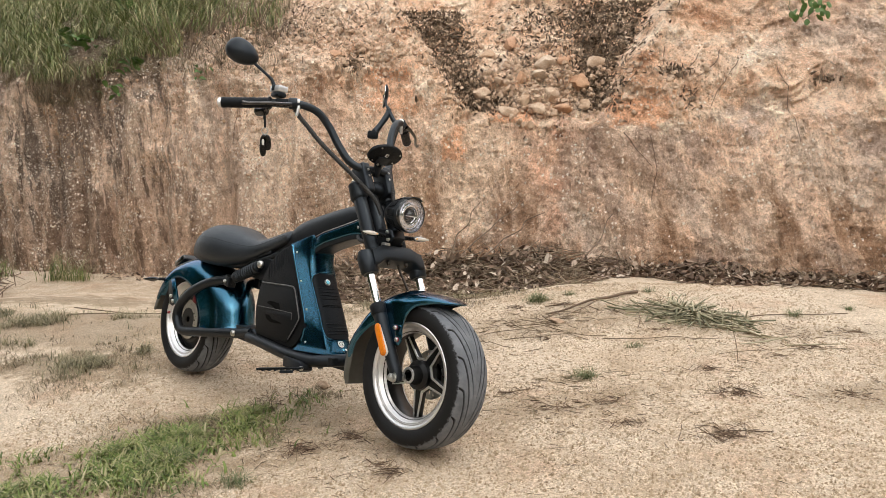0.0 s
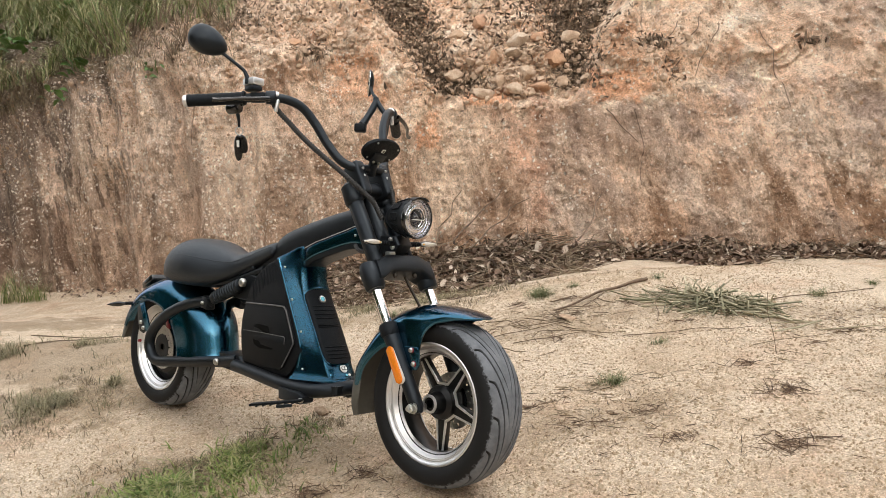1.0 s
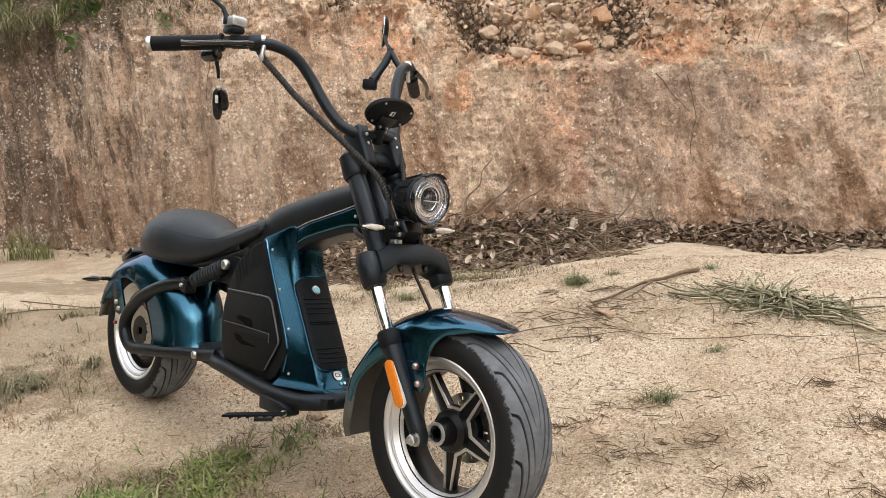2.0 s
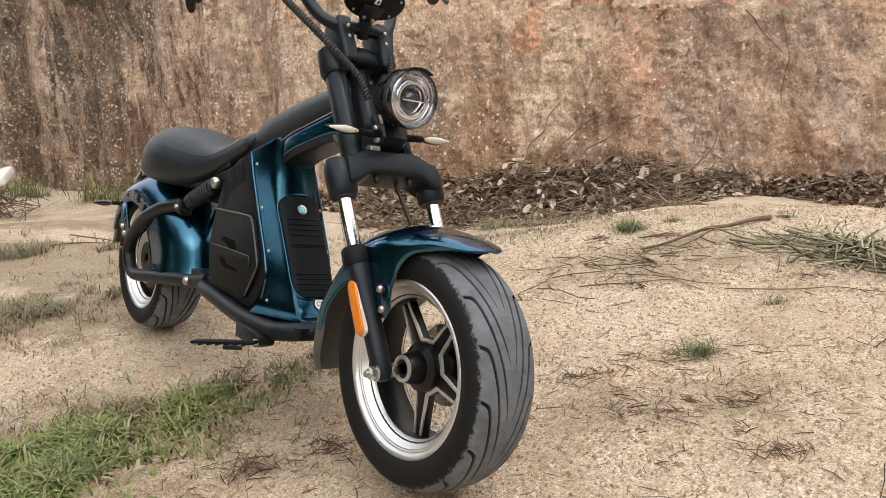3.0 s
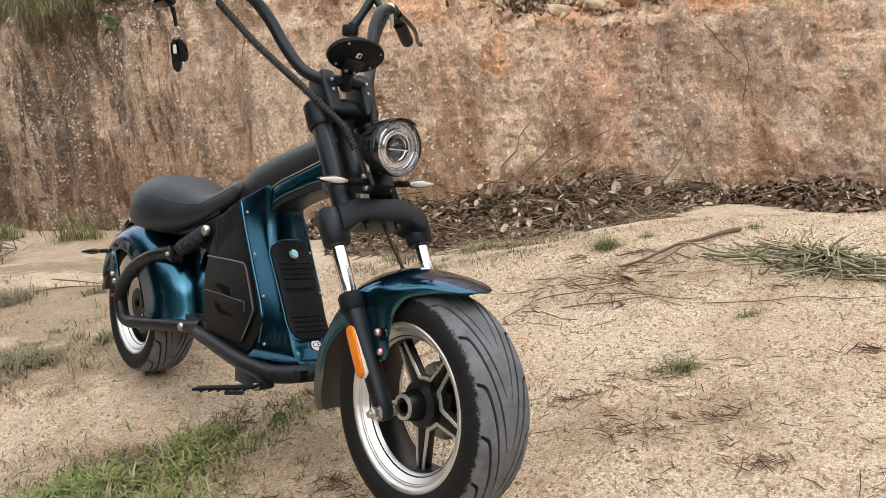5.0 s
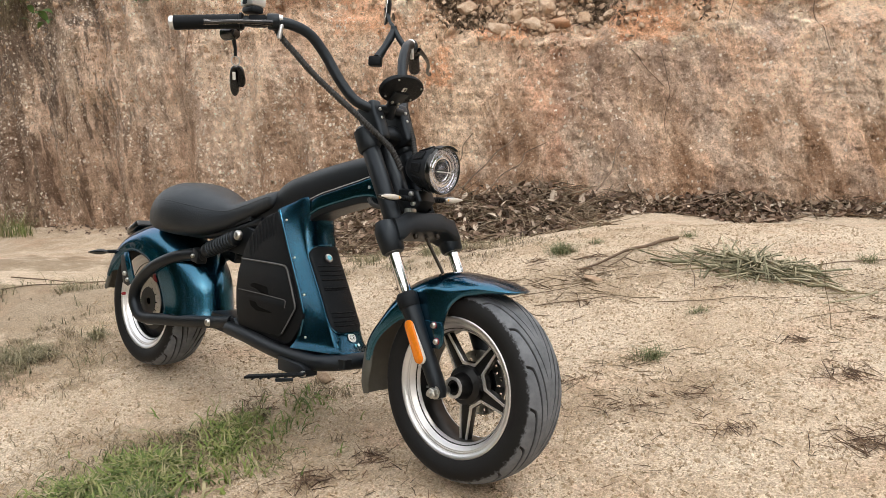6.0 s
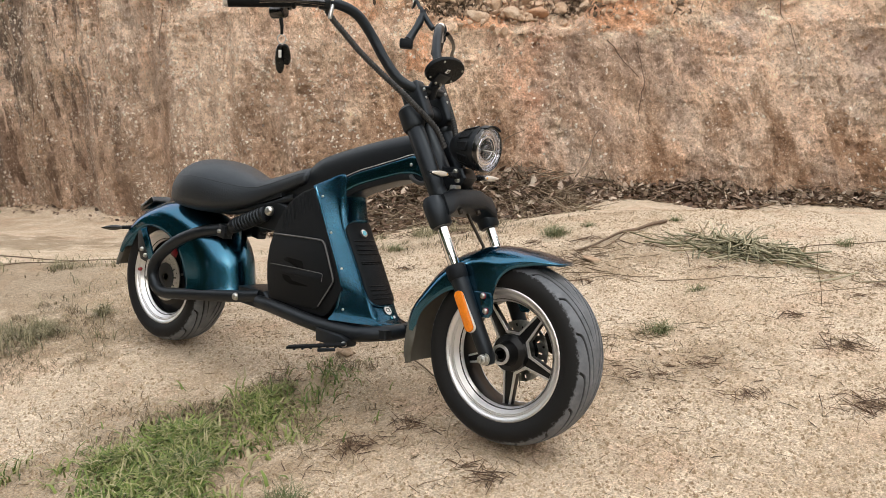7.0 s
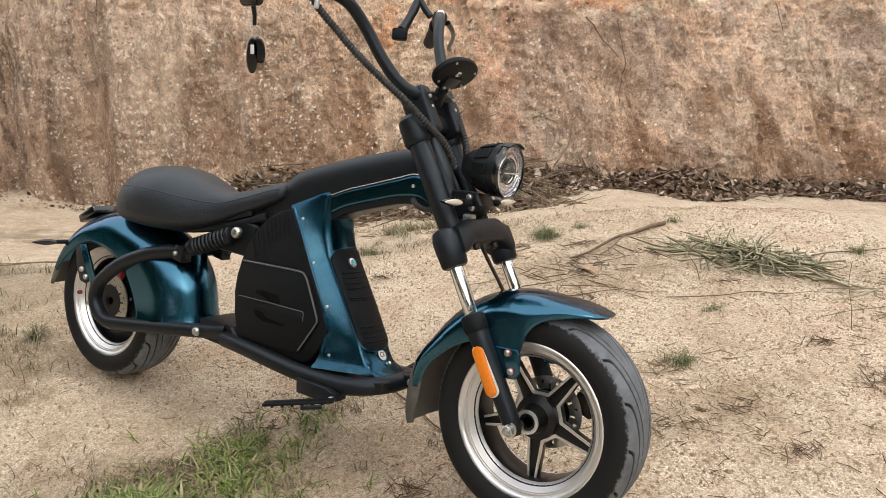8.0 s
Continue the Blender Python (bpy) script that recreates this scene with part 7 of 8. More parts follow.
scraps = np.concatenate([ground_points(n_, 960 + k_, x_, y_, w_, w_ * 0.55, 0.3) for k_, (x_, y_, w_, n_) in enumerate([
    (0.50, 2.63, 0.38, 80), (0.30, 2.80, 0.25, 40), (-0.30, 2.50, 0.26, 60), (-0.18, 2.24, 0.24, 60), (-0.47, 2.44, 0.26, 60), (0.60, 2.40, 0.45, 50), (1.05, 2.64, 0.30, 30), (0.88, 2.27, 0.30, 40), (0.55, 3.75, 0.40, 90), (1.45, 2.60, 0.35, 80), (-0.62, 2.90, 0.55, 130), (1.6, 3.3, 0.6, 110)])])
stuff("plant_scraps", sticks_mesh("plant_scraps", scraps + np.array([0, 0, 0.004]), 0.040, 0.0011, 975, WITHER, 0.18), "reddish-brown withered scraps scattered on the sand", "debris")

# a heap of cut grass
r = rng(77)
n = 270
hx, hy = r.normal(0, 0.14, n), r.normal(0, 0.065, n)
hz = 0.045 * np.exp(-(hx / 0.15) ** 2 - (hy / 0.09) ** 2) * r.uniform(0, 1, n)
heap = new("grass_heap", sticks_mesh("grass_heap", np.stack([hx, hy, hz + 0.006], 1), 0.24, 0.0036, 78, STRAW, 0.14))
heap.location = (1.20, 3.54, gz(1.20, 3.54))
heap.rotation_euler = (0, 0, radians(-42))
tagged(heap, "heap of cut grass stalks, green turning straw", "grass heap")
p = np.stack([r.normal(-0.03, 0.10, 45), r.normal(0, 0.045, 45), r.uniform(0.01, 0.04, 45)], 1)
blades = new("long_grass", blades_mesh("long_grass", p, 0.15, 2.9, 0.0048, 79, STRAW, 4, 0.5))
blades.parent = heap
tagged(heap, kind="stuff")


# ---- leaf litter at the foot of the bank ----
def foot_y(x):
    return np.interp(x, FOOT_X, FOOT_Y)


def litter_points(n, seed, x0, x1, back, front, lift):
    r = rng(seed)
    x = r.uniform(x0, x1, n)
    t = r.uniform(0, 1, n) ** 1.3
    width = front * (0.75 + 0.35 * lattice(x * 2.1, 0 * x, 90))
    y = foot_y(x) + back - t * width
    z = ground_top(x, y)
    heap_ = lift * (1 - t) * (0.6 + 0.4 * lattice(x * 3, y * 3, 91))
    return np.stack([x, y, z + r.uniform(0.0, 1, n) * np.maximum(heap_, 0.012) + 0.004], 1)


lit = np.concatenate([litter_points(5600, 501, -0.6, 3.6, 0.06, 0.56, 0.15), litter_points(3400, 502, -1.0, 0.85, 0.02, 0.95, 0.25), litter_points(700, 506, -1.5, -0.8, 0.02, 0.45, 0.16)])
stuff("leaf_litter", flakes_mesh("leaf_litter", lit, 0.068, 61, LITTER, 0.55, slender=2.8), "drift of brown dead leaves along the bank's foot", "leaf litter")
stuff("stick_litter", sticks_mesh("stick_litter", np.concatenate([litter_points(1000, 503, -1.0, 0.95, 0.02, 1.0, 0.26), litter_points(320, 504, 0.9, 3.4, 0.04, 0.55, 0.14)]), 0.30, 0.0034, 62, STICK, 0.28),
      "dry sticks tangled in the dead leaves", "sticks")
thin = litter_points(420, 505, -3.2, -0.5, 0.0, 0.5, 0.03)
stuff("sparse_litter", flakes_mesh("sparse_litter", thin, 0.035, 63, LITTER, 0.4), "scattered dead leaves at the bank's foot", "leaf litter")
for k, (x0, z0, x1, z1) in enumerate([(0.20, 0.10, 0.62, 0.42), (0.05, 0.02, 0.30, 0.40), (0.32, 0.05, 0.78, 0.34), (0.9, 0.0, 1.3, 0.02), (1.5, 0.02, 1.95, 0.07), (0.55, 0.0, 1.05, 0.05), (1.05, 0.10, 1.30, 0.36)]):
    r = rng(520 + k)
    pts = []
    for t in np.linspace(0, 1, 6):
        x, z = x0 + (x1 - x0) * t + r.normal(0, 0.012), z0 + (z1 - z0) * t
        pts.append((x, float(foot_y(x)) - 0.30 + 0.34 * t + 0.3 * max(z, 0) * (0.5 + 0.5 * t) - (0.05 if k > 2 and k < 6 else 0), z + 0.03))
    twig(pts, 0.006, 0.003, STICK if k % 2 else BARK, "dead branch leaning on the bank", "branch", "branches against the bank")


# ---- stones and rubble in the gully ----
def stone(name, at, size, seed, label, group, flat=0.7, mat_=None):
    bm = bmesh.new()
    bmesh.ops.create_icosphere(bm, subdivisions=3, radius=1.0)
    off = Vector((seed * 1.7, seed * 0.9, seed * 2.3))
    for v in bm.verts:
        p = v.co.copy()
        k = 1 + 0.30 * noise.noise(p * 1.3 + off) + 0.16 * noise.noise(p * 3.2 + off)
        # flat broken faces
        for q in range(9):
            d = Vector((math.sin(seed + q * 2.1), math.cos(seed * 1.3 + q * 1.7), math.sin(seed * 0.7 + q * 3.3))).normalized()
            h = p.normalized().dot(d) * k
            if h > 0.62:
                k *= 0.62 / h * 0.95 + 0.05
        v.co = Vector((p.x * size[0], p.y * size[1], p.z * size[2])) * k
    me = bpy.data.meshes.new(name)
    bm.to_mesh(me)
    bm.free()
    finish(me, mat_ or ROCK, 40)
    ob = new(name, me)
    ob.location = at
    ob.rotation_euler = (0.2 * math.sin(seed), 0.25 * math.cos(seed * 2), seed)
    return tagged(ob, label, "stone", group)


def on_bank(x, z, out=0.0):
    return (x, float(bank_y(np.array(x), np.array(z))) - out, z)


for k, (x, z, sx, sz) in enumerate([(0.86, 1.53, 0.13, 0.075), (0.90, 1.27, 0.105, 0.085), (1.14, 1.37, 0.12, 0.10), (0.55, 1.13, 0.14, 0.05), (0.32, 1.27, 0.10, 0.06), (0.66, 1.40, 0.06, 0.10), (0.80, 1.44, 0.11, 0.05), (0.78, 1.15, 0.10, 0.05),
                                    (-0.97, 1.61, 0.075, 0.045), (0.40, 1.62, 0.07, 0.06), (1.30, 1.55, 0.12, 0.09), (0.98, 1.16, 0.12, 0.05), (1.36, 1.22, 0.06, 0.05), (0.68, 1.22, 0.07, 0.06), (1.02, 1.55, 0.07, 0.05), (0.48, 1.38, 0.06, 0.05), (1.18, 1.19, 0.07, 0.05), (0.60, 1.72, 0.10, 0.07)]):
    stone("stone", on_bank(x, z, sx * 0.25), (sx, sx * 0.8, sz), 3.1 + 1.37 * k, ("pale broken stone in the gully rubble", "reddish earth clod in the gully rubble")[k % 3 == 2], "stones in the gully", mat_=CLOD if k % 3 == 2 else None)
stone("stone", (-0.47, 3.06, gz(-0.47, 3.06) + 0.012), (0.035, 0.025, 0.022), 5.5, "small tan stone on the sand", "stones on the sand")
stone("stone", (-0.43, 3.0, gz(-0.43, 3.0) + 0.004), (0.018, 0.014, 0.010), 7.5, "small pale stone on the sand", "stones on the sand")
stone("stone", (0.56, 3.62, gz(0.56, 3.62) + 0.008), (0.05, 0.025, 0.014), 8.5, "flat pale stone on the sand", "stones on the sand")


def gully_points(n, seed, cx, cz, sx, sz, out=0.01):
    r_ = rng(seed)
    x, z = r_.normal(cx, sx, n), r_.normal(cz, sz, n)
    return np.stack([x, bank_y(x, z) - out * r_.uniform(0, 2.5, n), z], 1)


rub = np.concatenate([gully_points(900, 607, -1.5, 1.80, 0.7, 0.2, 0.012), gully_points(400, 608, -0.4, 1.55, 0.5, 0.15, 0.01), gully_points(700, 601, 0.75, 1.24, 0.30, 0.10, 0.02), gully_points(500, 602, 0.95, 1.5, 0.3, 0.16, 0.02), gully_points(260, 603, 1.6, 1.45, 0.3, 0.15), gully_points(300, 604, -0.4, 1.75, 0.5, 0.15)])
stuff("rubble", grains_mesh("rubble", rub, 0.004 + 0.026 * rng(605).uniform(0, 1, len(rub)) ** 3, 606, CRUMB, True), "loose stones and clods in the gully", "rubble")


def wall_litter(n, seed, side, z0, z1, w0, w1):
    """Leaves lodged along one wall of the gully, in a strip that widens upwards."""
    r_ = rng(seed)
    z = r_.uniform(z0, z1, n)
    lo_, hi_ = gully_edges(z)
    t = r_.uniform(0, 1, n) ** 1.2 * (w0 + (w1 - w0) * (z - z0) / (z1 - z0))
    x = lo_ + 0.04 + t if side < 0 else hi_ - 0.04 - t
    x = x + r_.normal(0, 0.05, n)
    return np.stack([x, bank_y(x, z) - 0.008 * r_.uniform(0, 2, n), z], 1)


dark = np.concatenate([gully_points(500, 624, 0.80, 1.65, 0.32, 0.22, 0.008), wall_litter(2600, 611, -1, 1.14, 2.1, 0.12, 0.55), wall_litter(3600, 612, 1, 1.14, 2.2, 0.10, 0.75), gully_points(500, 613, 0.42, 1.20, 0.10, 0.04, 0.006),
                       gully_points(500, 615, 1.15, 1.95, 0.2, 0.10, 0.006), gully_points(150, 616, 1.82, 1.47, 0.07, 0.025, 0.004), gully_points(140, 617, -0.78, 1.52, 0.07, 0.04, 0.004), gully_points(200, 618, -1.6, 1.85, 0.35, 0.12, 0.006),
                       gully_points(40, 619, 2.9, 1.42, 0.06, 0.02, 0.004), gully_points(30, 620, 1.9, 1.25, 0.03, 0.06, 0.004)])
stuff("dark_litter", flakes_mesh("dark_litter", dark, 0.062, 64, DARK_LITTER, 0.9, slender=3.2), "dark dead leaves caught in the gully", "leaf litter")
scree = np.concatenate([gully_points(500, 635, 0.80, 1.55, 0.34, 0.26, 0.010), gully_points(900, 633, -2.1, 1.95, 0.55, 0.2, 0.006), gully_points(200, 634, -0.9, 1.95, 0.4, 0.16, 0.006)])
stuff("slope_litter", flakes_mesh("slope_litter", scree, 0.045, 66, LITTER, 0.7, slender=3.0), "pale dead leaves and straw on the upper slope", "leaf litter")
stuff("gully_sticks", sticks_mesh("gully_sticks", np.concatenate([wall_litter(260, 621, -1, 1.14, 2.1, 0.2, 0.6), wall_litter(380, 622, 1, 1.14, 2.2, 0.2, 0.8), gully_points(160, 623, -1.6, 1.85, 0.45, 0.15, 0.01)]), 0.15, 0.0028, 65, STICK, 0.6),
      "dry sticks caught in the gully", "sticks")

r_ = rng(640)
px = np.concatenate([r_.uniform(-4.8, 3.4, 7000), r_.uniform(-4.8, -1.6, 5000)])
pz = np.concatenate([r_.uniform(-0.15, 1.9, 7000), r_.uniform(-0.15, 1.5, 5000)])
face_pts = np.stack([px, bank_y(px, pz) + 0.002, pz], 1)
face_pts = face_pts[fbm(px * 2.3, pz * 1.2, 642, 4) > 0.12]
r_ = rng(643)
stuff("face_pebbles", grains_mesh("face_pebbles", face_pts, 0.003 + 0.014 * r_.uniform(0, 1, len(face_pts)) ** 5, 641, CRUMB, True), "pale pebbles set in the earth face", "pebbles")

# roots and vines on the face
for k, path in enumerate([[(1.60, 0.97), (1.62, 0.85), (1.63, 0.70), (1.60, 0.55), (1.59, 0.44)], [(1.42, 0.98), (1.50, 0.86), (1.60, 0.74)], [(2.05, 1.62), (1.95, 1.50), (1.82, 1.42), (1.70, 1.40)], [(2.25, 1.68), (2.10, 1.50), (1.97, 1.42)],
                          [(2.35, 1.60), (2.22, 1.42), (2.12, 1.30), (2.05, 1.20)], [(1.98, 1.33), (1.92, 1.24), (1.86, 1.17)], [(2.58, 1.50), (2.60, 1.32), (2.60, 1.12), (2.61, 0.95)], [(1.70, 1.74), (1.62, 1.66), (1.52, 1.58)],
                          [(-1.85, 1.15), (-1.87, 0.95), (-1.88, 0.80)], [(1.84, 1.68), (1.80, 1.56), (1.76, 1.50)], [(-2.95, 0.62), (-2.97, 0.40), (-2.98, 0.25)]]):
    fine_path = smooth_line(path, 5)
    twig([on_bank(x, z, 0.006) for x, z in fine_path], 0.0042 if k % 2 else 0.0034, 0.002, ROOT, "thin dark root on the earth face", "root", "roots on the bank")

# leafy spray hanging at the top
spray = new("leafy_branch")
sx0 = on_bank(2.90, 1.90, 0.20)
spray.location = sx0
tagged(spray, "hanging branch with fresh green leaves", "branch")
bm = bmesh.new()
tube(bm, [(0.10, 0.25, 0.28), (0.06, 0.10, 0.14), (0.0, 0.0, 0.05), (-0.10, -0.03, -0.02)], [0.006, 0.005, 0.004, 0.002], 8, 4)
part("stem", bm, BARK, spray)
r = rng(700)
for k in range(34):
    bm = bmesh.new()
    L_ = r.uniform(0.045, 0.075)
    rings = []
    for t in np.linspace(0, 1, 6):
        w = L_ * 0.33 * math.sin(math.pi * min(1, 0.08 + 0.92 * t)) ** 0.8 + 0.0005
        z = -L_ * t
        y = 0.18 * L_ * math.sin(2.2 * t)
        rings.append([(-w, y - 0.25 * w, z), (0, y, z), (w, y - 0.25 * w, z), (w, y - 0.25 * w + 0.0006, z), (0, y + 0.0006, z), (-w, y - 0.25 * w + 0.0006, z)])
    loft(bm, rings)
    m = Matrix.Translation((r.uniform(-0.19, 0.13), r.uniform(-0.08, 0.10), r.uniform(-0.02, 0.16))) @ Euler((r.normal(0, 0.5), r.normal(0, 0.5), r.uniform(0, 6.3))).to_matrix().to_4x4()
    bmesh.ops.transform(bm, matrix=m, verts=bm.verts)
    part("leaf", bm, LEAF, spray)


# grass that hangs over the brow
def brow_points(n, seed, x0, x1, z0, z1):
    r_ = rng(seed)
    x = r_.uniform(x0, x1, n)
    z = z0 + (z1 - z0) * r_.uniform(0, 1, n) ** 1.2
    return np.stack([x, bank_y(x, z) - 0.01, z], 1)


brow = np.concatenate([brow_points(17000, 801, -5.6, -3.2, 1.32, 2.4), brow_points(8500, 802, -3.5, -2.35, 1.58, 2.4), brow_points(1300, 803, -5.2, -3.6, 1.10, 1.4), brow_points(900, 804, -2.6, -1.6, 1.85, 2.3), brow_points(5000, 805, -4.6, -3.2, 1.55, 2.1)])
brow = brow[(brow[:, 2] > 1.40 + 0.22 * fbm(brow[:, 0] * 3.1, 0 * brow[:, 0], 815, 3)) & (fbm(brow[:, 0] * 3, brow[:, 2] * 3, 805, 3) > -0.55)]
stuff("bank_grass", blades_mesh("bank_grass", brow[::2], 0.27, 1.5, 0.0050, 806, LONG, 4, 0.7), "long green and straw grass hanging over the bank's brow", "grass")
dead = np.concatenate([brow_points(5200, 807, -5.4, -3.3, 1.10, 1.5), brow_points(2200, 808, -3.3, -1.5, 1.42, 2.2)])
dead = dead[dead[:, 2] > 1.20 + 0.30 * fbm(dead[:, 0] * 3.3, 0 * dead[:, 0], 818, 3)]
stuff("dead_bank_grass", blades_mesh("dead_bank_grass", dead, 0.18, 1.6, 0.0022, 809, DRY, 4, 0.9), "dead grass and roots under the bank's brow", "grass")
for k, (x, z, size) in enumerate([(-2.80, 1.72, 0.55), (-2.62, 1.70, 0.45), (-3.0, 1.75, 0.5)]):
    q = on_bank(x, z, 0.02)
    p = rng(820 + k).normal(0, 0.03, (60, 3)) * np.array([1, 1, 0])
    ob = new("grass_tuft", blades_mesh("grass_tuft", p, size, 0.55, 0.004, 830 + k, LONG, 4, 0.6))
    ob.location = q
    tagged(ob, "tall olive grass clump on the bank's brow", "grass tuft", "tall grass on the brow")


def weed(at, seed, n, size, label):
    """A broad-leaved weed: stem and single leaves."""
    root_ = new("weed")
    root_.location = at
    tagged(root_, label, "weed", "weeds on the bank")
    r_ = rng(seed)
    bm = bmesh.new()
    tube(bm, [(0, 0.05, -0.03), (0.0, -0.02, 0.03), (0.01, -0.05, 0.09)], 0.004, 6, 3)
    part("stem", bm, LEAF, root_)
    for k in range(n):
        bm = bmesh.new()
        L_ = size * r_.uniform(0.6, 1.2)
        rings = []
        for t in np.linspace(0, 1, 6):
            w = L_ * 0.26 * math.sin(math.pi * min(1, 0.06 + 0.94 * t)) + 0.0005
            y, z = -L_ * t, 0.25 * L_ * math.sin(2.6 * t)
            rings.append([(-w, y, z + 0.3 * w), (0, y, z), (w, y, z + 0.3 * w), (w, y, z + 0.3 * w + 0.0008), (0, y, z + 0.0008), (-w, y, z + 0.3 * w + 0.0008)])
        loft(bm, rings)
        m = Matrix.Translation((r_.normal(0, 0.05), -0.04, r_.uniform(-0.06, 0.09))) @ Euler((r_.normal(-0.3, 0.4), r_.normal(0, 0.4), r_.normal(0, 1.2))).to_matrix().to_4x4()
        bmesh.ops.transform(bm, matrix=m, verts=bm.verts)
        part("leaf", bm, LEAF, root_)


weed(on_bank(-2.98, 1.46, 0.03), 841, 14, 0.12, "green broad-leaved weed rooted in the bank")
weed(on_bank(-3.12, 1.22, 0.02), 842, 7, 0.10, "small green weed rooted in the bank")
weed(on_bank(-3.66, 1.70, 0.05), 844, 16, 0.13, "green broad-leaved weed among the brow's grass")
weed(on_bank(-3.95, 1.78, 0.05), 845, 16, 0.12, "green broad-leaved weed among the brow's grass")
weed(on_bank(-3.30, 2.04, 0.05), 846, 16, 0.13, "green broad-leaved weed among the brow's grass")
weed(on_bank(-2.15, 1.42, 0.02), 843, 10, 0.06, "small olive weed rooted in the bank")
for k, (x, z) in enumerate([(-2.35, 1.55), (-2.05, 1.50), (-1.95, 1.62), (-1.6, 1.75), (-2.5, 1.75), (-2.25, 1.8), (-1.8, 1.9), (-2.7, 1.6)]):
    q = Vector(on_bank(x, z, 0.0))
    r = rng(850 + k)
    shrub = new("dry_shrub")
    shrub.location = q
    tagged(shrub, "leafless dry brush on the bank", "shrub", "dry brush on the bank")
    for j in range(7):
        a = r.uniform(-1.2, 1.2)
        h = r.uniform(0.2, 0.5)
        bm = bmesh.new()
        tube(bm, [(0, 0, 0), (0.3 * h * a, -0.05, 0.45 * h), (0.6 * h * a + r.normal(0, 0.02), -0.08, 0.8 * h), (0.8 * h * a, -0.10, h)], [0.004, 0.003, 0.002, 0.001], 5, 3)
        part("stem", bm, BARK, shrub)

# white board lying at the far end
WHITEBOARD = material("white_foam", (0.74, 0.73, 0.68), 0.6, vary=0.08, scale=8, bump=0.15, bump_scale=60)
bm = bmesh.new()
block(bm, (1.2, 0.36, 0.075), None, 0.02, 3)
board = part("foam_board", bm, WHITEBOARD, None)
board.matrix_world = Matrix.Translation((-4.38, 6.28, -0.29)) @ Euler((radians(4), radians(-13), radians(22))).to_matrix().to_4x4()
tagged(board, "thick white foam board propped on brush", "board")
bm = bmesh.new()
prop = new("brush_pile", sticks_mesh("brush_pile", np.stack([rng(871).normal(-4.15, 0.26, 300), rng(872).normal(6.42, 0.12, 300), ground_top(np.full(300, -4.15), np.full(300, 6.42)) + rng(873).uniform(0.0, 0.22, 300)], 1), 0.22, 0.004, 874, ROOT, 0.5))
tagged(prop, "dark brushwood pile under the board", "brushwood", kind="stuff")

# unseen trees: the paint mirrors some, the rest are added to darken its reflections
CROWN = plant_material("tree_leaves", [(0.025, 0.05, 0.014), (0.045, 0.08, 0.02), (0.08, 0.12, 0.03)], 0.5)
TRUNK = material("tree_bark", (0.13, 0.10, 0.075), 0.9, vary=0.4, scale=12, bump=0.7, bump_scale=40)


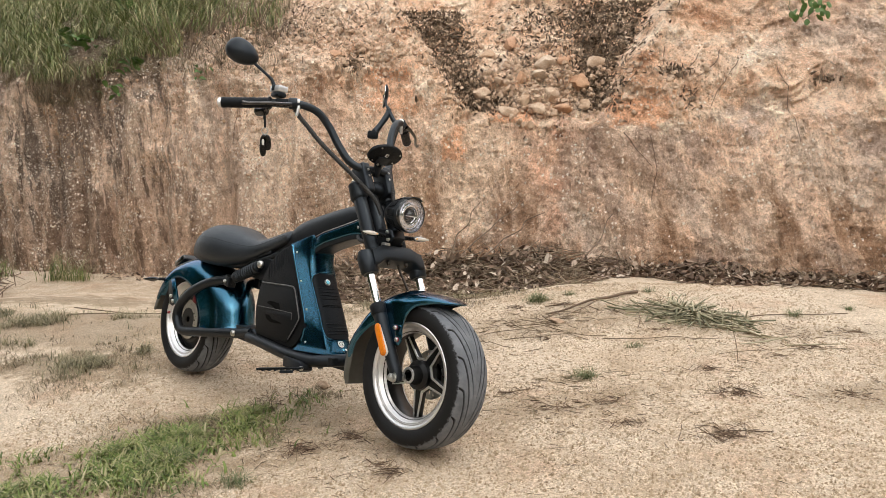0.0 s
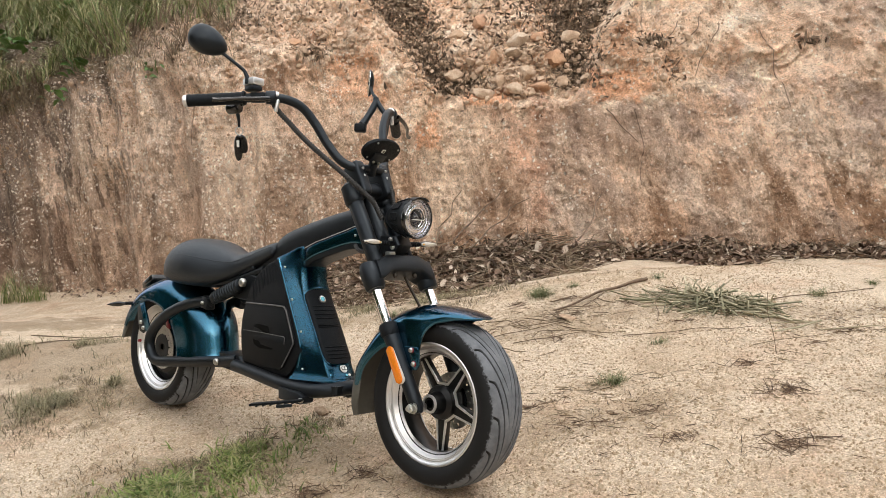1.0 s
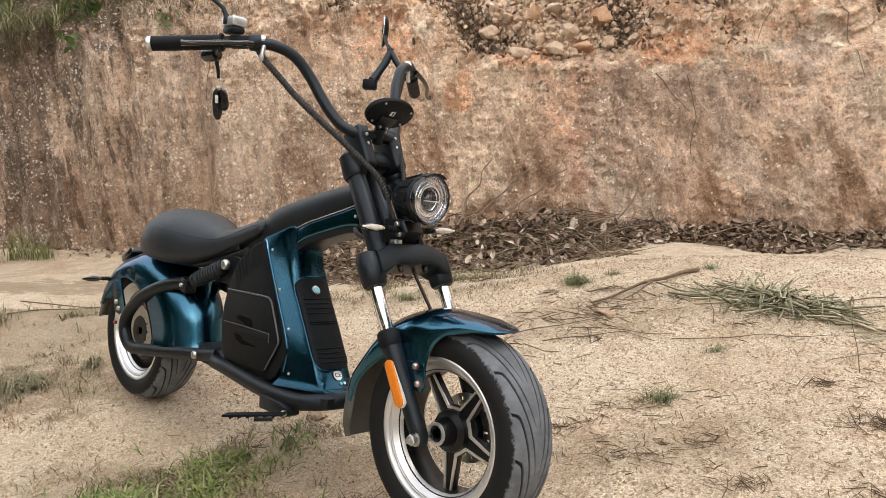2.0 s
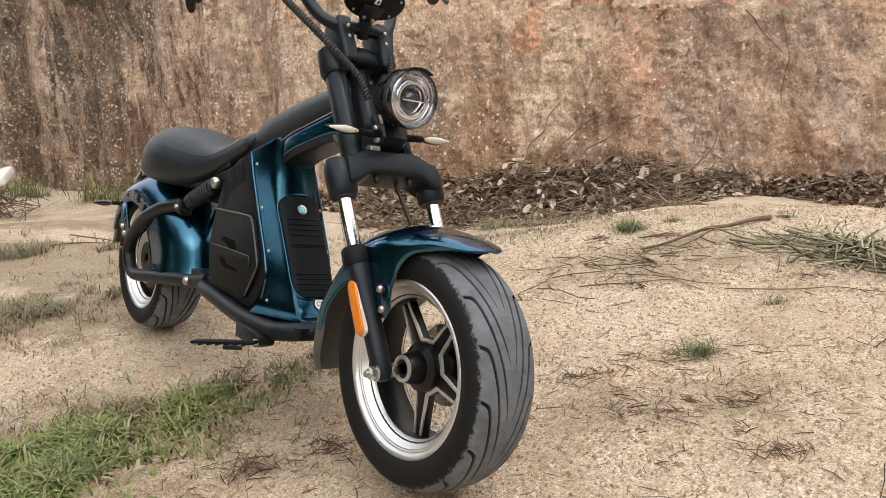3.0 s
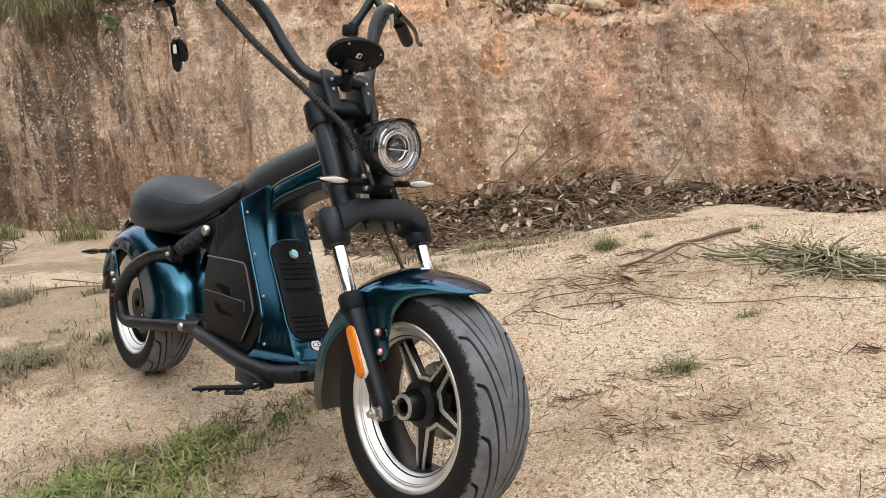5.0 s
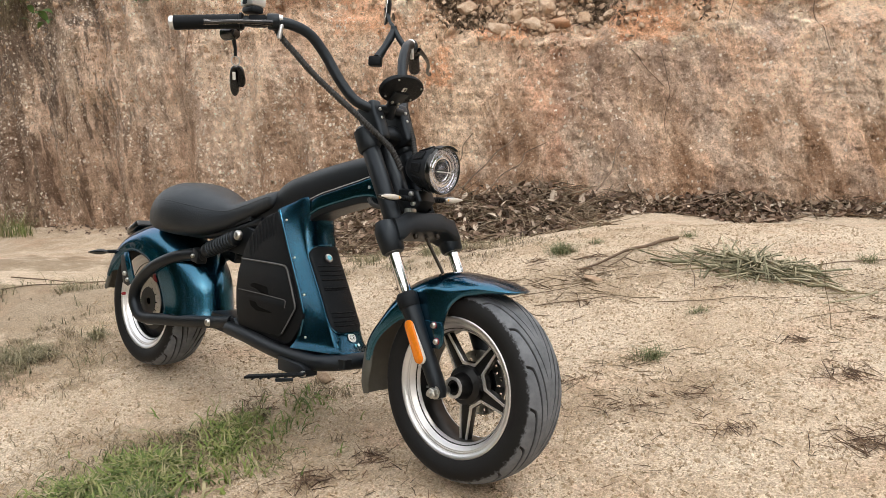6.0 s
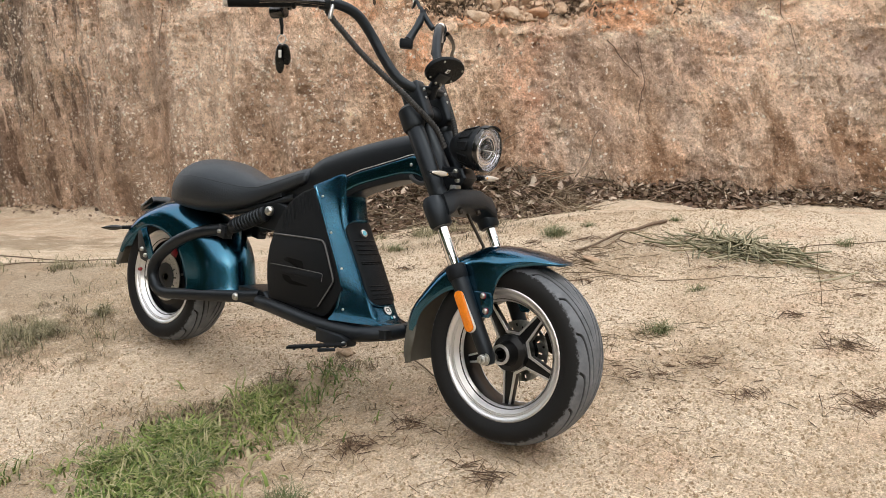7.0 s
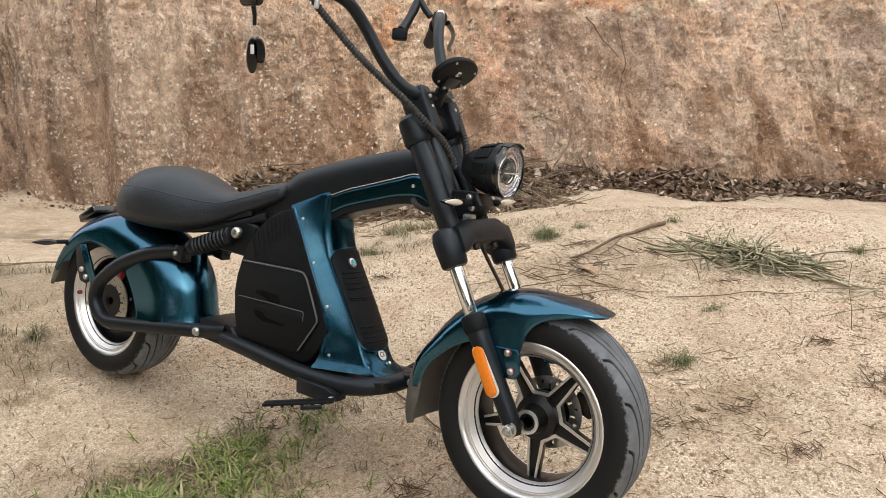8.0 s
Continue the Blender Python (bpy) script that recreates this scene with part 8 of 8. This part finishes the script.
def tree(x, y, h, spread, seed):
    """A tapered trunk with limbs and a ragged crown of leaf clumps."""
    root_ = new("tree")
    root_.location = (x, y, float(ground_z(np.array(x), np.array(y))) - 0.05)
    tagged(root_, "unseen dark green broad-leaved tree, darkening reflections in the paint", "tree", "trees beyond the track")
    r_ = rng(seed)
    bm = bmesh.new()
    top = Vector((r_.normal(0, 0.3), r_.normal(0, 0.3), h * 0.8))
    tube(bm, [(0, 0, 0), (0.05, 0.02, h * 0.2), top * 0.55, top], [0.20, 0.15, 0.10, 0.03], 12, 4)
    part("trunk", bm, TRUNK, root_)
    clumps = []
    for k in range(9):
        a, t = 2.4 * k + r_.uniform(0, 0.6), r_.uniform(0.30, 0.75)
        q0 = top * t
        reach = spread * r_.uniform(0.5, 1.0)
        q1 = q0 + Vector((math.cos(a) * reach, math.sin(a) * reach, r_.uniform(0.3, 1.0) * reach))
        bm = bmesh.new()
        tube(bm, [q0, q0.lerp(q1, 0.5) + Vector((0, 0, 0.1)), q1], [0.06, 0.04, 0.012], 8, 3)
        part("limb", bm, TRUNK, root_)
        clumps += [(q1, reach * 0.5), (q0.lerp(q1, 0.65), reach * 0.45)]
    clumps.append((top, spread * 0.5))
    # low clumps added out of view, to darken reflections near the horizon
    for k in range(7):
        a, reach = 0.9 * k + r_.uniform(0, 0.5), spread * r_.uniform(0.4, 0.9)
        clumps.append((Vector((math.cos(a) * reach, math.sin(a) * reach, r_.uniform(0.35, 1.7))), spread * 0.42))
    pts = np.concatenate([np.array(c) + r_.normal(0, 1, (330, 3)) * rad_ * np.array([0.6, 0.6, 0.45]) for c, rad_ in clumps])
    ob = new("crown", flakes_mesh("crown", pts, 0.17, seed + 1, CROWN, 0.9))
    ob.parent = root_


for k, (x, y, h, spread) in enumerate([(6.5, 0.5, 6.0, 2.0), (7.5, -3.5, 7.5, 2.6), (4.2, -7.5, 6.5, 2.2), (9.5, 2.2, 6.5, 2.2), (-3.0, -10.5, 8.0, 2.6), (0.5, -11.5, 7.0, 2.4), (-9.5, -3.5, 6.0, 2.2), (-6.0, -7.5, 6.5, 2.2), (-8.5, 0.5, 6.0, 2.4), (-11.0, 3.0, 7.0, 2.6), (-8.0, -5.6, 6.5, 2.4), (-4.4, -9.0, 7.0, 2.6), (2.4, -9.8, 6.8, 2.5), (6.4, -5.6, 6.5, 2.4), (9.0, -1.4, 7.0, 2.6), (-1.4, -9.6, 6.2, 2.3), (-7.2, 1.8, 5.0, 2.2), (-7.8, 3.6, 5.0, 2.2), (-7.4, -1.5, 5.5, 2.4), (-9.6, 5.4, 6.0, 2.4)]):
    tree(x, y, h, spread, 950 + 7 * k)

# coarse sand grains, nearest first
r = rng(900)
n = 90000
x = r.uniform(-1.6, 1.9, n)
y = 1.75 + 2.6 * r.uniform(0, 1, n) ** 1.5
at = np.stack([x, y, ground_top(x, y) + 0.0004], 1)
SANDGRAIN = plant_material("quartz_grains", [(0.30, 0.21, 0.135), (0.41, 0.305, 0.20), (0.49, 0.385, 0.265), (0.57, 0.465, 0.34)], 0.8)
stuff("gravel", grains_mesh("gravel", at, 0.0013 + 0.0052 * r.uniform(0, 1, n) ** 3, 901, SANDGRAIN), "coarse quartz grains strewn on the sand", "gravel")
chips = clumped(ground_points(6000, 905, 0.2, 3.2, 2.6, 1.6), 906, 1.3, -0.3)
stuff("plant_debris", sticks_mesh("plant_debris", chips + np.array([0, 0, 0.002]), 0.026, 0.0009, 907, DRY, 0.12), "scattered bits of dead grass on the sand", "debris")
